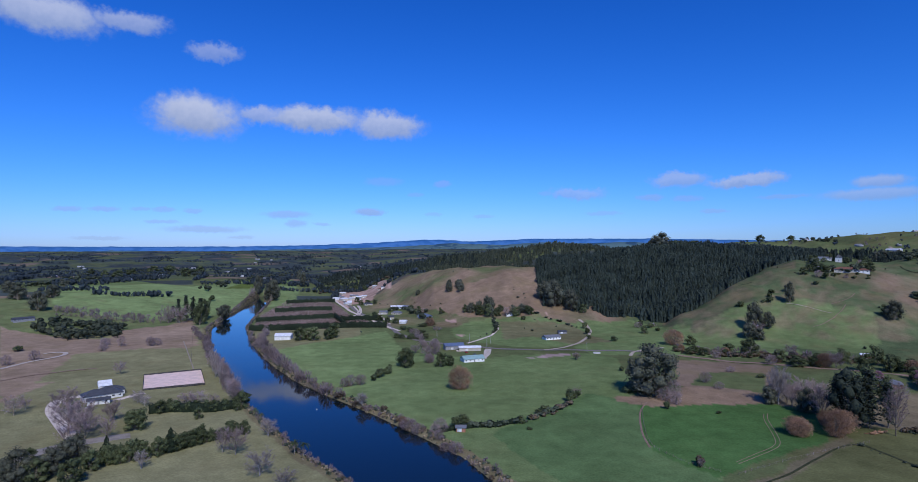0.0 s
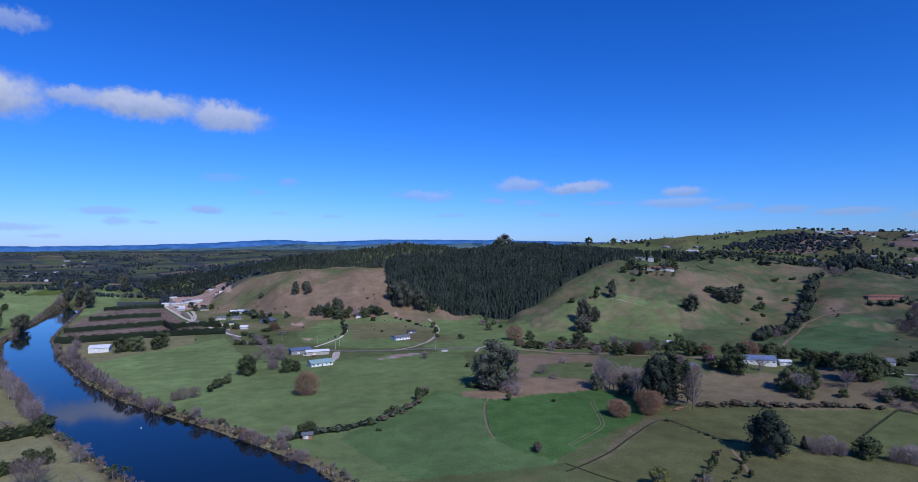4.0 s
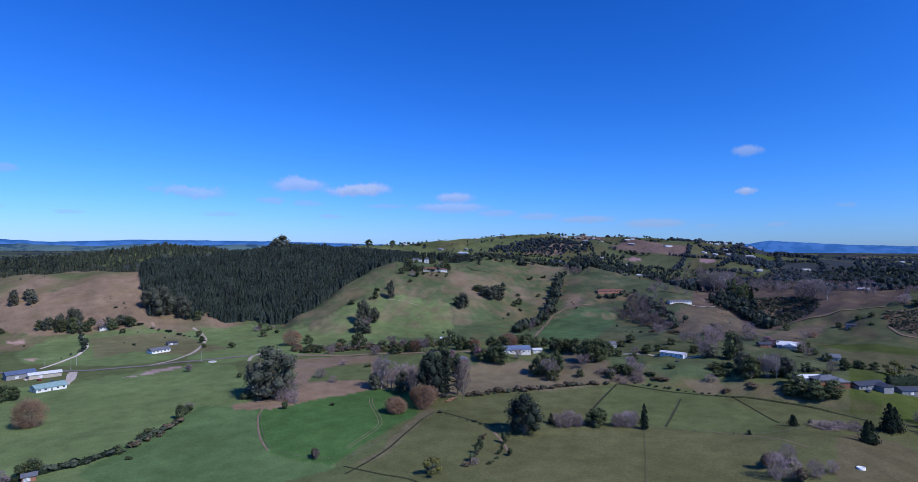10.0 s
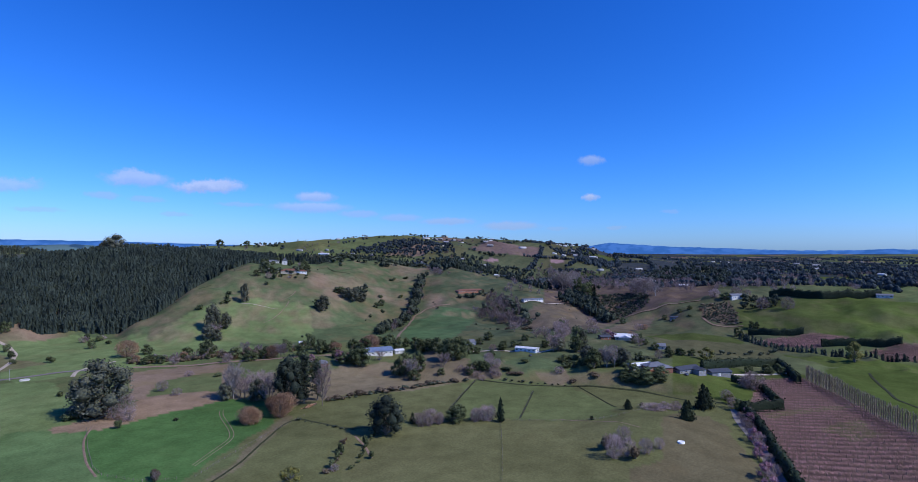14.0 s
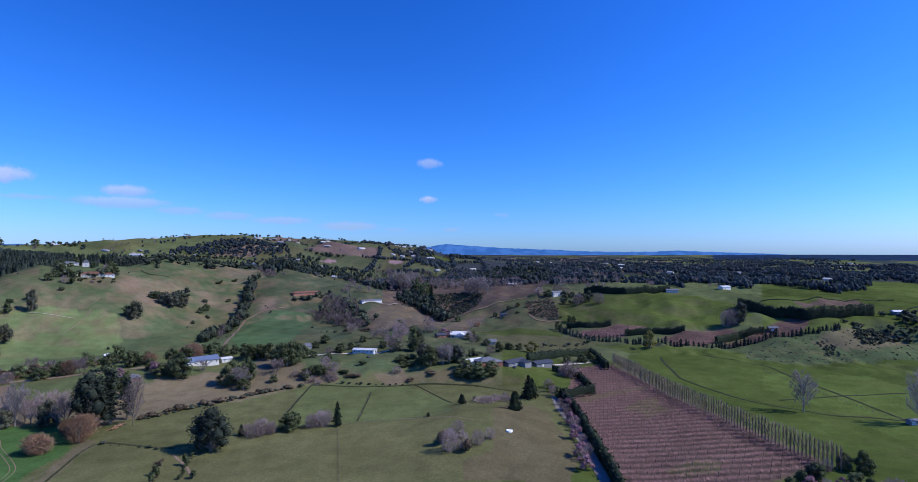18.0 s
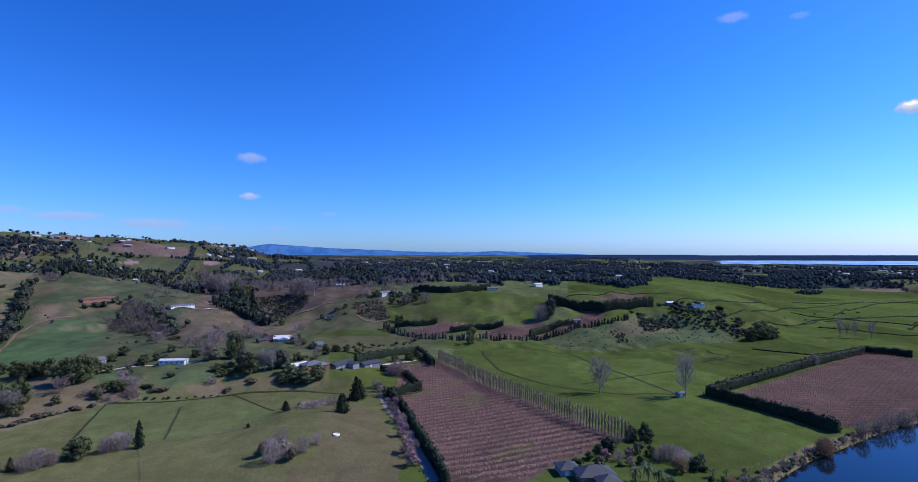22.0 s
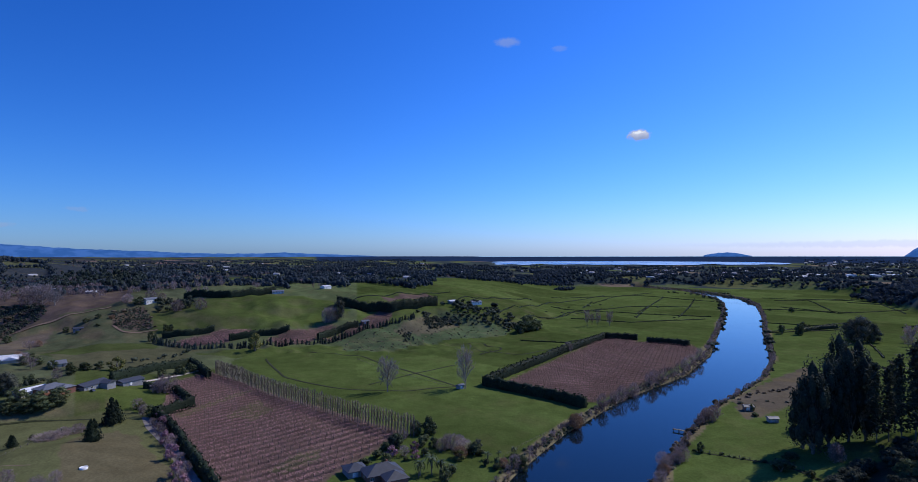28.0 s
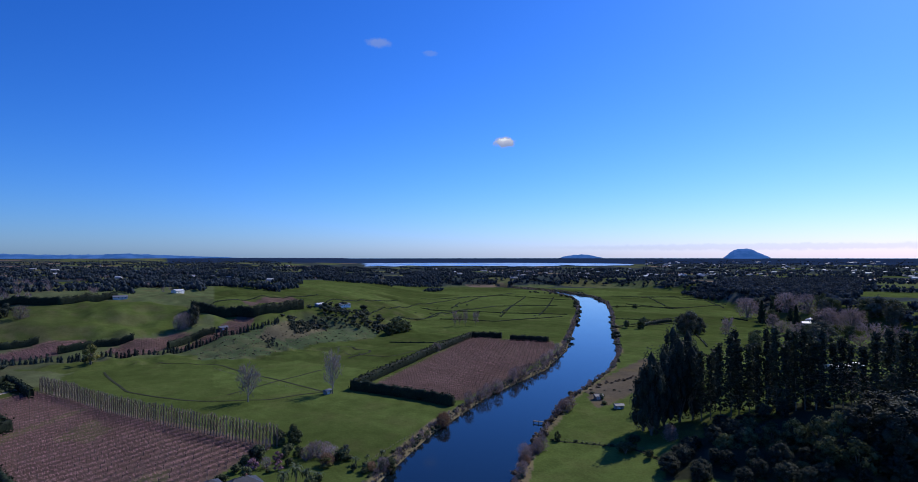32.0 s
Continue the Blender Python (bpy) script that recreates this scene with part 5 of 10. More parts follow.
hedge("shelter hedge between terrace orchard blocks", 3.5, 7.0, [(664, 68), (677, 35), (683, 5)])
hedge("shelter hedge between terrace orchard rows", 3.5, 7.5, [(649, -26), (673, -48), (686, -74)])
hedge("dense dark shelter hedge round the upper orchard", 6.0, 12.0, [(760, -55), (743, -99), (727, -121), (742, -156), (759, -190)])
hedge("long dark shelter hedge on the plateau", 5.0, 9.0, [(845, 144), (829, 84), (863, 26)])
hedge("tall dark trimmed hedge row in the kiwifruit orchard", 2.6, 7.5, [(-325, 1058), (-286, 1079), (-241, 1089)])
hedge("tall dark trimmed hedge row in the kiwifruit orchard", 2.6, 7.5, [(-297, 906), (-256, 929), (-213, 941)])
hedge("tall dark trimmed hedge row in the kiwifruit orchard", 2.6, 7.5, [(-283, 781), (-238, 801), (-183, 826)])
hedge("tall dark trimmed hedge row in the kiwifruit orchard", 2.6, 7.5, [(-261, 697), (-196, 712), (-139, 724), (-94, 726)])
hedge("tall dark trimmed hedge row in the kiwifruit orchard", 2.6, 7.5, [(-183, 826), (-163, 774), (-147, 723)])
hedge("tall dark trimmed hedge row in the kiwifruit orchard", 2.6, 7.5, [(-166, 787), (-137, 798), (-112, 799)])
hedge("rounded shrub hedge behind the riding arena", 5.0, 5.0, [(-190, 345), (-179, 349), (-166, 349), (-152, 347), (-142, 353)])
hedge("low dark hedge beside the paddocks", 2.5, 2.5, [(35, 324), (21, 315), (8, 314), (-5, 310), (-13, 304)])
hedge("clipped hedge on the far meadow", 4.0, 5.0, [(553, -605), (565, -647), (568, -683)])

orchard("bare mauve-brown kiwifruit vines on wires", [(480, 89), (508, 65), (394, -1), (309, -58), (286, -42), (255, -16), (241, -8), (241, 28), (392, 80)], [(301, 37), (339, -29)], 6.2)
orchard("bare mauve-brown kiwifruit vines on wires", [(405, -157), (580, -346), (501, -407), (466, -385), (376, -265), (333, -190)], [(412, -176), (417, -274)], 5.4)
orchard("bare brown vines in rows on the terrace", [(659, 134), (698, 86), (700, 46), (675, 59), (648, 76), (650, 114)], [(670, 118), (689, 63)], 5.0)
orchard("bare brown vines in rows on the terrace", [(666, 31), (684, 4), (703, -34), (697, -53), (664, -28), (642, -21), (624, 13)], [(663, 27), (689, -26)], 5.0)
orchard("bare brown vines in rows on the terrace", [(648, -31), (690, -76), (713, -88), (740, -109), (737, -128), (720, -122), (676, -108), (655, -75), (640, -43)], [(677, -52), (697, -112)], 5.0)
orchard("dull brown vines between trimmed hedges", [(-260, 703), (-306, 866), (-341, 1113), (-241, 1079), (-165, 859), (-100, 738), (-167, 714)], [(-263, 755), (-174, 776)], 5.0)

# ---------------------------------------------------------------- woods that nobody could count
def planted(name, label, mat, spots, heights, widths, template, category="woodland"):
    """Copies of a few low tree shapes joined into one mesh."""
    rng = np.random.RandomState(len(spots))
    spots = np.asarray(spots, float)
    vs, fs, n = [], [], 0
    z = ground_z(spots[:, 0], spots[:, 1])
    pick = rng.randint(0, len(template), len(spots))
    turn = rng.uniform(0, 6.28, len(spots))
    for k, (tv, tf) in enumerate(template):
        sel = np.nonzero(pick == k)[0]
        if not len(sel):
            continue
        c, s = np.cos(turn[sel])[:, None], np.sin(turn[sel])[:, None]
        x = (tv[None, :, 0] * c - tv[None, :, 1] * s) * widths[sel, None] + spots[sel, 0:1]
        y = (tv[None, :, 0] * s + tv[None, :, 1] * c) * widths[sel, None] + spots[sel, 1:2]
        zz = tv[None, :, 2] * heights[sel, None] + z[sel, None] - 0.3
        vs.append(np.stack([x, y, zz], -1).reshape(-1, 3))
        fs.append((tf[None] + (np.arange(len(sel)) * len(tv))[:, None, None]).reshape(-1, tf.shape[1]) + n)
        n += len(vs[-1])
    return tagged(new(name, mesh_of(name, np.concatenate(vs), np.concatenate(fs), mat)), label, category, kind="stuff")


def low_conifer(seed, n=18):
    rng = np.random.RandomState(seed)
    z = rng.uniform(0.12, 0.97, n)
    rad = 0.46 * (1 - z) ** 0.55 * rng.uniform(0.6, 1, n) + 0.02
    a = rng.uniform(0, 6.28, n)
    p = np.stack([np.cos(a) * rad, np.sin(a) * rad, z], -1)
    core = tapered((0, 0, 0), (0, 0, 0.94), 0.34, 0.02, 5)
    return joined([core, clumps(rng, p, 0.12, out=p * (1, 1, 0) + (0, 0, 0.12), loose=0.35)])


def low_broad(seed, n=30):
    rng = np.random.RandomState(seed)
    pieces, pts, outs = [tapered((0, 0, 0), (0, 0, 0.4), 0.05, 0.04, 4)], [], []
    for _ in range(3):
        c = np.array((rng.uniform(-0.25, 0.25), rng.uniform(-0.25, 0.25), rng.uniform(0.38, 0.68)))
        d = ball(rng, n // 3, 0.75)
        pts.append(c + d * 0.31)
        outs.append(d + (0, 0, 0.1))
        if n > 20:
            pieces.append(lump(rng, c, 0.25, 5))
    if n <= 20:
        pieces.append(lump(rng, (0, 0, 0.48), (0.36, 0.36, 0.40), 5, ((-0.9, 0.5), (0.1, 1.0), (0.95, 0.15))))
    p = np.concatenate(pts)
    p[:, 2] = np.clip(p[:, 2], 0.05, 1)
    return joined([*pieces, clumps(rng, p, 0.115 if n > 20 else 0.18, out=np.concatenate(outs), loose=0.4)])


def low_twigs(seed, n=64):
    """A leafless crown: fine twigs reaching out to a rounded shell from a short trunk."""
    rng = np.random.RandomState(seed)
    v = []
    for i in range(n):
        d = rng.normal(size=3) + (0, 0, 0.5)
        d /= np.linalg.norm(d)
        e = np.array((0, 0, 0.52)) + d * (0.44, 0.44, 0.48) * rng.uniform(0.5, 1.0) ** 0.6
        e[2] = max(e[2], 0.06)
        s = e * (0.6, 0.6, 0.72) - (0, 0, 0.05)
        side = np.cross(e - s, rng.normal(size=3))
        side *= 0.021 / max(np.linalg.norm(side), 1e-9)
        v += [s - side, s + side, e + side * 0.4, e - side * 0.4]
    return joined([tapered((0, 0, 0), (0, 0, 0.5), 0.035, 0.015, 4), (np.array(v), np.arange(4 * n).reshape(n, 4))])


TWIGGY = [low_twigs(k + 60) for k in range(6)]
FIRS, BROADS, FAR_BROADS = [low_conifer(k) for k in range(6)], [low_broad(k + 20) for k in range(6)], [low_broad(k + 40, 12) for k in range(6)]
PINE_WOOD = foliage("pine_wood", leafy((0.029, 0.041, 0.034), (0.054, 0.069, 0.054), 0.25), 0.75, 0.1)
BUSH_WOOD = foliage("bush_wood", leafy((0.046, 0.060, 0.040), (0.096, 0.108, 0.072)), 0.75, 0.1)
# distant trees: the blue of haze is put into the leaf colour
HAZED_WOOD = foliage("hazed_wood", leafy((0.037, 0.052, 0.063), (0.070, 0.088, 0.096), 0.25), 0.8, 0.05)
REED = foliage("reeds", leafy((0.19, 0.15, 0.095), (0.30, 0.245, 0.165)), 0.9, 0.05)
MAUVE_WOOD = foliage("mauve_wood", leafy((0.160, 0.122, 0.118), (0.250, 0.198, 0.190)), 0.85, 0.05)


def scatter(seed, n, az0, az1, r0, r1, keep, near=1.0):
    """Up to n spots in a sector that pass the test keep(x, y, az, r)."""
    rng = np.random.RandomState(seed)
    az = rng.uniform(az0, az1, n)
    r = r0 + (r1 - r0) * rng.uniform(0, 1, n) ** near
    x, y = r * np.sin(np.radians(az)), r * np.cos(np.radians(az))
    k = keep(x, y, az, r)
    return np.stack([x[k], y[k]], -1)


def plant(name, label, mat, spots, tall, wide, template, seed=1):
    rng = np.random.RandomState(seed)
    far = np.hypot(spots[:, 0], spots[:, 1])
    h = rng.uniform(*tall, len(spots)) * far / far_reach(far)
    return planted(name, label, mat, spots, h, h * rng.uniform(*wide, len(spots)), template)


def pine_edge(x, y, az, r):
    low = np.interp(az, [7.9, 8.5, 11, 14.3, 17.2, 20, 22.2, 23.8, 25.8, 27.5, 32, 40, 46], [900, 815, 803, 803, 790, 785, 770, 805, 850, 930, 1010, 1150, 1250])
    return r > low + 10 * waves(x, y, 60, 41)


pine_spots = scatter(3, 13500, 7.9, 33, 750, 1330, pine_edge)
plant("pine_forest", "dense dark pine plantation covering a whole hill", PINE_WOOD, pine_spots, (11, 17), (0.42, 0.60), FIRS)
plant("pine_forest", "far strip of dark pine plantation on the ridge", PINE_WOOD, scatter(4, 500, 32, 47, 1180, 1420, lambda x, y, az, r: r > 1180 + 3 * (az - 32)), (14, 20), (0.45, 0.6), FIRS)
plant("native_bush", "dark native bush over the hill behind", BUSH_WOOD, scatter(5, 2600, -5, 16, 1150, 1750, lambda x, y, az, r: (az > -2) | (r > 1250)), (10, 16), (0.55, 0.8), FIRS)
plant("native_bush", "dark pine belt along the far valley side", PINE_WOOD, scatter(6, 900, -14, 2, 1380, 2000, lambda x, y, az, r: waves(x, y, 500, 44) > -0.5), (14, 20), (0.5, 0.7), FIRS)
plant("gully_trees", "leafless mauve trees in the gully", MAUVE_WOOD, scatter(10, 500, 56, 84, 900, 1500, lambda x, y, az, r: waves(x, y, 150, 47) > 0.35), (9, 16), (0.7, 1.0), TWIGGY)


def grove(name, label, mat, poly, step, tall, wide, template):
    """Trees at jittered even steps all over a patch of the plan."""
    rng = np.random.RandomState(int(abs(poly[0][0]) + 3 * abs(poly[0][1])))
    p = np.array(poly, float)
    gx2, gy2 = np.meshgrid(np.arange(p[:, 0].min(), p[:, 0].max(), step), np.arange(p[:, 1].min(), p[:, 1].max(), step))
    q = np.stack([gx2.ravel(), gy2.ravel()], -1)
    q += rng.uniform(-0.75, 0.75, q.shape) * step
    q = q[inside(q[:, 0], q[:, 1], poly)]
    if len(q):
        plant(name, label, mat, q, tall, wide, template, len(q))


def wooded(share, belt_share):
    """Test for far trees: whole wooded blocks, and shelter belts along the edges of some others."""
    def keep(x, y, az, r):
        pick, wild, edge = paddocks(x, y)
        return (pick > 1 - share) | ((edge < 7) & (wild < belt_share))
    return keep


def edge_spots(seed, az0, az1, r0, r1, share, step, keep=None):
    """Spots close together along the edges of some far paddocks, thinning out with distance."""
    rng, out = np.random.RandomState(seed), []
    for along_u in (True, False):
        for k in range(-40, 41):
            line = np.arange(-4600, 4600, step)
            line = line + rng.uniform(-0.4, 0.4, len(line)) * step
            fixed = k * (105.0 if along_u else 150.0) + rng.normal(size=len(line)) * 2.5
            u, v = (line, fixed) if along_u else (fixed, line)
            x, y = 0.94 * u - 0.34 * v, 0.34 * u + 0.94 * v
            for _ in range(3):
                du, dv = u - 30 * waves(x, y, 700, 31), v - 30 * waves(x, y, 800, 32)
                x, y = 0.94 * du - 0.34 * dv, 0.34 * du + 0.94 * dv
            r, az = np.hypot(x, y), np.degrees(np.arctan2(x, y))
            az = np.where(az < -120, az + 360, az)
            # whole lengths of an edge are planted or left open
            bit = np.mod(np.sin(np.floor(line / 128.0) * 17.31 + k * 5.73 + 2.1 * along_u) * 9731.7, 1.0)
            ok = (r > r0) & (r < r1) & (az > az0) & (az < az1) & (bit < share) & (rng.uniform(0, 1, len(line)) < 1700 / r)
            if keep is not None:
                ok &= keep(x, y, az, r)
            out.append(np.stack([x[ok], y[ok]], -1))
    return np.concatenate(out)


def both(a, b):
    return lambda x, y, az, r: a(x, y, az, r) & b(x, y, az, r)


def shore(x, y, az, r):
    return (az < 103) | (az > 138) | (r < 2930)


def terrace(x, y, az, r):
    return r > np.interp(az, [104, 110, 116, 135, 141, 146, 152, 162], [1500, 1580, 1790, 1840, 1650, 1150, 930, 820])


plant("plateau_trees", "dark shelter belts between the orchards of the plateau", HAZED_WOOD, edge_spots(11, 58, 118, 1000, 3800, 0.62, 7.0, both(shore, lambda x, y, az, r: (az < 104) | (r > 1500))), (7, 14), (0.8, 1.3), FAR_BROADS)
plant("plateau_trees", "dark woods of the plateau", HAZED_WOOD, scatter(111, 26000, 58, 118, 1000, 3200, both(both(lambda x, y, az, r: waves(x, y, 340, 48) > 0.72, shore), lambda x, y, az, r: (az < 104) | (r > 1500)), 1.0), (7, 15), (0.8, 1.2), FAR_BROADS)
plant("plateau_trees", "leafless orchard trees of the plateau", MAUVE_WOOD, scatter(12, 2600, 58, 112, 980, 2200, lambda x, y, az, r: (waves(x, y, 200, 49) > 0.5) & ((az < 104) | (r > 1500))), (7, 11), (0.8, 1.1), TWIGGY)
plant("terrace_trees", "dark belts of trees behind the flood plain", HAZED_WOOD, edge_spots(13, 104, 162, 1450, 4200, 0.62, 7.0, both(terrace, shore)), (7, 14), (0.8, 1.3), FAR_BROADS)
plant("terrace_trees", "dark woods behind the flood plain", HAZED_WOOD, scatter(131, 17000, 104, 162, 1450, 3400, both(both(lambda x, y, az, r: waves(x, y, 340, 46) > 0.66, terrace), shore), 1.0), (7, 14), (0.8, 1.2), FAR_BROADS)
plant("terrace_trees", "dark trees along the edge of the terrace", HAZED_WOOD, scatter(18, 5000, 104, 162, 800, 2100, both(terrace, lambda x, y, az, r: ~terrace(x, y, az, r - 150)), 1.0), (8, 16), (0.8, 1.3), BROADS)
plant("inland_trees", "dark belts of trees across the inland plain", HAZED_WOOD, edge_spots(14, -42, 24, 1150, 4200, 0.42, 8.0, lambda x, y, az, r: (az < -3) | (r > 1900)), (8, 14), (0.8, 1.2), FAR_BROADS)
plant("inland_trees", "dark woods across the inland plain", HAZED_WOOD, scatter(141, 14000, -42, 24, 1500, 3600, lambda x, y, az, r: (waves(x, y, 380, 45) > 0.55) & ((az < -3) | (r > 1900)), 1.0), (8, 15), (0.8, 1.2), FAR_BROADS)
plant("hill_trees", "hedgerows and single trees over the skyline farms", HAZED_WOOD, scatter(19, 5200, 20, 76, 1180, 2300, wooded(0.03, 0.6), 1.0), (6, 12), (0.8, 1.2), BROADS)
plant("hill_trees", "leafless copses over the skyline farms", MAUVE_WOOD, scatter(29, 900, 24, 72, 1200, 2200, lambda x, y, az, r: waves(x, y, 170, 57) > 0.55, 1.0), (7, 12), (0.8, 1.2), TWIGGY)
plant("scrub", "scrubby bushes dotted over the hill slopes", BUSH_WOOD, scatter(15, 420, -10, 66, 640, 1130, lambda x, y, az, r: (waves(x, y, 110, 53) > 0.35) & ~((az > 7) & (az < 33) & pine_edge(x, y, az, r - 15))), (1.2, 3.5), (1.0, 1.6), BROADS)


def bank_spots(seed, step, near, far):
    """Spots along both water's edges."""
    rng, c = np.random.RandomState(seed), along(RIVER, step)
    k = normals2d(c)
    out = [c[:, :2] + k * s * (c[:, 2:3] + rng.uniform(near, far, (len(c), 1))) + rng.normal(size=(len(c), 2)) * 0.6 for s in (-1, 1)]
    p = np.concatenate(out)
    g = river_gap(p[:, 0], p[:, 1])
    return p[(g > near * 0.6) & (np.hypot(p[:, 0], p[:, 1]) > 170)]


plant("bank_scrub", "low green scrub along the river banks", BUSH_WOOD, bank_spots(16, 1.9, 1.5, 6.5), (0.7, 2.3), (1.0, 1.7), FAR_BROADS)
plant("bank_reeds", "tawny reeds and dead grass on the river edge", REED, bank_spots(17, 1.4, 0.8, 5.5), (0.7, 2.0), (0.9, 1.6), FAR_BROADS)
plant("bank_willows", "leafless mauve willow scrub along the water", MAUVE_WOOD, bank_spots(20, 4.0, 1.5, 6.0), (2.0, 4.8), (0.8, 1.3), TWIGGY)


FAR_BELT = {"macro": PINE_WOOD, "gum": BUSH_WOOD, "cone": PINE_WOOD, "pine": PINE_WOOD, "oak": BUSH_WOOD, "bare": MAUVE_WOOD, "mauve": MAUVE_WOOD, "brush": BRUSH_TWIG, "shrub": BUSH_WOOD, "rust": MAUVE_WOOD}


def belt(kind, points, step, h, w, spread):
    """A row of planting: trees of their own where the drone is near, one joined belt far off."""
    rng = np.random.RandomState(int(abs(points[0][0]) + abs(points[0][1]) * 3))
    spots = along(points, step)
    spots = spots + rng.normal(size=spots.shape) * spread * 0.5
    spots = spots[river_gap(spots[:, 0], spots[:, 1]) > 0.5]
    size = rng.uniform(*((0.93, 1.07) if kind == "poplar" else (0.45, 1.4) if kind in ("brush", "shrub", "mauve") else (0.7, 1.3)), len(spots))
    if np.hypot(*np.mean(spots, 0)) > (640 if kind in ("oak", "bare", "rust", "poplar") else 330):
        planted("tree_belt", "far belt of mixed trees and scrub", FAR_BELT[kind], spots, size * h, size * w * 1.1, TWIGGY if kind in ("bare", "mauve") else FIRS if kind in ("pine", "cone") else BROADS)
        return
    for (x, y), k in zip(spots, size):
        grow(kind, round(x, 1), round(y, 1), h * k, w * k * rng.uniform(0.85, 1.15), group="row of " + kind + " planting")


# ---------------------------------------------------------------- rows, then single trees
grove("native_bush", "dark wood on the skyline farm hills", HAZED_WOOD, [(1087, 1286), (1182, 1333), (1279, 1362), (1346, 1330), (1421, 1258), (1388, 1149), (1297, 1046), (1244, 1065), (1186, 1172), (1154, 1228)], 13.0, (9, 15), (0.8, 1.1), BROADS)
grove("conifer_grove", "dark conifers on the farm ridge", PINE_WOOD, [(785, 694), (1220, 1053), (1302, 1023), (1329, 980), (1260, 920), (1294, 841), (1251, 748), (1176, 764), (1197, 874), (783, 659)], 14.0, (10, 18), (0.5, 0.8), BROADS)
grove("native_bush", "dark wood on the end of the ridge", HAZED_WOOD, [(1633, 925), (1753, 807), (1668, 779), (1570, 859)], 12.0, (8, 13), (0.8, 1.1), BROADS)
grove("conifer_grove", "dark conifers beyond the gully", PINE_WOOD, [(1072, 391), (1597, 566), (1737, 532), (1786, 450), (1493, 326), (992, 233), (1163, 356)], 21.0, (10, 18), (0.5, 0.9), BROADS)
grove("conifer_grove", "dense dark conifers at the mouth of the gully", PINE_WOOD, [(800, 440), (856, 438), (790, 356), (731, 313), (711, 316), (761, 370), (760, 398)], 7.0, (9, 15), (0.5, 0.8), BROADS)
grove("scrub", "rough dark scrub on the bank", BUSH_WOOD, [(852, 404), (872, 324), (792, 286), (767, 302), (710, 320), (761, 370), (820, 410)], 3.4, (1.5, 3.8), (1.0, 1.5), FAR_BROADS)
grove("scrub", "rough dark scrub on the face of the knoll", BUSH_WOOD, [(751, 208), (782, 202), (794, 183), (766, 170), (705, 153), (706, 176), (721, 196)], 2.9, (1.0, 2.8), (1.0, 1.5), FAR_BROADS)
grove("gully_trees", "mixed leafless trees in the gully", MAUVE_WOOD, [(723, 523), (722, 468), (649, 406), (611, 414), (647, 468)], 8.0, (8, 13), (0.6, 0.9), TWIGGY)
grove("gully_trees", "mixed trees behind the gully", BUSH_WOOD, [(1212, 821), (1031, 567), (908, 453), (946, 342), (1208, 386), (1621, 551), (1373, 668), (1375, 812)], 28.0, (6, 12), (0.7, 1.1), BROADS)
grove("gully_trees", "leafless trees behind the gully", MAUVE_WOOD, [(1151, 712), (921, 448), (946, 342), (850, 247), (1508, 438), (1363, 663), (1341, 792)], 18.0, (7, 12), (0.6, 1.0), TWIGGY)
grove("plateau_trees", "mixed trees of the orchard plateau", BUSH_WOOD, [(804, 175), (847, 134), (777, 123), (770, 141), (782, 169)], 7.0, (5, 9), (0.7, 1.0), BROADS)
grove("scrub", "low dark bracken and scrub on the terrace face", BUSH_WOOD, [(640, -44), (575, -51), (560, -86), (602, -135), (620, -177), (628, -240), (672, -269), (695, -233), (728, -189), (690, -141), (668, -101), (655, -64)], 11.0, (0.5, 1.6), (1.2, 2.2), FAR_BROADS)
grove("scrub", "dry brown bracken on the terrace face", REED, [(640, -44), (575, -51), (560, -86), (602, -135), (620, -177), (628, -240), (672, -269), (695, -233), (728, -189), (690, -141), (668, -101), (655, -64)], 6.0, (0.4, 1.2), (1.2, 2.0), FAR_BROADS)
grove("scrub", "dense dark scrub in the hollow of the terrace", BUSH_WOOD, [(707, -158), (662, -153), (658, -167), (680, -184), (696, -189), (711, -195)], 3.5, (2.0, 4.0), (1.0, 1.5), FAR_BROADS)
grove("scrub", "dark scrub in the slip below the terrace", BUSH_WOOD, [(662, -116), (650, -118), (622, -120), (622, -130), (648, -132), (662, -126)], 3.2, (1.2, 2.6), (1.0, 1.5), FAR_BROADS)
grove("native_bush", "dark bush over the knoll on the terrace", BUSH_WOOD, [(715, -191), (735, -215), (729, -250), (708, -266), (684, -290), (648, -280), (660, -254), (679, -227), (685, -189)], 7.0, (3, 7), (0.9, 1.3), BROADS)

belt("poplar", [(505, 62), (433, 24), (373, -9), (333, -36), (298, -62)], 2.3, 12.0, 3.0, 0.1)
belt("bare", [(-209, 478), (-182, 432), (-156, 387), (-147, 372)], 7.0, 12.0, 7.0, 2.0)
belt("mauve", [(-342, 723), (-269, 595), (-231, 518)], 6.0, 6.0, 7.0, 3.0)
belt("mauve", [(-252, 663), (-211, 580), (-176, 512)], 7.0, 6.0, 8.0, 3.0)
belt("mauve", [(-180, 519), (-146, 460), (-118, 421), (-92, 391)], 4.5, 8.0, 9.0, 3.0)
belt("brush", [(-70, 365), (-48, 338), (-28, 311), (-11, 287), (4, 265), (14, 245)], 7.0, 3.0, 5.0, 3.0)
belt("bare", [(-499, 773), (-457, 777), (-394, 781)], 9.0, 11.0, 9.0, 5.0)
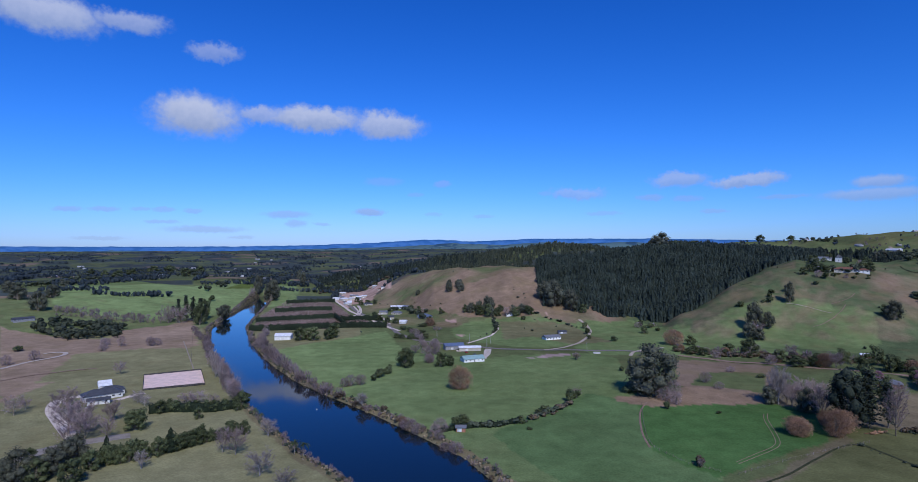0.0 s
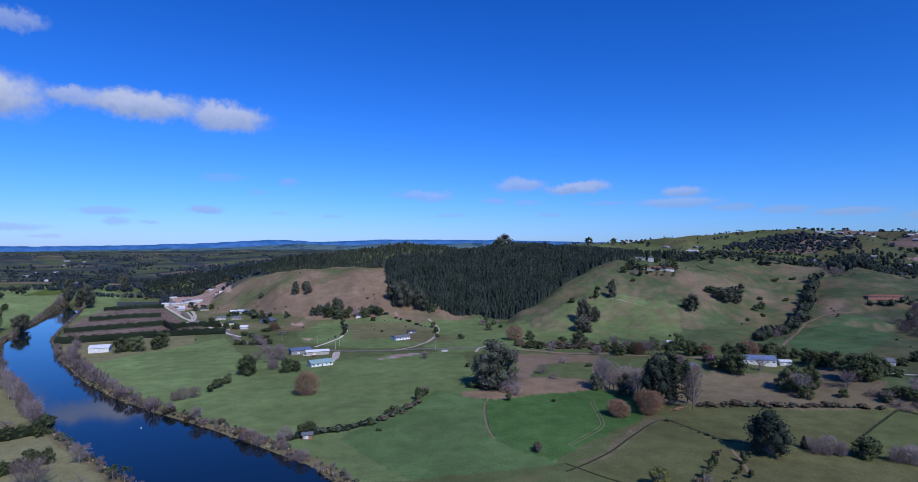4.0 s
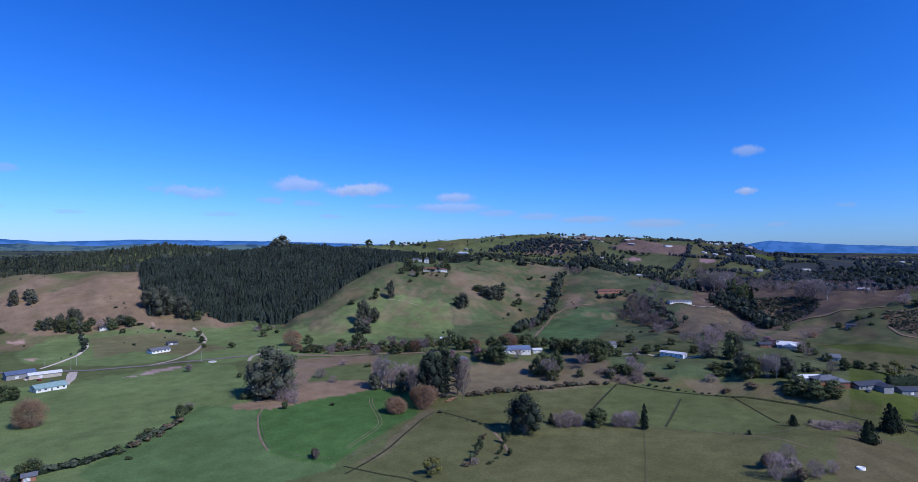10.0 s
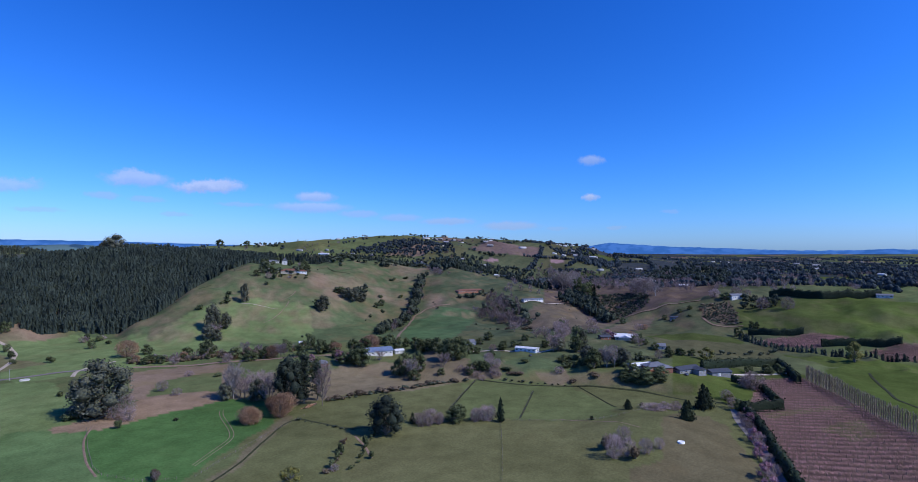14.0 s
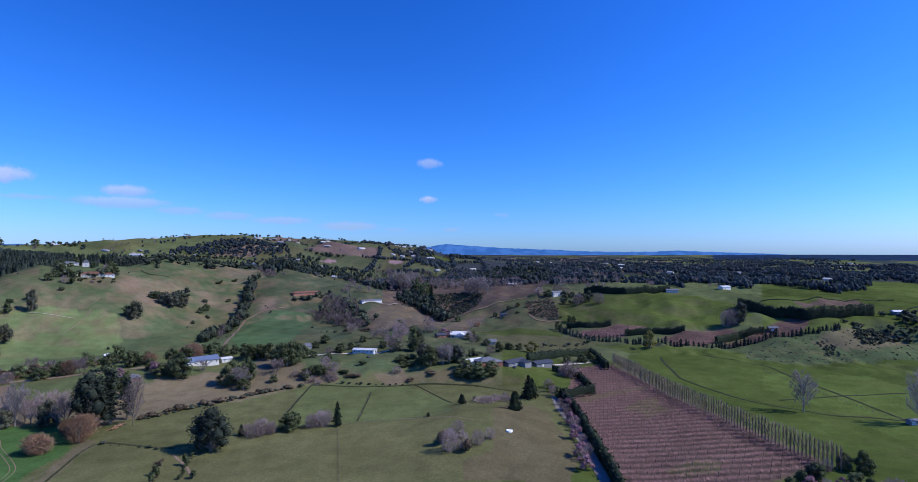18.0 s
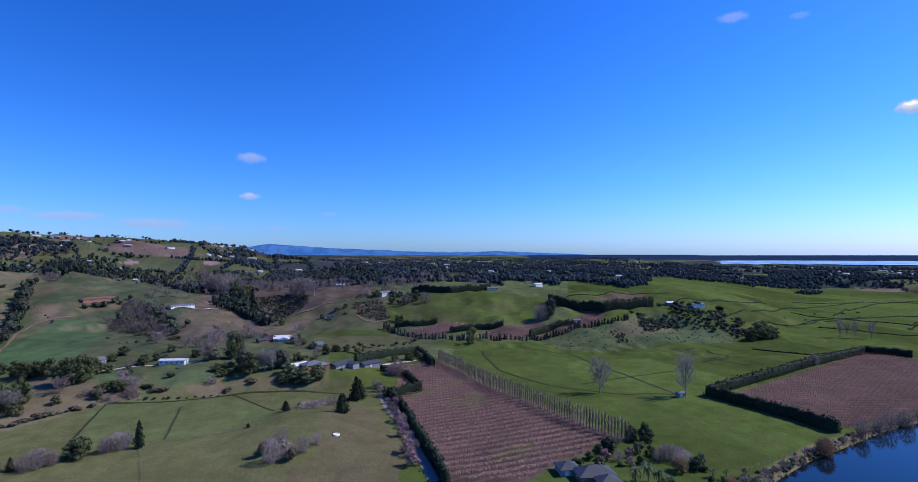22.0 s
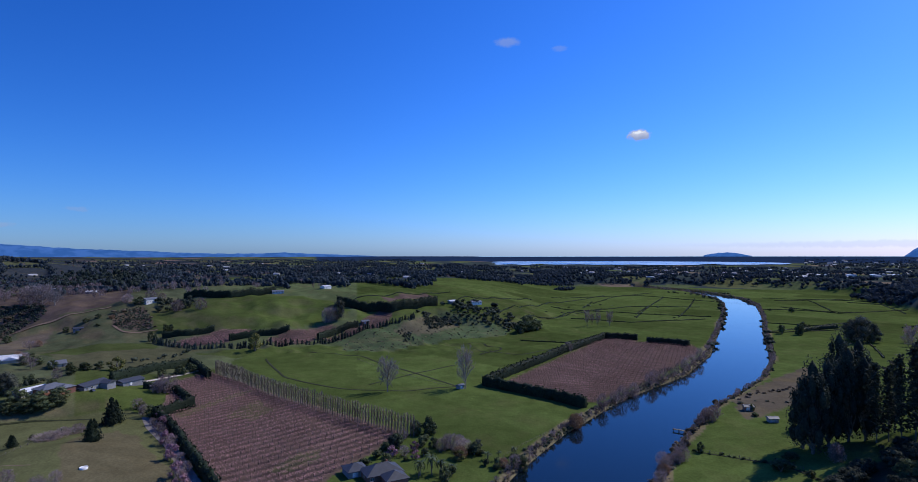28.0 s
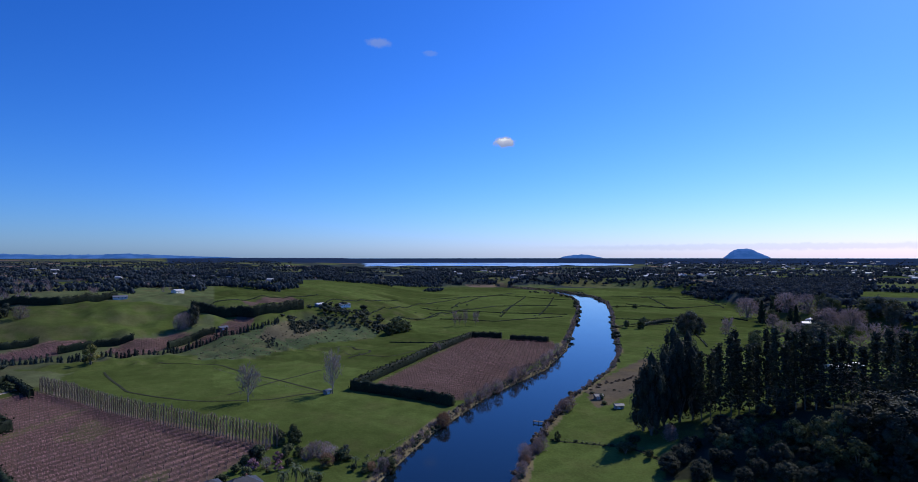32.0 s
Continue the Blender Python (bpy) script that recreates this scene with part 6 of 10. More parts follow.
belt("oak", [(-519, 688), (-437, 631), (-397, 657)], 8.0, 11.0, 10.0, 6.0)
belt("oak", [(-537, 721), (-463, 679), (-442, 726)], 11.0, 11.0, 10.0, 6.0)
belt("shrub", [(4, 313), (17, 313), (31, 318), (41, 325), (70, 362)], 4.5, 3.2, 5.0, 1.5)
belt("brush", [(37, 321), (55, 338), (69, 359)], 6.0, 3.0, 5.0, 1.0)
belt("oak", [(212, 545), (237, 528), (266, 517), (299, 487), (325, 466)], 10.0, 7.0, 8.0, 7.0)
belt("brush", [(210, 539), (235, 523), (262, 509), (294, 479), (319, 458)], 5.0, 3.5, 6.0, 5.0)
belt("brush", [(208, 543), (236, 527), (264, 513), (297, 483), (324, 462)], 2.6, 4.0, 6.0, 5.0)
belt("mauve", [(214, 548), (240, 530), (270, 512), (300, 484), (322, 468)], 5.0, 6.0, 7.0, 5.0)
belt("rust", [(223, 546), (268, 519), (316, 474)], 24.0, 6.0, 8.0, 6.0)
belt("mauve", [(220, 550), (248, 526), (278, 505), (315, 471)], 10.0, 7.0, 9.0, 4.0)
belt("brush", [(237, 303), (254, 296), (272, 291), (296, 281), (318, 277), (340, 266)], 2.4, 2.8, 5.5, 3.5)
belt("shrub", [(237, 301), (271, 290), (316, 276), (342, 264)], 3.6, 2.2, 4.0, 2.5)
belt("oak", [(394, 163), (395, 153), (397, 144), (403, 136)], 5.0, 4.5, 7.0, 4.0)
belt("oak", [(845, 442), (784, 381), (748, 342), (716, 311)], 6.0, 11.0, 10.0, 7.0)
belt("brush", [(801, 344), (821, 325), (810, 296)], 6.0, 4.0, 7.0, 14.0)
belt("brush", [(769, 198), (743, 181), (714, 159)], 5.0, 3.0, 6.0, 14.0)
belt("shrub", [(435, 173), (459, 168)], 4.0, 4.0, 4.0, 1.0)
belt("mauve", [(-553, 772), (-503, 785), (-446, 791), (-394, 810)], 5.0, 9.0, 9.0, 5.0)
belt("mauve", [(-574, 801), (-519, 810), (-461, 818), (-418, 843)], 6.0, 9.0, 9.0, 6.0)
belt("oak", [(-487, 681), (-436, 652), (-411, 661), (-435, 721)], 6.0, 9.0, 11.0, 6.0)
belt("oak", [(-523, 730), (-478, 714), (-460, 740)], 7.0, 9.0, 11.0, 6.0)
belt("oak", [(-68, 635), (-54, 625), (-38, 632)], 5.0, 6.0, 8.0, 3.0)
belt("shrub", [(45, 771), (48, 738), (47, 707), (41, 672)], 6.0, 4.0, 6.0, 2.0)
belt("shrub", [(110, 769), (130, 743), (147, 712)], 7.0, 3.0, 6.0, 4.0)
belt("brush", [(-323, 1299), (-309, 1481), (-273, 1628), (-165, 1302)], 12.0, 6.0, 9.0, 10.0)
belt("oak", [(-366, 1601), (-318, 1690), (-268, 1817)], 10.0, 10.0, 12.0, 12.0)
belt("oak", [(-116, 915), (-89, 921), (-65, 852), (-49, 802)], 7.0, 7.0, 9.0, 7.0)
belt("mauve", [(-212, 607), (-187, 562)], 7.0, 8.0, 9.0, 3.0)
belt("mauve", [(-179, 537), (-155, 487), (-128, 444), (-108, 416)], 6.0, 9.0, 10.0, 3.0)
belt("mauve", [(-107, 414), (-91, 398), (-80, 384)], 7.0, 4.0, 6.0, 3.0)
belt("mauve", [(-287, 636), (-251, 565), (-224, 513)], 6.0, 8.0, 8.0, 3.0)
belt("bare", [(-211, 484), (-184, 437), (-159, 391), (-148, 372)], 5.0, 12.0, 8.0, 2.0)
belt("mauve", [(-85, 418), (-75, 421)], 6.0, 8.0, 8.0, 3.0)
belt("shrub", [(355, 250), (362, 223), (375, 188)], 5.0, 2.0, 3.0, 1.0)
belt("shrub", [(199, 280), (204, 247)], 5.0, 1.5, 2.5, 0.5)
belt("bare", [(468, 497), (512, 510), (570, 539), (617, 574), (662, 611), (722, 655)], 9.0, 11.0, 9.0, 6.0)
belt("gum", [(452, 480), (468, 497), (512, 510), (570, 539), (617, 574), (662, 611), (722, 655)], 5.0, 14.0, 11.0, 6.0)
belt("bare", [(641, 486), (630, 443), (624, 411), (599, 373)], 4.0, 11.0, 10.0, 12.0)
belt("oak", [(668, 490), (659, 458), (643, 414)], 9.0, 10.0, 9.0, 9.0)
belt("oak", [(665, 774), (753, 743), (1130, 1004)], 14.0, 9.0, 12.0, 3.0)
belt("cone", [(668, 142), (634, 98), (632, 58), (616, 38)], 4.0, 7.0, 4.5, 1.2)
belt("cone", [(634, 31), (626, 7), (630, -24), (657, -69), (678, -121), (694, -146)], 4.0, 7.0, 4.5, 1.2)
belt("oak", [(747, -203), (722, -224), (705, -248), (690, -265), (670, -284)], 6.0, 7.0, 10.0, 14.0)
belt("oak", [(759, -222), (753, -259), (732, -276), (691, -282)], 6.0, 7.0, 10.0, 14.0)
belt("oak", [(710, -162), (715, -178), (686, -183)], 6.0, 5.0, 9.0, 8.0)
belt("shrub", [(255, -101), (270, -124), (289, -150)], 5.0, 1.6, 4.0, 2.0)
belt("mauve", [(316, -184), (341, -224), (374, -274), (434, -358)], 9.0, 7.0, 7.0, 3.0)
belt("oak", [(1208, -903), (1115, -917), (969, -847), (820, -728), (612, -540), (495, -428)], 18.0, 5.0, 9.0, 5.0)
belt("oak", [(1150, -1015), (963, -911), (776, -760), (573, -569), (449, -457)], 18.0, 5.0, 8.0, 4.0)
belt("brush", [(414, -415), (350, -324), (286, -242), (255, -202), (232, -173), (210, -149)], 7.0, 3.0, 5.0, 3.0)
belt("shrub", [(909, -454), (955, -569), (880, -636)], 26.0, 2.5, 5.0, 9.0)
belt("shrub", [(710, -257), (854, -458), (740, -548)], 40.0, 2.0, 5.0, 20.0)
belt("oak", [(-1089, 1571), (-1135, 1862), (-1160, 2297), (-866, 1913)], 22.0, 12.0, 14.0, 20.0)
belt("oak", [(-921, 1126), (-922, 1221), (-1011, 1482)], 16.0, 12.0, 14.0, 15.0)
belt("oak", [(-515, 1137), (-601, 1582), (-636, 2145), (-512, 2009)], 26.0, 11.0, 13.0, 18.0)
belt("oak", [(-340, 1333), (-311, 1617), (-248, 1650)], 20.0, 12.0, 14.0, 14.0)
belt("bare", [(-55, 658), (-41, 603), (-31, 548)], 9.0, 8.0, 7.0, 3.0)
belt("shrub", [(543, 138), (572, 121), (620, 102)], 7.0, 4.0, 5.0, 3.0)
belt("mauve", [(360, 77), (334, 67), (299, 55), (269, 46)], 7.0, 5.0, 6.0, 2.0)
belt("oak", [(173, -241), (156, -247), (143, -260), (132, -279), (123, -300)], 6.0, 5.0, 7.0, 6.0)
belt("shrub", [(168, -225), (147, -233), (130, -246), (115, -259)], 4.0, 3.0, 5.0, 10.0)
belt("shrub", [(153, -218), (136, -227), (117, -241)], 4.0, 3.0, 5.0, 10.0)
belt("oak", [(652, 787), (1119, 1225), (1166, 1152), (1165, 1044)], 8.0, 8.0, 10.0, 6.0)
belt("oak", [(1445, 1135), (1584, 1115), (1631, 997)], 18.0, 9.0, 11.0, 8.0)
belt("oak", [(1365, 1454), (1485, 1336), (1539, 1231)], 22.0, 8.0, 10.0, 6.0)
belt("pine", [(1226, 895), (1191, 806), (963, 589), (895, 512)], 6.0, 12.0, 9.0, 10.0)
belt("oak", [(-968, 1463), (-1013, 1662), (-968, 1706), (-951, 1809), (-807, 1781)], 15.0, 12.0, 14.0, 8.0)
belt("oak", [(-163, 261), (-152, 266), (-146, 273), (-138, 284), (-128, 294), (-116, 304)], 2.8, 8.5, 7.0, 1.5)
belt("cone", [(-166, 259), (-158, 263), (-149, 270), (-142, 278), (-133, 289)], 14.0, 11.0, 6.0, 1.5)
belt("oak", [(-190, 345), (-179, 349), (-166, 349), (-152, 347), (-142, 353)], 5.5, 7.0, 7.5, 2.0)
# dark trees added here partly to stand in for the pines' shadow
belt("macro", [(176, -229), (151, -239), (133, -261), (117, -294)], 7.0, 8.0, 8.0, 3.0)
belt("macro", [(166, -212), (144, -227), (124, -246), (104, -271)], 8.0, 8.0, 9.0, 4.0)
belt("macro", [(156, -202), (134, -222), (116, -239), (98, -259)], 8.0, 8.0, 9.0, 4.0)
belt("brush", [(305, -280), (313, -307), (312, -337)], 3.0, 1.4, 3.0, 5.0)
belt("shrub", [(302, -274), (293, -294), (288, -308)], 5.0, 1.2, 3.0, 4.0)
belt("macro", [(181, -246), (164, -260), (153, -294)], 7.0, 7.0, 8.0, 4.0)
belt("shrub", [(187, -249), (168, -266), (192, -369)], 4.0, 3.0, 5.0, 5.0)

grow("gum", 131, 379, 38.1, 37.3)
grow("gum", 124, 391, 25.6, 20.9)
grow("mauve", 140, 370, 14.5, 13.5)
grow("mauve", 133, 367, 10.4, 11.8)
grow("rust", 221, 579, 17.7, 26.1)
belt("oak", [(681, 790), (1078, 1189), (739, 776), (809, 793), (832, 761)], 7.0, 9.0, 11.0, 6.0)
belt("macro", [(1165, 1011), (859, 707), (1196, 935)], 9.0, 18.0, 12.0, 6.0)
belt("macro", [(1201, 929), (1247, 887), (1308, 839)], 11.0, 10.0, 11.0, 9.0)
belt("oak", [(1377, 1029), (1403, 998), (1404, 949)], 10.0, 11.0, 12.0, 12.0)
belt("bare", [(801, 714), (773, 667), (762, 640)], 6.0, 9.0, 10.0, 6.0)
belt("oak", [(675, 537), (688, 532), (695, 520), (719, 519)], 7.0, 8.0, 9.0, 6.0)
belt("oak", [(708, 482), (682, 448), (658, 416), (612, 369)], 7.0, 8.0, 9.0, 8.0)
belt("oak", [(556, 647), (565, 642), (585, 657)], 5.0, 8.0, 10.0, 8.0)
belt("oak", [(968, 1344), (1003, 1306), (613, 749)], 8.0, 10.0, 12.0, 8.0)
belt("oak", [(521, 650), (526, 634), (545, 631), (571, 645)], 5.0, 7.0, 9.0, 7.0)
belt("oak", [(970, 1562), (995, 1539), (1070, 1591)], 12.0, 10.0, 12.0, 8.0)
belt("oak", [(469, 747), (485, 763), (461, 737), (467, 727), (481, 726)], 5.0, 7.0, 8.0, 5.0)
belt("oak", [(486, 723), (496, 709), (523, 725), (566, 779)], 5.0, 7.0, 8.0, 4.0)

belt("mauve", [(-100, 402), (-80, 372), (-58, 340), (-40, 318)], 4.5, 4.5, 6.0, 2.5)
belt("mauve", [(-240, 700), (-214, 600), (-186, 545), (-160, 500)], 4.5, 6.5, 8.0, 3.0)

belt("shrub", [(150, -200), (158, -222), (168, -236)], 2.5, 2.5, 4.5, 5.0)

belt("shrub", [(235, -190), (226, -198), (217, -204), (209, -208), (200, -212), (188, -211), (175, -207)], 3.0, 1.2, 2.4, 1.0)
grove("terrace_trees", "dense dark wood over the terrace face", HAZED_WOOD, [(929, -1151), (711, -1026), (588, -965), (549, -1038), (480, -1037), (876, -1895), (950, -1672), (1142, -1745), (890, -1230)], 12.0, (9, 16), (0.8, 1.1), BROADS)

# added dark trees take the place of shadow along this edge
belt("macro", [(170, -202), (174, -213), (177, -227), (174, -237), (167, -242)], 5.0, 6.5, 8.0, 4.0)

grow("gum", 321, 612, 36.2, 21.0)
grow("gum", 337, 612, 20.1, 14.4)
grow("gum", 307, 595, 19.5, 16.6)
grow("gum", 313, 588, 14.1, 13.9)
grow("gum", 403, 688, 9.8, 8.9)
grow("shrub", 338, 674, 5.9, 8.7)
grow("shrub", 374, 674, 6.6, 10.1)
grow("shrub", 362, 666, 5.1, 8.6)
grow("gum", -16, 912, 16.0, 11.7)
grow("gum", 1, 906, 16.9, 13.6)
grow("gum", -72, 977, 10.7, 10.5)
grow("oak", -121, 1228, 10.8, 13.2)
grow("gum", -595, 794, 31.3, 27.3)
grow("gum", -700, 891, 25.4, 32.5)
grow("gum", -662, 915, 24.0, 25.5)
grow("gum", -843, 1051, 25.3, 27.1)
grow("gum", -830, 1180, 20.7, 25.4)
grow("pine", -401, 802, 31.6, 13.8)
grow("pine", -390, 802, 36.9, 15.5)
grow("pine", -377, 796, 34.9, 15.4)
grow("pine", -367, 796, 33.1, 15.4)
grow("pine", -366, 810, 23.1, 12.2)
grow("pine", -412, 809, 21.2, 12.1)
grow("gum", -410, 1136, 57.2, 26.8)
grow("gum", -372, 1110, 38.9, 31.0)
grow("gum", -353, 848, 24.1, 20.0)
grow("gum", -423, 1220, 32.1, 23.6)
grow("gum", -409, 1471, 41.9, 19.0)
grow("gum", -515, 1806, 35.6, 19.4)
grow("shrub", -139, 358, 11.7, 10.7)
grow("pale", -102, 300, 10.5, 10.9)
grow("bare", -250, 361, 12.6, 15.4)
grow("bare", -204, 303, 19.2, 21.4)
grow("bare", -203, 331, 12.3, 9.2)
grow("bare", -269, 340, 12.6, 14.6)
grow("bare", -272, 353, 7.7, 7.6)
grow("bare", -275, 456, 11.0, 11.7)
grow("shrub", -180, 315, 11.0, 11.4)
grow("shrub", -187, 320, 7.7, 7.5)
grow("shrub", -156, 335, 5.1, 4.3)
grow("shrub", -162, 260, 11.3, 7.2)
grow("bare", -116, 276, 13.2, 8.9)
grow("bare", -109, 274, 14.9, 13.5)
grow("pale", -144, 255, 8.9, 7.1)
grow("pale", -88, 248, 11.9, 14.9)
grow("pale", -73, 236, 7.2, 11.1)
grow("gum", -188, 238, 17.1, 16.2)
grow("gum", -179, 248, 13.5, 14.8)
grow("oak", -164, 238, 11.9, 12.2)
grow("oak", -181, 241, 10.5, 12.8)
grow("oak", -201, 263, 7.4, 8.4)
grow("bare", -202, 288, 11.3, 9.2)
grow("palm", -80, 273, 8.3, 7.6)
grow("palm", -75, 271, 8.3, 7.5)
grow("palm", -77, 286, 7.5, 7.3)
grow("palm", -67, 273, 7.7, 7.6)
grow("palm", -63, 270, 7.1, 6.9)
grow("pale", -44, 247, 11.8, 16.8)
grow("pale", -62, 359, 9.4, 6.9)
grow("rust", -32, 320, 6.3, 6.8)
grow("mauve", -13, 304, 6.0, 8.5)
grow("mauve", -8, 308, 4.7, 6.6)
grow("brush", -47, 347, 4.5, 6.7)
grow("brush", -81, 381, 5.0, 8.2)
grow("oak", -177, 622, 16.3, 17.3)
grow("oak", -161, 621, 16.3, 16.0)
grow("oak", -147, 630, 13.8, 13.5)
grow("oak", -170, 625, 15.0, 14.7)
grow("oak", -45, 482, 16.9, 15.5)
grow("mauve", -26, 498, 8.7, 9.6)
grow("mauve", -22, 534, 11.7, 11.5)
grow("bare", -31, 523, 11.4, 11.2)
grow("mauve", -79, 410, 9.8, 11.4)
grow("mauve", -73, 413, 9.0, 11.5)
grow("mauve", -83, 408, 7.1, 9.6)
grow("shrub", -62, 439, 7.7, 12.2)
grow("shrub", -57, 454, 7.9, 10.7)
grow("shrub", -65, 428, 5.6, 8.3)
grow("rust", 178, 296, 10.3, 15.8)
grow("rust", 203, 300, 13.7, 17.9)
grow("rust", 207, 312, 9.5, 10.0)
grow("brush", 108, 255, 3.3, 4.4)
grow("pale", 204, 361, 22.1, 13.9)
grow("bare", 208, 358, 18.0, 13.0)
grow("gum", 201, 364, 12.7, 10.9)
grow("bare", 221, 360, 17.3, 17.0)
grow("bare", 228, 357, 15.6, 15.3)
grow("shrub", 71, 362, 9.5, 5.4)
grow("shrub", 78, 376, 5.8, 5.6)
grow("bare", 105, 505, 6.6, 7.6)
grow("shrub", 38, 308, 2.3, 3.3)
grow("oak", 41, 776, 20.4, 15.0)
grow("oak", 29, 788, 15.5, 15.2)
grow("gum", 43, 780, 23.9, 13.4)
grow("oak", 53, 778, 13.6, 11.7)
grow("oak", 77, 774, 10.2, 11.6)
grow("oak", 97, 770, 11.8, 11.6)
grow("oak", 9, 803, 12.3, 12.1)
grow("bare", 65, 776, 15.3, 11.7)
grow("shrub", -443, 564, 6.2, 14.5)
grow("mauve", -389, 515, 10.1, 14.4)
grow("mauve", -397, 492, 10.8, 12.7)
grow("mauve", -377, 599, 9.2, 12.9)
grow("mauve", -359, 565, 7.4, 10.9)
grow("mauve", -321, 593, 9.1, 19.1)
grow("oak", -8, 482, 10.2, 10.0)
grow("oak", -16, 480, 13.7, 12.6)
grow("rust", -39, 740, 12.6, 15.1)
grow("mauve", -27, 505, 8.6, 11.2)
grow("mauve", -25, 580, 9.9, 11.9)
grow("oak", -63, 866, 13.0, 12.7)
grow("oak", -74, 878, 9.8, 9.6)
grow("oak", -102, 799, 7.2, 8.5)
grow("oak", -112, 790, 10.0, 11.1)
grow("oak", -87, 768, 8.4, 12.4)
grow("shrub", -69, 701, 6.5, 12.7)
grow("shrub", -60, 689, 6.4, 13.8)
grow("shrub", -45, 661, 6.2, 12.1)
grow("gum", 29, 797, 18.9, 13.9)
grow("gum", 43, 793, 22.2, 17.1)
grow("gum", 35, 790, 15.7, 12.3)
grow("oak", 21, 805, 11.1, 10.9)
grow("oak", 79, 774, 14.3, 12.4)
grow("gum", 90, 781, 12.9, 14.2)
grow("oak", 48, 778, 10.9, 10.7)
grow("shrub", 150, 659, 8.6, 8.4)
grow("shrub", 157, 703, 9.1, 9.0)
grow("shrub", 145, 627, 5.5, 6.7)
grow("gum", -17, 925, 14.3, 12.2)
grow("gum", -2, 914, 14.2, 12.2)
grow("shrub", -29, 845, 4.0, 6.3)
grow("shrub", -228, 1347, 14.3, 16.4)
grow("oak", -191, 1276, 11.4, 15.7)
grow("mauve", -11, 295, 5.6, 7.1)
grow("mauve", -31, 318, 5.3, 7.5)
grow("mauve", -57, 352, 4.4, 7.9)
grow("pale", -63, 362, 7.0, 9.4)
grow("brush", -73, 367, 5.1, 6.9)
grow("mauve", -2, 279, 6.4, 10.5)
grow("mauve", -12, 290, 5.5, 9.2)
grow("mauve", -7, 284, 5.4, 9.0)
grow("shrub", 54, 342, 5.0, 4.9)
grow("shrub", 48, 338, 3.5, 6.2)
grow("shrub", 72, 368, 10.2, 5.4)
grow("shrub", 75, 374, 6.4, 5.5)
grow("shrub", 108, 255, 4.2, 4.7)
grow("oak", -0, 317, 4.3, 6.0)
grow("oak", 4, 320, 4.4, 4.9)
grow("macro", 213, 221, 24.1, 21.6)
grow("cone", 271, 186, 14.2, 6.3)
grow("oak", 254, 207, 9.3, 12.6)
grow("cone", 238, 225, 6.4, 4.9)
grow("mauve", 245, 218, 10.0, 12.6)
grow("mauve", 240, 223, 7.1, 9.8)
grow("mauve", 267, 194, 10.0, 11.9)
grow("mauve", 263, 198, 7.9, 9.1)
grow("mauve", 247, 213, 6.4, 8.4)
grow("cone", 366, 100, 15.5, 11.6)
grow("cone", 322, 97, 11.3, 8.5)
grow("cone", 328, 133, 6.5, 5.0)
grow("cone", 344, 119, 2.9, 1.8)
grow("cone", 347, 118, 3.3, 1.8)
grow("shrub", 342, 130, 3.3, 2.9)
grow("shrub", 301, 143, 2.1, 2.7)
grow("mauve", 337, 120, 5.0, 10.6)
grow("mauve", 347, 117, 5.1, 9.4)
grow("mauve", 359, 114, 4.5, 8.8)
grow("mauve", 252, 109, 12.5, 11.1)
grow("mauve", 257, 104, 9.7, 11.1)
grow("mauve", 263, 98, 8.5, 9.5)
grow("mauve", 271, 94, 6.3, 6.8)
grow("brush", 256, 100, 6.7, 8.2)
grow("oak", 265, 109, 5.9, 4.6)
grow("brush", 259, 115, 8.8, 6.9)
grow("macro", 214, 310, 36.7, 24.3)
grow("pine", 223, 307, 31.6, 15.9)
grow("pine", 211, 313, 28.0, 15.7)
grow("pine", 234, 308, 24.9, 13.8)
grow("bare", 228, 295, 25.6, 11.8)
grow("bare", 207, 322, 20.9, 14.2)
grow("gum", 208, 338, 16.6, 13.8)
grow("pale", 202, 357, 26.3, 15.0)
grow("rust", 179, 300, 10.9, 15.0)
grow("rust", 196, 294, 15.7, 14.6)
grow("rust", 202, 312, 10.2, 10.8)
grow("bare", 207, 351, 15.3, 12.5)
grow("gum", 197, 358, 12.6, 10.7)
grow("lime", 142, 205, 9.0, 11.9)
grow("shrub", 174, 214, 5.9, 4.1)
grow("shrub", 165, 207, 4.6, 4.5)
grow("shrub", 181, 219, 5.5, 4.2)
grow("shrub", 194, 216, 6.3, 4.3)
grow("shrub", 185, 202, 4.2, 4.1)
grow("brush", 110, 257, 5.0, 4.9)
grow("mauve", 164, 203, 3.9, 5.5)
grow("oak", 323, 313, 19.6, 17.3)
grow("oak", 332, 308, 18.8, 12.6)
grow("pale", 321, 304, 16.4, 15.1)
grow("oak", 320, 319, 13.8, 12.5)
grow("oak", 363, 297, 18.4, 20.1)
grow("oak", 362, 307, 15.6, 13.2)
grow("oak", 370, 293, 15.5, 12.1)
grow("bare", 348, 294, 12.9, 12.7)
grow("oak", 308, 370, 10.4, 13.2)
grow("pink", 308, 374, 9.4, 11.3)
grow("pink", 313, 371, 7.4, 9.3)
grow("rust", 364, 403, 10.6, 19.7)
grow("oak", 337, 392, 14.6, 14.3)
grow("oak", 334, 380, 9.9, 11.8)
grow("oak", 314, 389, 9.7, 10.6)
grow("oak", 327, 425, 12.7, 12.4)
grow("oak", 334, 450, 16.8, 13.0)
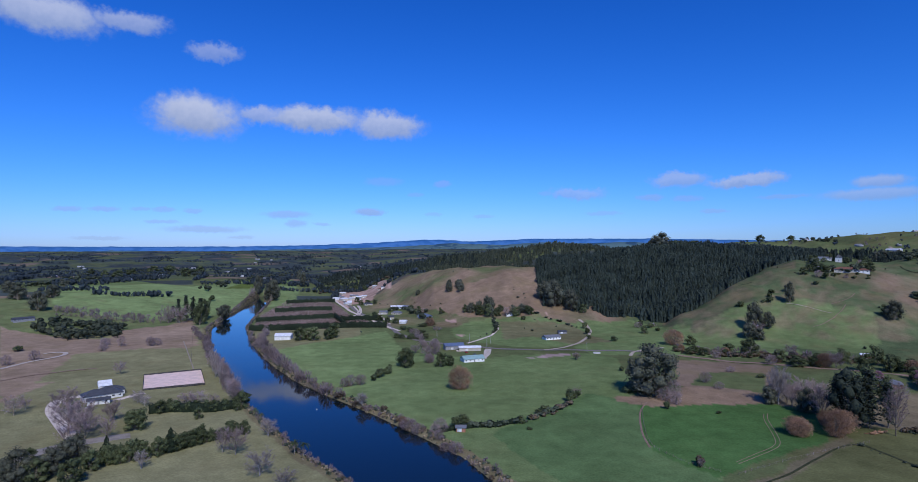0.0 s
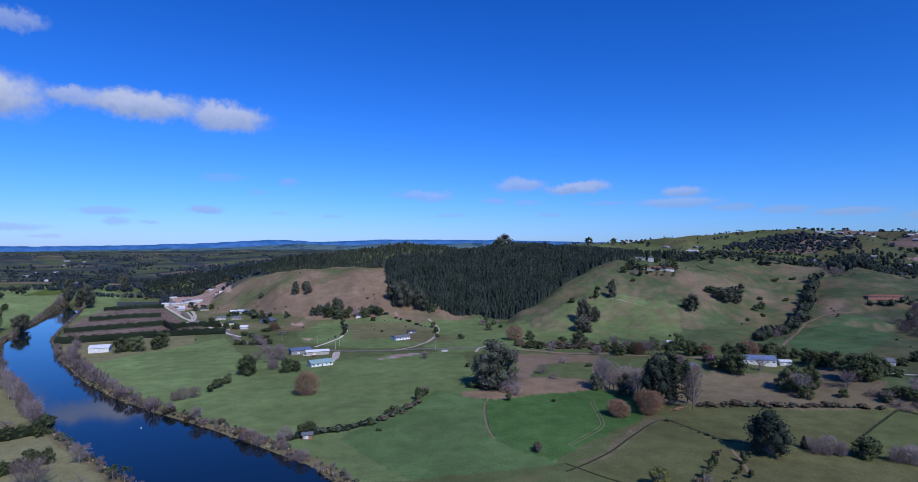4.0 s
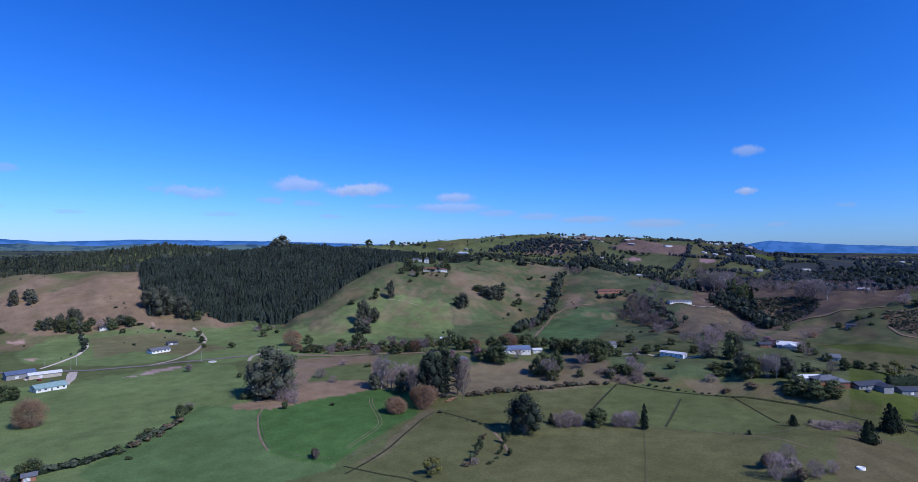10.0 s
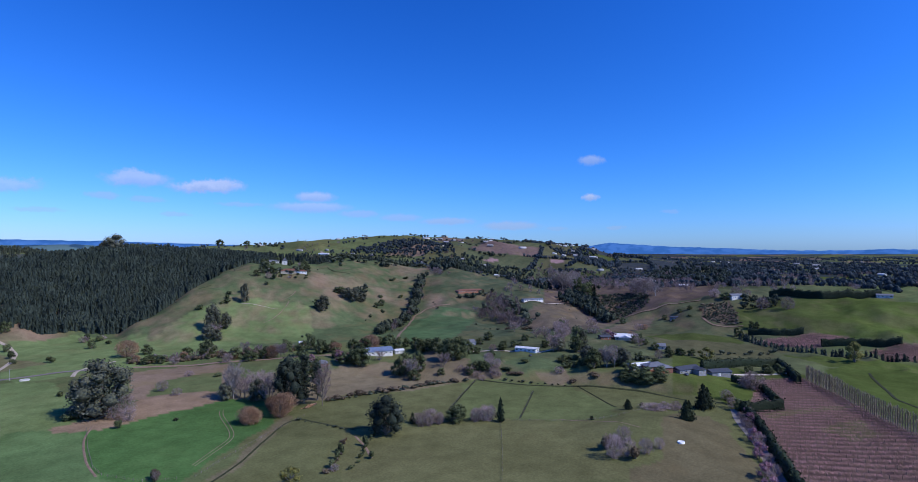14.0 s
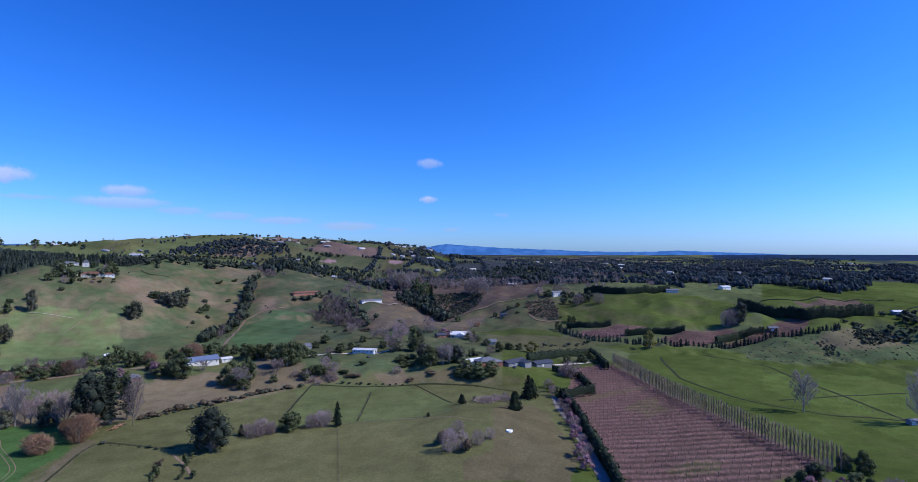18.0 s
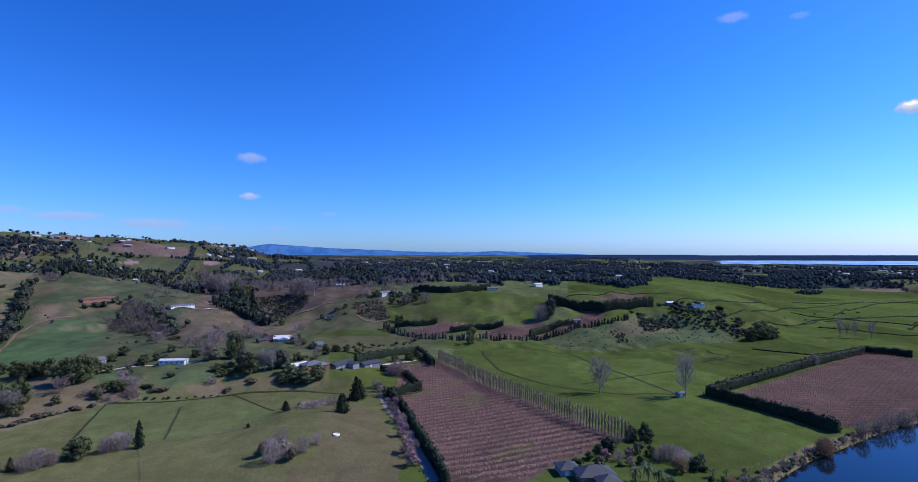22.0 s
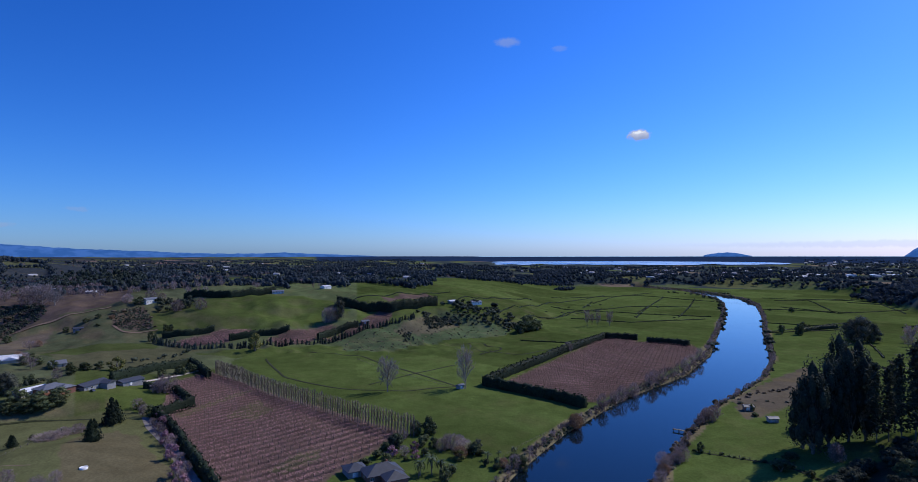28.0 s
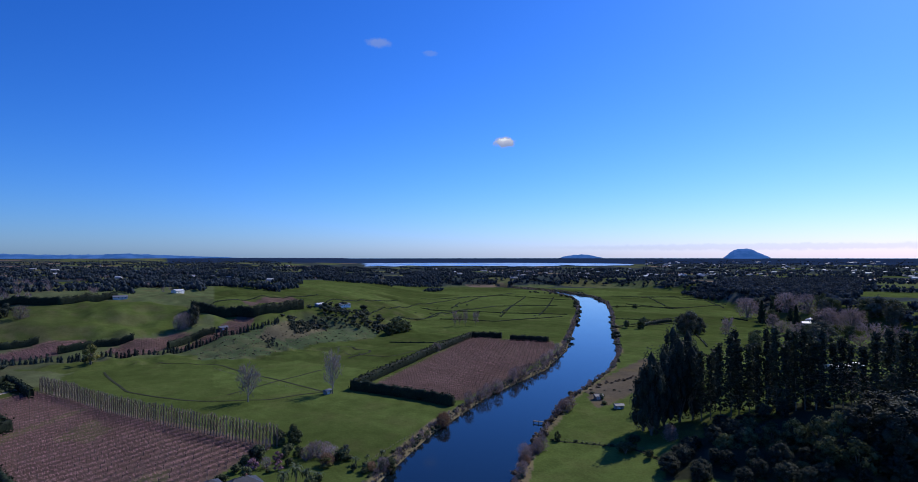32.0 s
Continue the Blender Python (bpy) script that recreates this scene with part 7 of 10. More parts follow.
grow("oak", 360, 371, 10.1, 9.9)
grow("oak", 374, 373, 11.5, 11.3)
grow("oak", 385, 372, 9.4, 9.2)
grow("oak", 375, 351, 12.3, 12.1)
grow("oak", 376, 338, 9.9, 10.8)
grow("gum", 454, 227, 24.6, 13.6)
grow("gum", 441, 241, 13.9, 15.7)
grow("bare", 436, 243, 18.1, 13.6)
grow("oak", 409, 192, 15.1, 13.0)
grow("gum", 420, 174, 15.0, 15.6)
grow("pale", 409, 181, 17.6, 8.2)
grow("pale", 410, 176, 16.6, 7.2)
grow("oak", 418, 216, 6.0, 14.6)
grow("oak", 411, 220, 4.9, 12.6)
grow("oak", 409, 202, 6.7, 8.5)
grow("oak", 359, 270, 6.8, 9.6)
grow("oak", 361, 263, 7.8, 11.4)
grow("bare", 350, 269, 7.7, 9.4)
grow("mauve", 348, 256, 4.7, 7.4)
grow("oak", 398, 146, 9.5, 16.9)
grow("oak", 397, 154, 8.7, 14.5)
grow("oak", 402, 140, 8.6, 12.6)
grow("oak", 397, 163, 6.2, 10.4)
grow("pink", 558, 246, 10.1, 11.2)
grow("oak", 542, 212, 8.3, 9.3)
grow("bare", 525, 200, 10.3, 10.1)
grow("gum", 527, 612, 21.1, 20.6)
grow("gum", 523, 621, 17.6, 22.4)
grow("gum", 541, 611, 16.0, 17.4)
grow("oak", 529, 642, 10.8, 21.2)
grow("gum", 458, 592, 22.6, 20.5)
grow("oak", 454, 599, 12.9, 11.1)
grow("oak", 570, 601, 10.8, 12.4)
grow("oak", 554, 594, 8.9, 10.4)
grow("shrub", 521, 570, 5.0, 6.6)
grow("shrub", 676, 681, 5.2, 7.2)
grow("shrub", 616, 747, 4.2, 6.2)
grow("oak", 469, 725, 12.8, 10.8)
grow("oak", 470, 742, 13.0, 9.1)
grow("oak", 541, 745, 15.8, 15.5)
grow("oak", 519, 722, 9.5, 11.1)
belt("brush", [(193, 231), (184, 223), (172, 212), (160, 203)], 3.2, 2.0, 3.0, 1.2)
belt("shrub", [(208, 226), (195, 216), (182, 207), (170, 198)], 4.5, 2.0, 2.6, 1.2)
grow("shrub", 482, 712, 3.0, 6.0)
grow("brush", 489, 706, 2.6, 6.0)
grow("oak", 499, 703, 3.6, 5.0)
grow("shrub", 508, 696, 2.8, 7.0)
grow("shrub", 722, 232, 3.0, 7.0)
grow("shrub", 727, 213, 2.6, 6.0)
grow("oak", 738, 248, 7.0, 9.0)
grow("oak", 749, 232, 6.0, 9.0)
grow("oak", 752, 220, 6.5, 9.0)
grow("rust", 744, 204, 5.0, 8.0)
grow("oak", 480, 763, 11.4, 9.3)
grow("gum", 776, 1045, 19.6, 21.9)
grow("gum", 816, 1077, 17.5, 28.5)
grow("gum", 1002, 1282, 17.6, 31.0)
grow("mauve", 957, 488, 40.9, 44.6)
grow("mauve", 925, 495, 33.5, 32.8)
grow("mauve", 844, 313, 31.2, 35.9)
grow("mauve", 865, 334, 28.5, 27.9)
grow("mauve", 903, 439, 25.4, 26.9)
grow("bare", 1284, 720, 25.2, 24.7)
grow("pale", 399, -64, 27.3, 17.3)
grow("pale", 393, -120, 32.9, 14.8)
grow("oak", 650, -278, 21.1, 22.1)
grow("oak", 641, -267, 14.8, 17.4)
grow("mauve", 512, -264, 10.8, 13.0)
grow("bare", 680, -380, 24.1, 11.0)
grow("bare", 676, -394, 22.5, 9.4)
grow("bare", 672, -409, 22.4, 11.0)
grow("bare", 688, -392, 19.6, 8.0)
grow("oak", 300, -71, 10.7, 9.2)
grow("oak", 301, -64, 8.7, 7.2)
grow("mauve", 295, -56, 6.5, 7.0)
grow("oak", 283, -50, 8.8, 8.0)
grow("pink", 273, -46, 6.0, 7.7)
grow("oak", 264, -42, 5.8, 6.3)
grow("mauve", 273, -76, 9.2, 10.8)
grow("mauve", 269, -81, 7.3, 10.1)
grow("rust", 261, -77, 6.5, 8.7)
grow("shrub", 264, -85, 7.2, 8.8)
grow("mauve", 272, -71, 7.3, 9.0)
grow("oak", 278, -68, 6.2, 6.1)
grow("pink", 277, -58, 5.5, 6.0)
grow("shrub", 269, -61, 4.2, 5.9)
grow("palm", 246, -54, 8.2, 7.5)
grow("palm", 249, -60, 9.5, 8.2)
grow("palm", 244, -63, 7.7, 7.0)
grow("palm", 241, -67, 6.5, 6.9)
grow("palm", 256, -103, 5.3, 4.0)
grow("shrub", 245, -90, 5.0, 4.9)
grow("shrub", 243, -97, 5.6, 5.5)
grow("shrub", 246, -102, 6.2, 5.5)
grow("oak", 236, -63, 6.9, 6.7)
grow("shrub", 249, -86, 4.0, 4.4)
grow("rust", 292, -155, 9.6, 11.4)
grow("oak", 243, -102, 6.7, 6.0)
grow("mauve", 321, -190, 10.6, 9.7)
grow("mauve", 338, -215, 12.1, 10.3)
grow("mauve", 345, -228, 12.4, 11.3)
grow("mauve", 331, -205, 9.4, 8.5)
grow("mauve", 365, -256, 11.4, 11.2)
grow("mauve", 372, -265, 10.8, 9.7)
grow("mauve", 406, -319, 10.9, 9.7)
grow("mauve", 439, -362, 13.0, 10.6)
grow("mauve", 423, -340, 10.4, 9.2)
grow("gum", 715, -54, 26.5, 18.4)
grow("mauve", 711, -39, 21.6, 19.7)
grow("lime", 605, 38, 19.3, 16.4)
grow("oak", 242, -178, 7.0, 7.5)
grow("mauve", 225, -173, 6.6, 8.0)
grow("mauve", 230, -168, 8.3, 9.3)
grow("bare", 273, -231, 8.1, 6.6)
grow("bare", 274, -238, 8.1, 6.0)
grow("mauve", 271, -224, 5.3, 5.9)
grow("shrub", 283, -271, 4.3, 4.9)
grow("shrub", 549, -573, 12.6, 13.7)
grow("oak", 565, -626, 8.7, 15.7)
grow("cone", 324, 96, 11.2, 8.4)
grow("cone", 371, 99, 12.9, 10.4)
grow("cone", 328, 132, 5.9, 5.1)
grow("cone", 299, 142, 2.6, 2.3)
grow("mauve", 438, 87, 11.8, 13.4)
grow("mauve", 436, 91, 9.9, 11.5)
grow("pink", 349, 70, 8.7, 7.8)
grow("pink", 322, 63, 8.7, 7.9)
grow("pink", 297, 56, 9.2, 7.8)
grow("pink", 369, 75, 6.9, 6.7)
grow("pink", 272, 49, 8.4, 8.3)
grow("pink", 257, 44, 8.0, 8.9)
grow("oak", 377, 82, 8.6, 7.6)
grow("macro", 207, -233, 48.1, 18.2)
grow("macro", 210, -246, 46.3, 17.2)
grow("macro", 208, -256, 50.2, 17.4)
grow("macro", 204, -262, 45.0, 15.4)
grow("macro", 215, -236, 36.3, 16.2)
grow("macro", 248, -299, 55.4, 17.5)
grow("macro", 242, -306, 51.2, 17.4)
grow("pine", 195, -257, 36.1, 12.3)
grow("pine", 191, -259, 33.6, 12.2)
grow("pine", 186, -260, 37.9, 11.4)
grow("pine", 182, -263, 41.4, 13.9)
grow("pine", 179, -265, 36.1, 14.4)
grow("pine", 176, -269, 34.5, 12.2)
grow("pine", 171, -269, 34.1, 11.4)
grow("pine", 167, -270, 40.7, 10.4)
grow("pine", 162, -269, 40.5, 14.0)
grow("pine", 158, -270, 32.4, 12.7)
grow("pine", 155, -273, 37.5, 11.5)
grow("pine", 153, -277, 38.4, 12.4)
grow("pine", 150, -281, 32.3, 13.8)
grow("pine", 150, -288, 37.7, 12.8)
grow("pine", 148, -293, 31.6, 12.3)
grow("pine", 202, -278, 34.0, 11.7)
grow("pine", 189, -277, 41.7, 13.2)
grow("pine", 181, -282, 34.2, 11.7)
grow("pine", 171, -281, 36.4, 12.6)
grow("pine", 163, -282, 37.6, 12.3)
grow("pine", 158, -291, 34.0, 11.1)
grow("pine", 148, -301, 33.8, 13.0)
grow("pine", 145, -303, 31.2, 11.5)
grow("pine", 174, -377, 38.6, 18.4)
grow("pine", 170, -384, 47.7, 14.4)
grow("pine", 165, -390, 50.1, 16.1)
grow("pine", 160, -396, 48.5, 17.2)
grow("pine", 155, -402, 48.3, 23.5)
grow("gum", 490, -627, 29.0, 26.8)
grow("gum", 483, -601, 26.6, 23.0)
grow("gum", 468, -615, 23.3, 21.3)
grow("bare", 435, -620, 13.5, 14.7)
grow("oak", 370, -577, 15.9, 15.6)
grow("oak", 501, -826, 18.5, 19.9)
grow("bare", 378, -668, 21.6, 16.9)
grow("oak", 384, -705, 14.9, 14.6)
grow("gum", 433, -838, 29.4, 23.7)
grow("bare", 400, -803, 27.7, 31.9)
grow("bare", 375, -793, 28.2, 30.8)
grow("gum", 368, -838, 32.1, 28.3)
grow("gum", 337, -810, 33.3, 29.7)
grow("bare", 312, -696, 26.9, 29.0)
grow("bare", 280, -673, 27.7, 30.8)
grow("oak", 345, -718, 17.2, 18.2)
grow("gum", 422, -796, 19.9, 19.6)
grow("cone", 523, -878, 19.4, 11.4)
grow("gum", 510, -887, 23.1, 22.7)
grow("gum", 590, -923, 21.2, 27.0)
grow("bare", 612, -923, 23.8, 25.4)
grow("mauve", 194, -232, 9.2, 7.8)
grow("mauve", 278, -233, 7.0, 7.6)
grow("mauve", 272, -232, 6.9, 6.7)
grow("shrub", 285, -271, 4.2, 4.9)
grow("mauve", 217, -160, 8.7, 8.0)
grow("mauve", 223, -171, 7.9, 7.1)
grow("mauve", 206, -149, 7.1, 8.1)
grow("brush", 244, -192, 4.7, 4.6)
grow("oak", 535, -584, 9.9, 9.7)
grow("shrub", 739, -792, 9.0, 11.1)
grow("shrub", 576, -642, 7.2, 8.8)
grow("gum", -16, 906, 17.8, 13.6)
grow("gum", 2, 892, 13.7, 15.3)
grow("gum", 16, 797, 17.4, 13.7)
grow("gum", 39, 796, 24.4, 13.7)
grow("gum", 44, 776, 17.0, 11.7)
grow("oak", 30, 789, 13.8, 11.9)
grow("gum", 75, 781, 15.5, 11.8)
grow("gum", 87, 784, 13.8, 11.8)
grow("oak", 95, 777, 12.0, 13.4)
grow("gum", 10, 804, 10.6, 8.6)
grow("bare", -211, 304, 20.2, 24.8)
grow("bare", -197, 296, 15.4, 18.1)
grow("bare", -244, 346, 14.4, 17.7)
grow("bare", -203, 327, 13.7, 10.1)
grow("oak", -180, 313, 12.5, 14.8)
grow("shrub", -190, 324, 8.1, 8.6)
grow("pale", -209, 366, 9.2, 9.8)
grow("pale", -202, 361, 7.6, 8.2)
grow("oak", -154, 332, 7.7, 6.2)
grow("oak", -137, 352, 10.5, 11.0)
grow("oak", -137, 347, 7.4, 6.5)
grow("bare", -170, 364, 8.5, 15.1)
grow("bare", -177, 365, 7.7, 13.6)
grow("bare", -158, 362, 6.9, 9.0)
grow("bare", -186, 298, 12.4, 9.1)
grow("cone", -166, 265, 12.2, 6.0)
grow("gum", -178, 260, 16.2, 15.9)
grow("oak", -166, 254, 10.6, 10.4)
grow("palm", -121, 334, 6.4, 6.3)
grow("palm", -115, 327, 5.6, 5.5)
grow("gum", -351, 830, 22.9, 19.0)
grow("gum", -362, 899, 19.1, 18.8)
grow("shrub", -451, 1020, 13.0, 12.7)
grow("gum", -449, 1253, 48.2, 26.2)
grow("gum", -393, 1187, 40.6, 32.4)
grow("bare", -428, 1161, 27.3, 14.6)
grow("bare", -395, 1149, 22.1, 19.3)
grow("oak", -1169, 1784, 26.2, 22.0)
grow("oak", -1033, 1635, 24.0, 23.6)
grow("oak", -951, 1565, 26.3, 35.5)
grow("oak", -1034, 1772, 26.1, 43.9)
grow("oak", -1093, 2007, 29.7, 49.9)
grow("oak", -1045, 2027, 34.3, 50.5)
grow("oak", -862, 1771, 30.0, 36.8)
grow("oak", -939, 2032, 30.2, 42.3)
grow("mauve", -365, 577, 13.3, 10.7)
grow("mauve", -356, 592, 12.4, 11.0)
grow("mauve", -325, 591, 11.2, 12.2)
grow("oak", -144, 643, 18.0, 16.3)
grow("oak", -147, 635, 13.7, 12.1)
grow("oak", 373, 342, 13.3, 11.9)
grow("oak", 376, 327, 15.2, 12.8)
grow("oak", 364, 303, 19.7, 16.2)
grow("oak", 368, 294, 19.5, 14.1)
grow("oak", 387, 299, 13.9, 10.5)
grow("oak", 381, 339, 11.1, 12.0)
grow("oak", 395, 316, 14.3, 11.9)
grow("oak", 315, 356, 15.5, 18.2)
grow("oak", 313, 365, 11.5, 12.3)
grow("oak", 367, 366, 11.3, 10.0)
grow("oak", 379, 400, 8.4, 9.4)
grow("rust", 364, 399, 12.9, 20.7)
grow("rust", 333, 413, 9.2, 16.8)
grow("oak", 323, 422, 11.4, 10.1)
grow("oak", 328, 415, 9.1, 8.9)
grow("oak", 350, 269, 6.7, 8.5)
grow("oak", 358, 265, 8.7, 8.5)
grow("mauve", 373, 268, 10.0, 11.7)
grow("mauve", 368, 256, 7.8, 9.5)
grow("oak", 423, 288, 6.7, 8.7)
grow("oak", 440, 280, 5.6, 7.7)
grow("oak", 463, 332, 8.7, 12.1)
grow("oak", 437, 324, 7.1, 9.3)
grow("gum", 463, 230, 21.8, 14.9)
grow("oak", 401, 189, 15.8, 16.4)
grow("pale", 409, 182, 15.8, 7.3)
grow("gum", 417, 172, 15.8, 15.5)
grow("mauve", 467, 254, 14.7, 15.5)
grow("mauve", 469, 264, 11.5, 12.4)
grow("oak", 414, 221, 6.0, 9.8)
grow("oak", 419, 214, 6.0, 10.7)
grow("oak", 552, 211, 8.4, 9.4)
grow("oak", 537, 199, 7.0, 9.1)
grow("mauve", 470, 163, 9.0, 9.8)
grow("mauve", 542, 212, 11.9, 11.7)
grow("oak", 479, 157, 8.1, 8.9)
grow("oak", 496, 153, 7.2, 9.1)
grow("oak", 503, 146, 7.2, 8.1)
grow("lime", 499, 133, 13.1, 15.8)
grow("mauve", 441, 86, 14.3, 22.3)
grow("oak", 490, 99, 7.5, 8.3)
grow("oak", 508, 90, 8.6, 10.3)
grow("oak", 526, 85, 6.8, 7.7)
grow("mauve", 401, 95, 7.9, 10.1)
grow("mauve", 381, 87, 8.9, 8.0)
grow("mauve", 573, 269, 9.3, 19.5)
grow("mauve", 562, 251, 9.0, 15.1)
grow("pink", 551, 237, 8.7, 8.5)
grow("rust", 561, 223, 8.7, 9.7)
grow("oak", 718, 296, 9.6, 11.0)
grow("oak", 797, 188, 11.0, 15.4)
grow("mauve", 797, 201, 12.7, 18.7)
grow("mauve", 820, 179, 14.4, 20.4)
grow("mauve", 827, 168, 11.1, 15.6)
grow("oak", 700, 138, 9.4, 7.9)
grow("oak", 674, 148, 11.8, 7.7)
grow("lime", 598, 37, 19.4, 13.9)
grow("mauve", 710, -44, 22.3, 19.0)
grow("mauve", 772, 140, 17.2, 20.2)
grow("mauve", 772, 113, 17.0, 21.7)
grow("oak", 656, -286, 21.3, 24.5)
grow("oak", 649, -275, 12.4, 15.8)
grow("oak", 654, -296, 13.7, 15.8)
grow("oak", 701, 133, 8.6, 6.1)
grow("oak", 668, 142, 11.9, 5.9)
grow("macro", 119, -260, 22.7, 22.3)
grow("macro", 107, -260, 26.5, 23.6)
grow("oak", 126, -255, 15.4, 15.1)
grow("macro", 126, -290, 19.3, 21.6)
grow("oak", 133, -251, 13.0, 12.8)
grow("macro", 111, -281, 23.0, 22.6)
grow("oak", 141, -247, 10.6, 11.5)
grow("oak", 146, -239, 9.6, 10.5)
grow("oak", 153, -234, 8.1, 9.5)
grow("oak", 160, -227, 7.1, 9.1)
grow("oak", 124, -242, 12.4, 13.1)
grow("oak", 114, -243, 14.3, 14.0)
grow("macro", 173, -424, 23.5, 23.0)
grow("oak", 187, -423, 16.2, 19.8)
grow("bare", 185, -390, 23.1, 18.9)
grow("bare", 195, -397, 19.9, 19.5)
grow("rust", 0, 401, 18.0, 21.4)
grow("oak", -46, 479, 17.8, 18.3)
grow("mauve", -24, 541, 14.8, 17.4)
grow("mauve", -27, 497, 9.0, 13.3)
grow("mauve", -11, 307, 8.4, 11.0)
grow("mauve", -29, 316, 7.3, 11.0)
grow("mauve", -23, 308, 6.1, 10.8)
grow("shrub", 75, 383, 4.8, 6.3)
grow("bare", 79, 380, 6.4, 7.9)
grow("shrub", 52, 350, 3.6, 6.3)
grow("shrub", 35, 320, 4.5, 6.9)
grow("shrub", -3, 315, 7.0, 6.3)
grow("shrub", 1, 325, 4.9, 7.2)
grow("bare", 108, 253, 5.3, 4.1)
grow("mauve", 138, 359, 9.9, 10.5)
grow("shrub", 128, 349, 5.6, 5.5)
grow("shrub", 127, 387, 6.9, 12.8)
grow("shrub", 117, 388, 6.9, 12.6)
grow("mauve", 182, 416, 8.9, 11.6)
grow("mauve", 217, 450, 5.4, 9.6)
grow("bare", 321, 608, 12.0, 22.1)
grow("mauve", 316, 599, 13.3, 14.5)
grow("oak", 218, 663, 10.4, 10.2)
grow("mauve", 227, 715, 8.0, 14.1)
grow("oak", 227, 524, 8.7, 10.9)
grow("mauve", 234, 513, 8.6, 12.0)
grow("oak", 217, 531, 7.4, 10.9)
grow("oak", 273, 480, 12.1, 14.2)
grow("oak", 267, 518, 19.1, 18.7)
grow("bare", 292, 496, 12.6, 13.6)
grow("rust", 292, 451, 12.9, 15.0)
grow("oak", 288, 456, 10.6, 13.9)
grow("oak", 316, 463, 13.5, 13.2)
grow("bare", 297, 444, 14.0, 13.7)
grow("oak", 277, 460, 9.4, 15.0)
grow("mauve", 263, 475, 9.5, 12.8)
grow("oak", 338, 439, 10.8, 13.0)
grow("oak", 338, 420, 9.3, 11.4)
grow("oak", 308, 427, 14.9, 13.5)
grow("pink", 295, 396, 7.5, 8.4)
grow("pink", 312, 381, 8.5, 9.4)
grow("oak", 312, 358, 16.3, 15.0)
grow("rust", 357, 389, 11.3, 20.0)
grow("oak", 350, 389, 12.3, 13.2)
grow("oak", 383, 393, 11.7, 13.7)
grow("bare", 332, 352, 10.3, 11.1)
grow("oak", 252, 349, 28.1, 13.8)
grow("bare", 271, 348, 17.2, 12.2)
grow("oak", 272, 361, 17.7, 12.5)
grow("oak", 423, 289, 7.1, 10.0)
grow("oak", 438, 286, 7.2, 9.1)
grow("mauve", 367, 263, 7.2, 9.7)
grow("oak", 354, 273, 6.4, 8.0)
grow("oak", 360, 265, 7.2, 7.9)
grow("mauve", 359, 250, 4.4, 12.8)
grow("oak", 317, 298, 10.0, 11.6)
grow("oak", 332, 307, 14.2, 13.9)
grow("bare", 324, 311, 14.2, 13.9)
grow("shrub", 389, 243, 3.6, 8.7)
grow("shrub", 370, 249, 3.5, 11.2)
grow("oak", 402, 207, 5.9, 9.9)
grow("oak", 398, 211, 5.0, 8.2)
grow("mauve", 521, 281, 16.6, 21.8)
grow("mauve", 541, 286, 11.4, 16.8)
grow("oak", 453, 228, 24.3, 17.4)
grow("gum", 418, 202, 16.1, 16.6)
grow("oak", 416, 178, 14.4, 15.7)
grow("pale", 416, 187, 15.5, 10.4)
grow("pale", 414, 189, 13.9, 8.0)
grow("oak", 582, 313, 12.4, 8.5)
grow("bare", 593, 317, 12.6, 16.0)
grow("mauve", 571, 313, 12.3, 18.0)
grow("mauve", 241, 215, 10.1, 8.6)
grow("mauve", 237, 217, 8.7, 7.9)
grow("mauve", 247, 212, 8.1, 7.3)
grow("mauve", 264, 199, 8.7, 8.5)
grow("mauve", 268, 196, 10.0, 9.1)
grow("mauve", 273, 194, 9.3, 8.5)
grow("shrub", 259, 208, 11.5, 13.3)
grow("mauve", 265, 114, 6.6, 10.0)
grow("mauve", 271, 112, 8.7, 10.0)
grow("brush", 262, 116, 4.6, 7.5)
grow("oak", 441, 719, 10.6, 12.2)
grow("oak", 458, 733, 10.9, 10.7)
grow("mauve", 451, 705, 10.6, 12.1)
grow("shrub", 456, 698, 8.8, 12.1)
grow("oak", 473, 709, 5.0, 8.0)
grow("mauve", 484, 702, 4.0, 8.0)
grow("shrub", 491, 698, 3.4, 8.0)
grow("shrub", 503, 690, 3.2, 7.0)
grow("oak", 522, 712, 13.2, 13.0)
grow("cone", 534, 799, 14.3, 6.0)
grow("oak", 485, 763, 11.5, 11.2)
grow("oak", 523, 804, 8.1, 10.0)
grow("oak", 516, 747, 9.7, 9.5)
grow("mauve", 521, 729, 9.6, 11.3)
grow("gum", 386, 1072, 35.2, 38.9)
grow("oak", 461, 1103, 18.9, 34.8)
grow("oak", 417, 1074, 18.0, 33.2)
grow("gum", 387, 1116, 24.9, 26.7)
grow("oak", 978, 1819, 25.6, 33.5)
grow("oak", 1060, 1790, 21.8, 29.9)
grow("oak", -197, 1084, 11.9, 11.6)
grow("oak", -180, 1028, 11.3, 11.0)
grow("oak", -128, 849, 9.3, 10.9)
grow("oak", -111, 793, 7.8, 10.2)
grow("oak", -99, 775, 8.5, 10.0)
grow("oak", -266, 1385, 15.2, 14.9)
grow("oak", -256, 1385, 18.2, 14.9)
grow("oak", -169, 1038, 10.2, 13.4)
grow("oak", -274, 1352, 11.9, 11.6)
grow("oak", -157, 1043, 10.3, 11.2)
grow("gum", 135, 798, 41.9, 35.2)
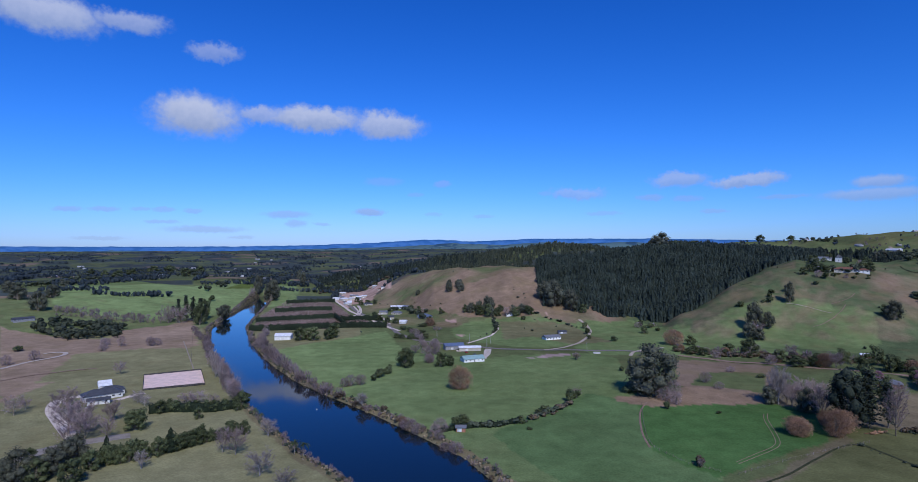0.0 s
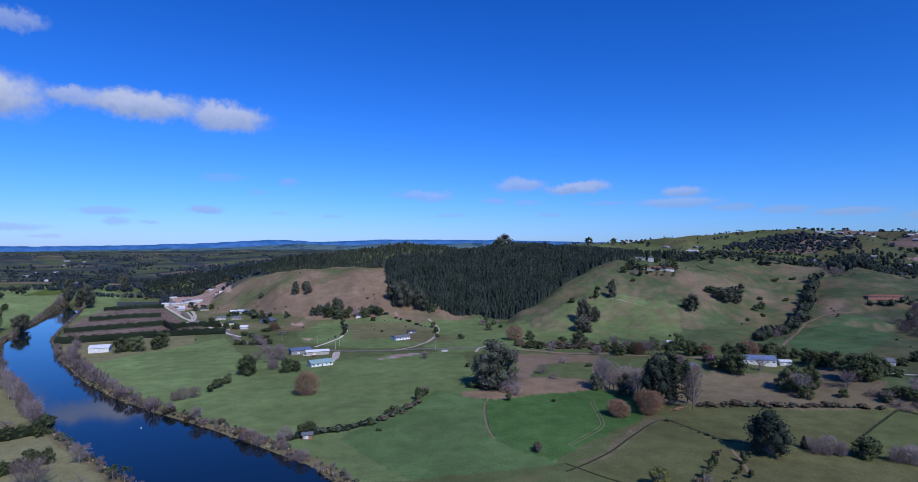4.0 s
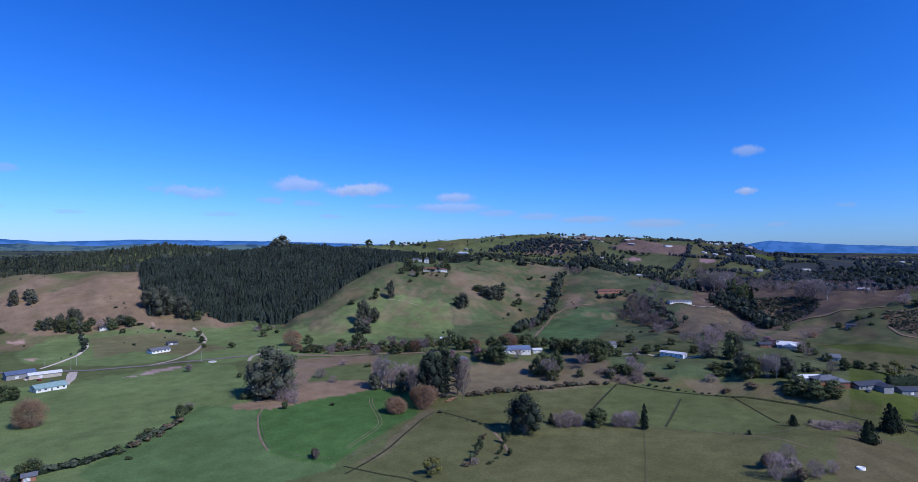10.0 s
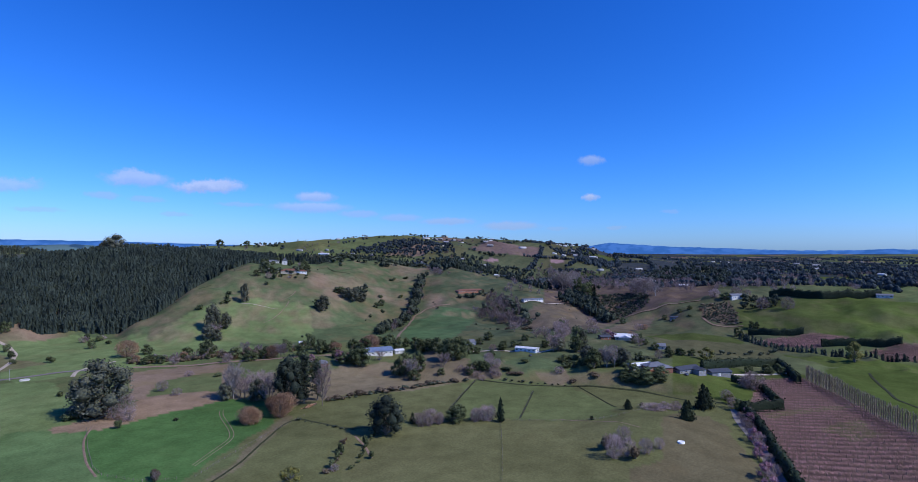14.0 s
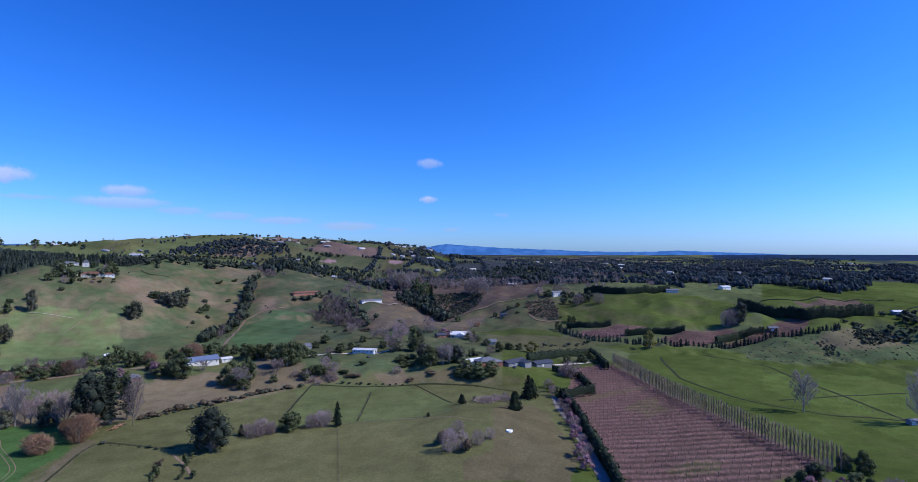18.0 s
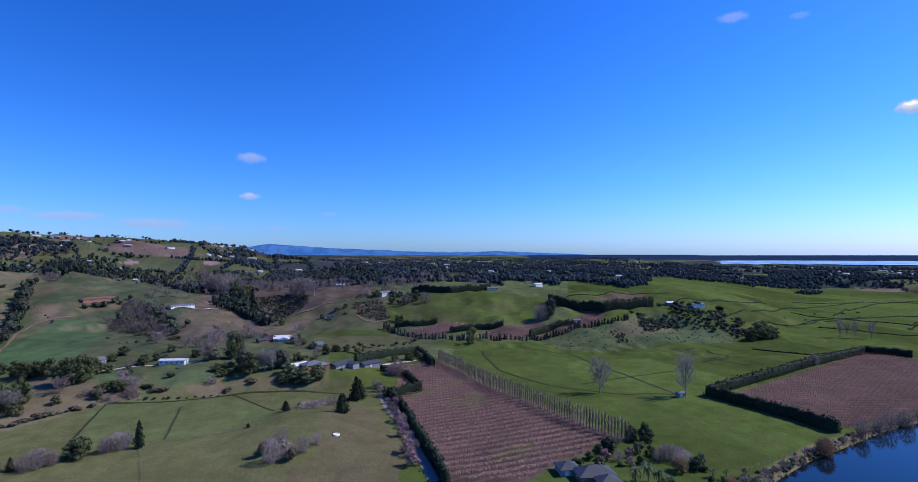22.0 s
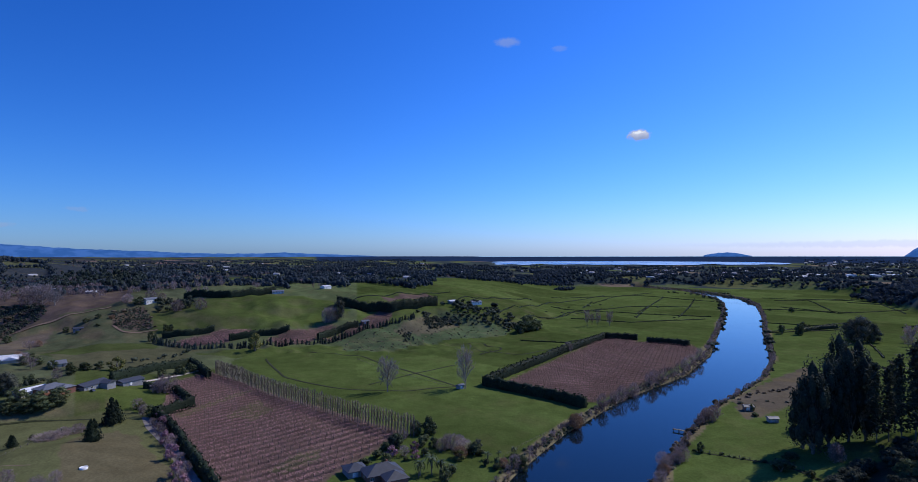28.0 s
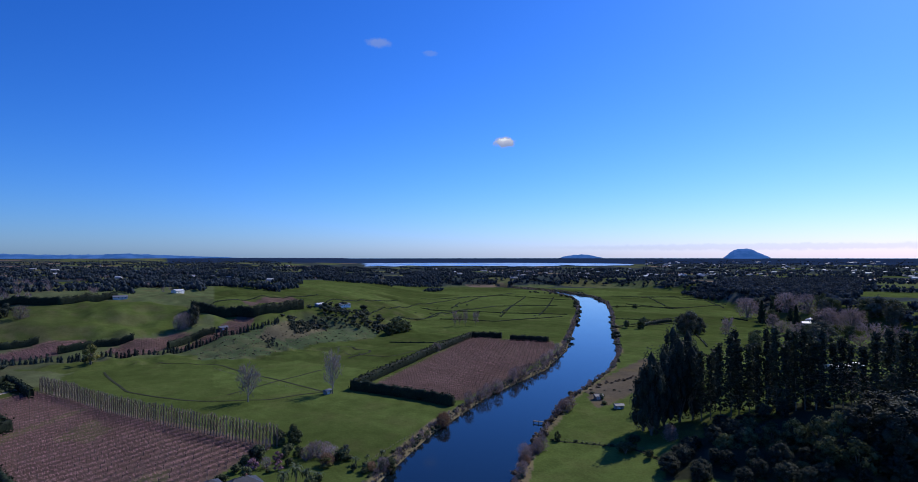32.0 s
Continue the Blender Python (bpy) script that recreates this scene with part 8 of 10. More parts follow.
grow("gum", 158, 786, 33.2, 25.2)
grow("gum", 123, 816, 30.1, 26.6)
grow("oak", 171, 776, 13.6, 13.3)
grow("gum", 135, 836, 23.4, 22.9)
grow("shrub", 240, 707, 7.5, 10.3)
grow("shrub", 240, 681, 5.8, 8.6)
grow("shrub", 236, 727, 7.6, 10.5)
grow("gum", -436, 1238, 56.9, 29.1)
grow("gum", -373, 1119, 44.9, 33.0)
grow("gum", -414, 1137, 34.0, 26.7)
grow("bare", -384, 1109, 33.3, 15.2)
grow("bare", -384, 805, 26.6, 20.0)
grow("bare", -387, 778, 25.6, 22.1)
grow("oak", -353, 764, 34.3, 19.0)
grow("bare", -405, 782, 27.1, 22.2)
grow("oak", -378, 835, 32.7, 19.2)
grow("bare", -227, 531, 12.5, 12.3)
grow("pale", -204, 465, 20.0, 7.1)
grow("pale", -191, 440, 19.8, 6.8)
grow("pale", -178, 418, 18.0, 6.4)
grow("pale", -169, 402, 15.8, 6.2)
grow("pale", -160, 388, 13.7, 5.2)
grow("oak", -140, 364, 8.6, 10.6)
grow("pale", 920, 493, 38.7, 42.2)
grow("pale", 912, 467, 35.7, 37.0)
grow("pale", 922, 511, 32.8, 32.1)
grow("pale", 847, 312, 29.7, 34.3)
grow("pale", 868, 332, 27.2, 30.2)
grow("pale", 814, 286, 21.6, 24.4)
grow("bare", 925, 385, 19.8, 23.3)
grow("bare", 935, 427, 20.7, 24.3)
grow("oak", 856, 429, 29.3, 21.1)
grow("oak", 841, 407, 28.4, 22.3)
grow("cone", 826, 387, 27.6, 12.6)
grow("cone", 850, 405, 26.7, 13.1)
grow("oak", 323, -598, 12.6, 14.8)
grow("bare", 338, -647, 20.1, 19.7)
grow("oak", 309, -630, 15.2, 18.6)
grow("bare", 300, -645, 19.0, 21.1)
grow("oak", 273, -620, 17.8, 20.9)
grow("gum", 250, -599, 24.6, 24.2)
grow("oak", 257, -646, 23.7, 23.2)
grow("bare", 510, -810, 22.1, 21.7)
grow("oak", 485, -799, 17.9, 19.3)
grow("cone", 514, -844, 24.6, 13.0)
grow("cone", 476, -828, 19.8, 10.6)
grow("mauve", 486, -693, 13.4, 13.1)
grow("oak", 352, -549, 12.6, 13.6)
grow("oak", 566, -624, 12.2, 10.3)
grow("gum", 467, -592, 30.5, 26.9)
grow("oak", 510, 180, 7.8, 8.8)
grow("oak", 502, 166, 6.5, 7.4)
grow("oak", 500, 156, 6.4, 8.4)
grow("mauve", 612, 291, 13.0, 18.4)
grow("mauve", 529, 284, 10.3, 19.0)
grow("oak", 512, 259, 12.3, 10.8)
grow("bare", 513, 296, 12.8, 16.3)
grow("brush", 552, 342, 5.6, 18.0)
grow("brush", 555, 368, 5.8, 18.5)
grow("bare", 663, 254, 10.4, 14.5)
grow("rust", 684, 255, 7.6, 11.9)
grow("oak", 420, 175, 8.6, 10.3)
grow("oak", 405, 162, 10.0, 13.4)
grow("oak", 402, 150, 9.8, 14.8)
grow("oak", 411, 141, 8.0, 13.1)
grow("oak", 395, 296, 7.6, 9.5)
grow("oak", 392, 278, 7.3, 9.2)
grow("mauve", 360, 253, 7.7, 12.2)
grow("oak", 360, 261, 6.8, 8.5)
grow("mauve", 350, 262, 5.7, 9.3)
grow("brush", 369, 239, 2.9, 14.0)
grow("oak", 506, 87, 6.9, 8.7)
grow("oak", 512, 80, 6.9, 8.7)
grow("lime", 392, 91, 7.1, 8.6)
grow("mauve", 339, 120, 3.7, 21.8)
grow("mauve", 350, 113, 3.7, 14.7)
grow("bare", -42, 540, 9.3, 11.9)
grow("shrub", 133, 459, 4.0, 6.8)
grow("mauve", 183, 397, 5.7, 9.3)
grow("brush", 150, 410, 3.7, 13.6)
grow("brush", 127, 394, 3.5, 10.2)
grow("shrub", 231, 431, 3.2, 8.4)
grow("brush", 230, 389, 3.0, 11.6)
grow("shrub", 155, 338, 2.4, 3.9)
grow("bare", 105, 505, 7.3, 8.2)
grow("shrub", 167, 606, 6.5, 9.0)
grow("mauve", 245, 714, 6.4, 12.5)
grow("oak", 239, 581, 10.8, 13.2)
grow("mauve", 275, 525, 11.6, 15.2)
grow("oak", 259, 542, 9.1, 14.0)
grow("oak", 281, 470, 8.4, 11.7)
grow("rust", 271, 480, 7.2, 10.6)
grow("mauve", -57, 872, 7.6, 12.0)
grow("oak", -26, 826, 7.4, 10.2)
grow("oak", -79, 922, 8.0, 12.5)
grow("oak", -39, 753, 5.3, 19.5)
grow("oak", -48, 734, 5.1, 15.1)
grow("mauve", -27, 699, 5.0, 15.9)
grow("oak", 58, 791, 10.6, 11.9)
grow("oak", 42, 788, 8.9, 11.7)
grow("oak", 86, 755, 5.9, 8.7)
grow("mauve", 387, 211, 5.7, 11.1)
grow("oak", 453, 261, 7.8, 9.9)
grow("oak", 479, 299, 7.2, 9.4)
grow("mauve", 473, 204, 7.8, 12.1)
grow("oak", 450, 172, 7.4, 9.3)
grow("oak", 428, 151, 6.9, 9.7)
grow("brush", 379, 196, 2.8, 9.0)
grow("brush", 393, 184, 2.8, 11.1)
grow("mauve", 415, 293, 7.4, 9.3)
grow("oak", 429, 291, 7.6, 8.5)
grow("bare", 500, 298, 11.2, 13.4)
grow("bare", 518, 337, 13.0, 15.3)
grow("mauve", 350, 278, 5.5, 8.9)
grow("oak", 337, 288, 6.2, 7.9)

grow("gum", 387, 658, 27.1, 12.8)
grow("shrub", 385, 690, 5.8, 9.9)
grow("shrub", 368, 666, 7.2, 11.9)
grow("shrub", 335, 671, 4.7, 11.0)
grow("shrub", 328, 624, 4.4, 7.4)
grow("shrub", 336, 620, 7.4, 7.4)
grow("oak", 437, 688, 5.1, 7.7)
grow("oak", 493, 786, 10.7, 10.7)
grow("oak", 475, 746, 10.2, 10.2)
grow("oak", 466, 733, 10.0, 10.0)
grow("oak", 473, 720, 9.9, 9.9)
grow("oak", 522, 724, 10.3, 10.3)
grow("oak", 756, 1038, 14.8, 14.8)
grow("oak", 547, 827, 11.4, 11.4)
grow("shrub", 668, 679, 6.0, 10.0)
grow("shrub", 551, 578, 5.0, 8.3)
grow("shrub", 589, 622, 5.4, 9.0)
grow("shrub", 619, 611, 5.5, 9.1)
grow("shrub", 708, 685, 6.2, 10.3)

grow("gum", 302, -64, 8.3, 6.5)
grow("oak", 299, -71, 8.8, 9.1)
grow("pink", 273, -46, 6.0, 6.8)
grow("pink", 266, -56, 4.9, 5.2)
grow("shrub", 282, -63, 6.2, 9.1)
grow("mauve", 275, -74, 8.2, 8.9)
grow("mauve", 275, -81, 7.7, 8.0)
grow("lime", 259, -76, 5.3, 8.5)
grow("gum", 265, -87, 8.0, 5.8)
grow("macro", 283, -49, 8.8, 9.0)
grow("mauve", 272, -52, 6.0, 6.8)
grow("shrub", 265, -32, 3.8, 6.5)
grow("shrub", 274, -39, 4.5, 7.7)
grow("shrub", 280, -43, 6.1, 5.9)
grow("palm", 244, -53, 7.2, 6.1)
grow("palm", 245, -59, 9.5, 7.0)
grow("palm", 246, -64, 6.4, 6.2)
grow("palm", 255, -89, 4.4, 5.6)
grow("palm", 253, -94, 5.3, 3.8)
grow("palm", 255, -102, 5.9, 3.8)
grow("rust", 245, -93, 4.7, 6.4)
grow("mauve", 243, -98, 7.5, 8.2)
grow("shrub", 243, -68, 4.1, 6.1)
grow("shrub", 265, -83, 5.0, 4.8)
grow("shrub", 263, -88, 3.0, 5.8)
grow("brush", 249, -43, 3.2, 5.3)
grow("shrub", 266, -51, 2.4, 3.8)
grow("shrub", 243, -89, 3.7, 5.4)
grow("mauve", 236, -173, 9.2, 9.5)
grow("mauve", 225, -176, 8.4, 8.2)
grow("oak", 233, -192, 5.7, 4.3)
grow("mauve", 193, -230, 9.4, 9.8)
grow("shrub", 286, -274, 4.2, 5.6)
grow("mauve", 275, -230, 9.0, 7.3)
grow("mauve", 275, -236, 8.4, 6.6)
grow("shrub", 273, -265, 2.4, 6.2)
grow("rust", 216, -158, 5.6, 7.6)
grow("shrub", 198, -205, 6.0, 11.6)
grow("shrub", 186, -208, 4.7, 5.7)
grow("shrub", 206, -218, 5.0, 8.6)
grow("bare", 455, -655, 21.0, 16.5)
grow("oak", 377, -589, 17.8, 18.8)
grow("mauve", 547, -835, 36.1, 45.3)
grow("cone", 477, -761, 34.4, 16.7)
grow("oak", 540, -899, 24.5, 21.7)
grow("cone", 451, -799, 29.3, 13.3)
grow("mauve", 507, -872, 36.5, 45.8)
grow("mauve", 467, -857, 33.2, 44.3)
grow("oak", 449, -860, 28.9, 20.0)
grow("oak", 428, -849, 26.3, 27.5)
grow("oak", 377, -843, 27.5, 41.9)
grow("mauve", 412, -799, 30.6, 44.6)
grow("mauve", 373, -783, 35.0, 43.0)
grow("oak", 394, -707, 13.8, 23.4)
grow("mauve", 449, -740, 22.1, 21.5)
grow("mauve", 418, -708, 17.5, 23.8)
grow("oak", 382, -715, 17.3, 26.8)
grow("oak", 350, -843, 23.3, 33.9)
grow("gum", 344, -657, 28.4, 36.7)
grow("oak", 533, -582, 15.1, 13.0)
grow("oak", 753, -808, 7.5, 8.2)
grow("oak", 775, -784, 4.7, 6.4)
grow("oak", 722, -860, 3.8, 9.3)

for kind, roots in TREES.items():
    for i, root in enumerate(roots):
        if (kind, i) not in used:
            for o in [*root.children_recursive, root]:
                bpy.data.objects.remove(o)

# ---------------------------------------------------------------- buildings
def iron(base):
    """Painted long-run roofing: fine ribs, faded and streaked."""
    def build(N, pos):
        c = N.mix(N.span(N.noise(pos, 0.5, 5.0, 0.65), 0.3, 0.7), rgb(*base), rgb(*[q * 0.72 for q in base]))
        own = N.span(N.node("ShaderNodeObjectInfo").outputs["Random"], 0, 1, 0.88, 1.1, "LINEAR")
        return N.mix(1.0, c, N.node("ShaderNodeCombineXYZ", (own, own, own)).outputs[0], "MULTIPLY")
    return build


ROOF_GREY = material("grey_roof", iron((0.17, 0.175, 0.19)), 0.5, 0.4)
ROOF_DARK = material("charcoal_roof", iron((0.06, 0.063, 0.072)), 0.55, 0.4)
ROOF_BLUE = material("blue_roof", iron((0.13, 0.17, 0.26)), 0.45, 0.4)
ROOF_TEAL = material("teal_roof", iron((0.30, 0.44, 0.42)), 0.5, 0.4)
ROOF_WHITE = material("white_roof", iron((0.72, 0.72, 0.74)), 0.5, 0.4)
ROOF_TERRA = material("terracotta_roof", iron((0.20, 0.095, 0.065)), 0.8, 0.2)
WALL_WHITE = material("white_wall", grained((0.72, 0.71, 0.68), (0.62, 0.61, 0.58), 0.6, 5.0, 0.1), 0.8, 0.3)
WALL_CREAM = material("cream_wall", grained((0.52, 0.47, 0.38), (0.44, 0.40, 0.33), 0.6, 5.0, 0.1), 0.8, 0.3)
WALL_GREY = material("grey_wall", grained((0.26, 0.26, 0.27), (0.21, 0.21, 0.22), 0.6, 5.0, 0.1), 0.8, 0.3)
WALL_BRICK = material("brick_wall", grained((0.30, 0.14, 0.09), (0.24, 0.11, 0.08), 1.5, 8.0, 0.25), 0.85, 0.2)
TRIM = material("white_trim", grained((0.75, 0.75, 0.74), (0.66, 0.66, 0.65), 1.0, 5.0, 0.08), 0.6, 0.4)
GLASS = material("window_glass", lambda N, p: rgb(0.03, 0.04, 0.05), 0.05, 0.6)
CONCRETE = material("concrete", grained((0.42, 0.40, 0.37), (0.34, 0.33, 0.31), 0.6, 4.0, 0.15), 0.9, 0.2)
SAND = material("arena_sand", grained((0.66, 0.49, 0.42), (0.56, 0.42, 0.36), 0.25, 3.0, 0.15), 0.95, 0.1)

WINDOW_FRAME = mesh_of("window", *joined([box(-0.8, 0.8, -0.05, 0.05, 0, 0.08), box(-0.8, 0.8, -0.05, 0.05, 1.12, 1.2), box(-0.8, -0.72, -0.05, 0.05, 0.08, 1.12),
                                          box(0.72, 0.8, -0.05, 0.05, 0.08, 1.12), box(-0.03, 0.03, -0.04, 0.04, 0.08, 1.12)]), TRIM)
WINDOW_PANE = mesh_of("pane", *box(-0.72, 0.72, -0.02, 0.02, 0.08, 1.12), GLASS)
DOOR_LEAF = mesh_of("door", *joined([box(-0.5, 0.5, -0.04, 0.04, 0, 2.05), box(-0.36, 0.36, -0.06, 0.06, 1.1, 1.85), box(-0.36, 0.36, -0.06, 0.06, 0.2, 0.9)]), WALL_GREY)
GARAGE_LEAF = mesh_of("garage_door", *joined([box(-1.3, 1.3, -0.04, 0.05, 0.02 + k * 0.5, 0.5 + k * 0.5) for k in range(4)]), TRIM)


def gable_roof(length, depth, wall_h, rise, hip, over=0.6):
    """Sloping roof sheets with real thickness; hip pulls the ridge in from the ends."""
    L, D, z0, z1 = length / 2 + over, depth / 2 + over, wall_h - 0.12, wall_h + rise
    inset = min(D, L * 0.9) if hip else 0.0
    top = [(-L, -D, z0), (L, -D, z0), (L, D, z0), (-L, D, z0), (-L + inset, 0, z1), (L - inset, 0, z1)]
    v = np.array(top + [(x, y, z - 0.16) for x, y, z in top], float)
    f = [(0, 1, 5, 4), (2, 3, 4, 5), (1, 2, 5, 5), (3, 0, 4, 4), (6, 10, 11, 7), (8, 11, 10, 9), (7, 11, 8, 8), (9, 10, 6, 6)]
    f += [(0, 6, 7, 1), (1, 7, 8, 2), (2, 8, 9, 3), (3, 9, 6, 0)]
    if not hip:
        f = [q for q in f if len(set(q)) == 4] + [(1, 2, 5, 5), (3, 0, 4, 4)]
    me = [(q if q[2] != q[3] else q[:3]) for q in f]
    return v, me


def mesh_any(name, v, faces, mat):
    me = bpy.data.meshes.new(name)
    me.from_pydata([tuple(map(float, p)) for p in v], [], [tuple(map(int, q)) for q in faces])
    me.materials.append(mat)
    return me


def put(name, me, parent, x, y, z, turn=0.0, label=""):
    ob = part(name, me, parent, label)
    ob.matrix_local = pose(x, y, z, 0, 0, turn)
    return ob


def house(label, x, y, turn, length, depth, wall_h, rise, hip, roof, wall, name="house", chimney=False, wing=0.0, windows=True, open_front=False):
    spin = pose(x, y, 0, 0, 0, turn)
    corners = [spin @ Vector((a * length / 2, b * depth / 2, 0)) for a in (-1, 1) for b in (-1, 1)]
    low = float(np.min(ground_z([c.x for c in corners], [c.y for c in corners])))
    # on a slope the floor is cut in, no more than 1.8 m over the lowest corner
    z = min(float(np.median(ground_z([x, x + 3, x - 3, x, x], [y, y, y, y + 3, y - 3]))), low + 1.8)
    root = new(name)
    root.matrix_world = pose(x, y, z + 0.25, 0, 0, turn)
    tagged(root, label, "shed" if name in ("shed", "barn", "garage") else "house")
    L, D = length / 2, depth / 2
    foot = min(-1.6, low - z - 0.8)
    blocks = [(0.0, 0.0, length, depth, 0.0)]
    if wing:
        blocks.append((L - depth * 0.5, -D - wing / 2 + 0.01, wing, depth * 0.85, 90.0))
    for bx, by, bl, bd, bt in blocks:
        # walls stop under the roof; gable ends are filled to the ridge
        v, f = box(-bl / 2, bl / 2, -bd / 2, bd / 2, foot, wall_h)
        v, f = v.tolist(), [tuple(q) for q in f]
        if not hip:
            n = len(v)
            for s in (-1, 1):
                n = len(v)
                v += [(s * (bl / 2 - 0.01), -bd / 2, wall_h), (s * (bl / 2 - 0.01), bd / 2, wall_h), (s * (bl / 2 - 0.01), 0, wall_h + rise * bd / (bd + 1.2) - 0.1)]
                f.append((n, n + 1, n + 2))
        w = part("wall", mesh_any("wall", v, f, wall), root)
        w.matrix_local = pose(bx, by, 0, 0, 0, bt)
        r = part("roof", mesh_any("roof", *gable_roof(bl, bd, wall_h, rise * bd / depth, hip), roof), root)
        r.matrix_local = pose(bx, by, 0.002, 0, 0, bt)
    ridge_len = length * (0.45 if hip else 1.0)
    put("ridge_cap", mesh_of("ridge_cap", *box(-ridge_len / 2, ridge_len / 2, -0.18, 0.18, 0, 0.1), roof), root, 0, 0, wall_h + rise - 0.04)
    if windows:
        for side in (-1, 1):
            n = max(2, int(length / 3.6))
            for k in range(n):
                px = -L + (k + 0.5) * length / n
                if side == -1 and wing and px > L - depth:
                    continue
                if k == n // 2 and side == -1:
                    put("door", DOOR_LEAF, root, px, side * (D + 0.03), 0.0)
                else:
                    win = put("window", WINDOW_FRAME, root, px, side * (D + 0.03), 0.95)
                    put("pane", WINDOW_PANE, win, 0, 0, 0)
        for side in (-1, 1):
            win = put("window", WINDOW_FRAME, root, side * (L + 0.03), 0, 0.95, 90)
            put("pane", WINDOW_PANE, win, 0, 0, 0)
    else:
        put("garage_door", GARAGE_LEAF, root, -L * 0.3, -D - 0.04, 0.0)
    if chimney:
        put("chimney", mesh_of("chimney", *joined([box(-0.4, 0.4, -0.35, 0.35, 0, 1.7), box(-0.5, 0.5, -0.45, 0.45, 1.7, 1.9)]), WALL_BRICK), root, L * 0.35, D * 0.3, wall_h + rise * 0.4)
    return root


def fence(label, points, step=4.5, tall=1.15):
    """Posts with four wires; every post its own piece."""
    root = new("fence")
    x0, y0 = points[0]
    root.matrix_world = pose(x0, y0, float(ground_z(x0, y0)))
    tagged(root, label, "fence")
    c = along(points, step)
    z = ground_z(c[:, 0], c[:, 1])
    for (x, y), h in zip(c, z):
        ob = part("post", FENCE_POST, root)
        ob.matrix_local = pose(x - x0, y - y0, h - root.location[2])
    d = along(points, 9.0)
    dz = ground_z(d[:, 0], d[:, 1])
    for k in range(3):
        segs = [tapered((a[0] - x0, a[1] - y0, za - root.location[2] + 0.35 + 0.35 * k), (b[0] - x0, b[1] - y0, zb - root.location[2] + 0.35 + 0.35 * k), 0.02, 0.02, 3)
                for a, b, za, zb in zip(d, d[1:], dz, dz[1:])]
        part("wire", mesh_of("wire", *joined(segs), POST), root)
    return root


FENCE_POST = mesh_of("post", *joined([tapered((0, 0, -0.4), (0, 0, 1.2), 0.10, 0.09, 6)]), POST)


def pole(x, y, tall=9.0, turn=0.0):
    root = new("utility_pole")
    root.matrix_world = pose(x, y, float(ground_z(x, y)), 0, 0, turn)
    tagged(root, "pale concrete utility pole with a crossarm", "pole")
    part("shaft", mesh_of("shaft", *tapered((0, 0, -0.5), (0, 0, tall), 0.17, 0.11, 8), CONCRETE), root)
    part("crossarm", mesh_of("crossarm", *box(-1.1, 1.1, -0.06, 0.06, tall - 0.7, tall - 0.55), POST), root)
    for s in (-0.95, 0.0, 0.95):
        part("insulator", mesh_of("insulator", *tapered((s, 0, tall - 0.56), (s, 0, tall - 0.36), 0.05, 0.04, 6), TRIM), root)
    return root


def trough(label, x, y, wide, tall, mat):
    """Round concrete trough: a thick wall round a dished floor of water."""
    a = np.linspace(0, 2 * np.pi, 25)[:-1]
    rings = [(1, -0.2), (1, tall), (0.88, tall), (0.86, tall * 0.75)]
    v = np.concatenate([np.stack([np.cos(a) * k * wide / 2, np.sin(a) * k * wide / 2, np.full(24, z)], -1) for k, z in rings])
    i = np.arange(24)
    f = np.concatenate([np.stack([i + 24 * k, (i + 1) % 24 + 24 * k, (i + 1) % 24 + 24 * (k + 1), i + 24 * (k + 1)], -1) for k in range(3)])
    root = new("water_trough")
    root.matrix_world = pose(x, y, float(ground_z(x, y)))
    tagged(root, label, "trough")
    part("wall", mesh_of("wall", v, f, mat), root)
    me = mesh_any("basin", np.stack([np.cos(a) * 0.86 * wide / 2, np.sin(a) * 0.86 * wide / 2, np.full(24, tall * 0.75)], -1), [tuple(i)], mat)
    part("basin", me, root)
    return root


# riding arena: sand inside a dark boarded rail
def arena(corners):
    c = np.array(corners, float)
    s = np.linspace(0, 1, 12)
    top, low = c[0] + np.outer(s, c[1] - c[0]), c[3] + np.outer(s, c[2] - c[3])
    g = top[None] * (1 - s[:, None, None]) + low[None] * s[:, None, None]
    z = ground_z(g[..., 0], g[..., 1])
    level = float(z.max()) + 0.1
    root = new("riding_arena")
    root.matrix_world = pose(0, 0, 0)
    tagged(root, "pale pink sand riding arena inside a dark board fence", "arena")
    i = np.arange(144).reshape(12, 12)
    q = np.stack([i[:-1, :-1], i[1:, :-1], i[1:, 1:], i[:-1, 1:]], -1).reshape(-1, 4)
    part("sand_bed", mesh_of("sand_bed", np.concatenate([g.reshape(-1, 2), np.full((144, 1), level)], 1), q, SAND), root)
    for a, b in zip(c, np.roll(c, -1, 0)):
        n = max(3, int(np.hypot(*(b - a)) / 3.5))
        d = (b - a) / np.hypot(*(b - a))
        turn = math.degrees(math.atan2(d[1], d[0]))
        for k in range(n):
            p = a + (b - a) * (k + 0.5) / n
            L = np.hypot(*(b - a)) / n
            bd = part("board", mesh_of("board", *joined([box(-L / 2, L / 2, -0.05, 0.05, -1.0, 1.1), box(-0.1, 0.1, -0.12, 0.12, -1.0, 1.3)]), FENCE_DARK), root)
            bd.matrix_local = pose(p[0], p[1], level, 0, 0, turn)
    return root


FENCE_DARK = material("dark_board", grained((0.045, 0.042, 0.04), (0.075, 0.07, 0.065), 1.0, 6.0), 0.85, 0.2)
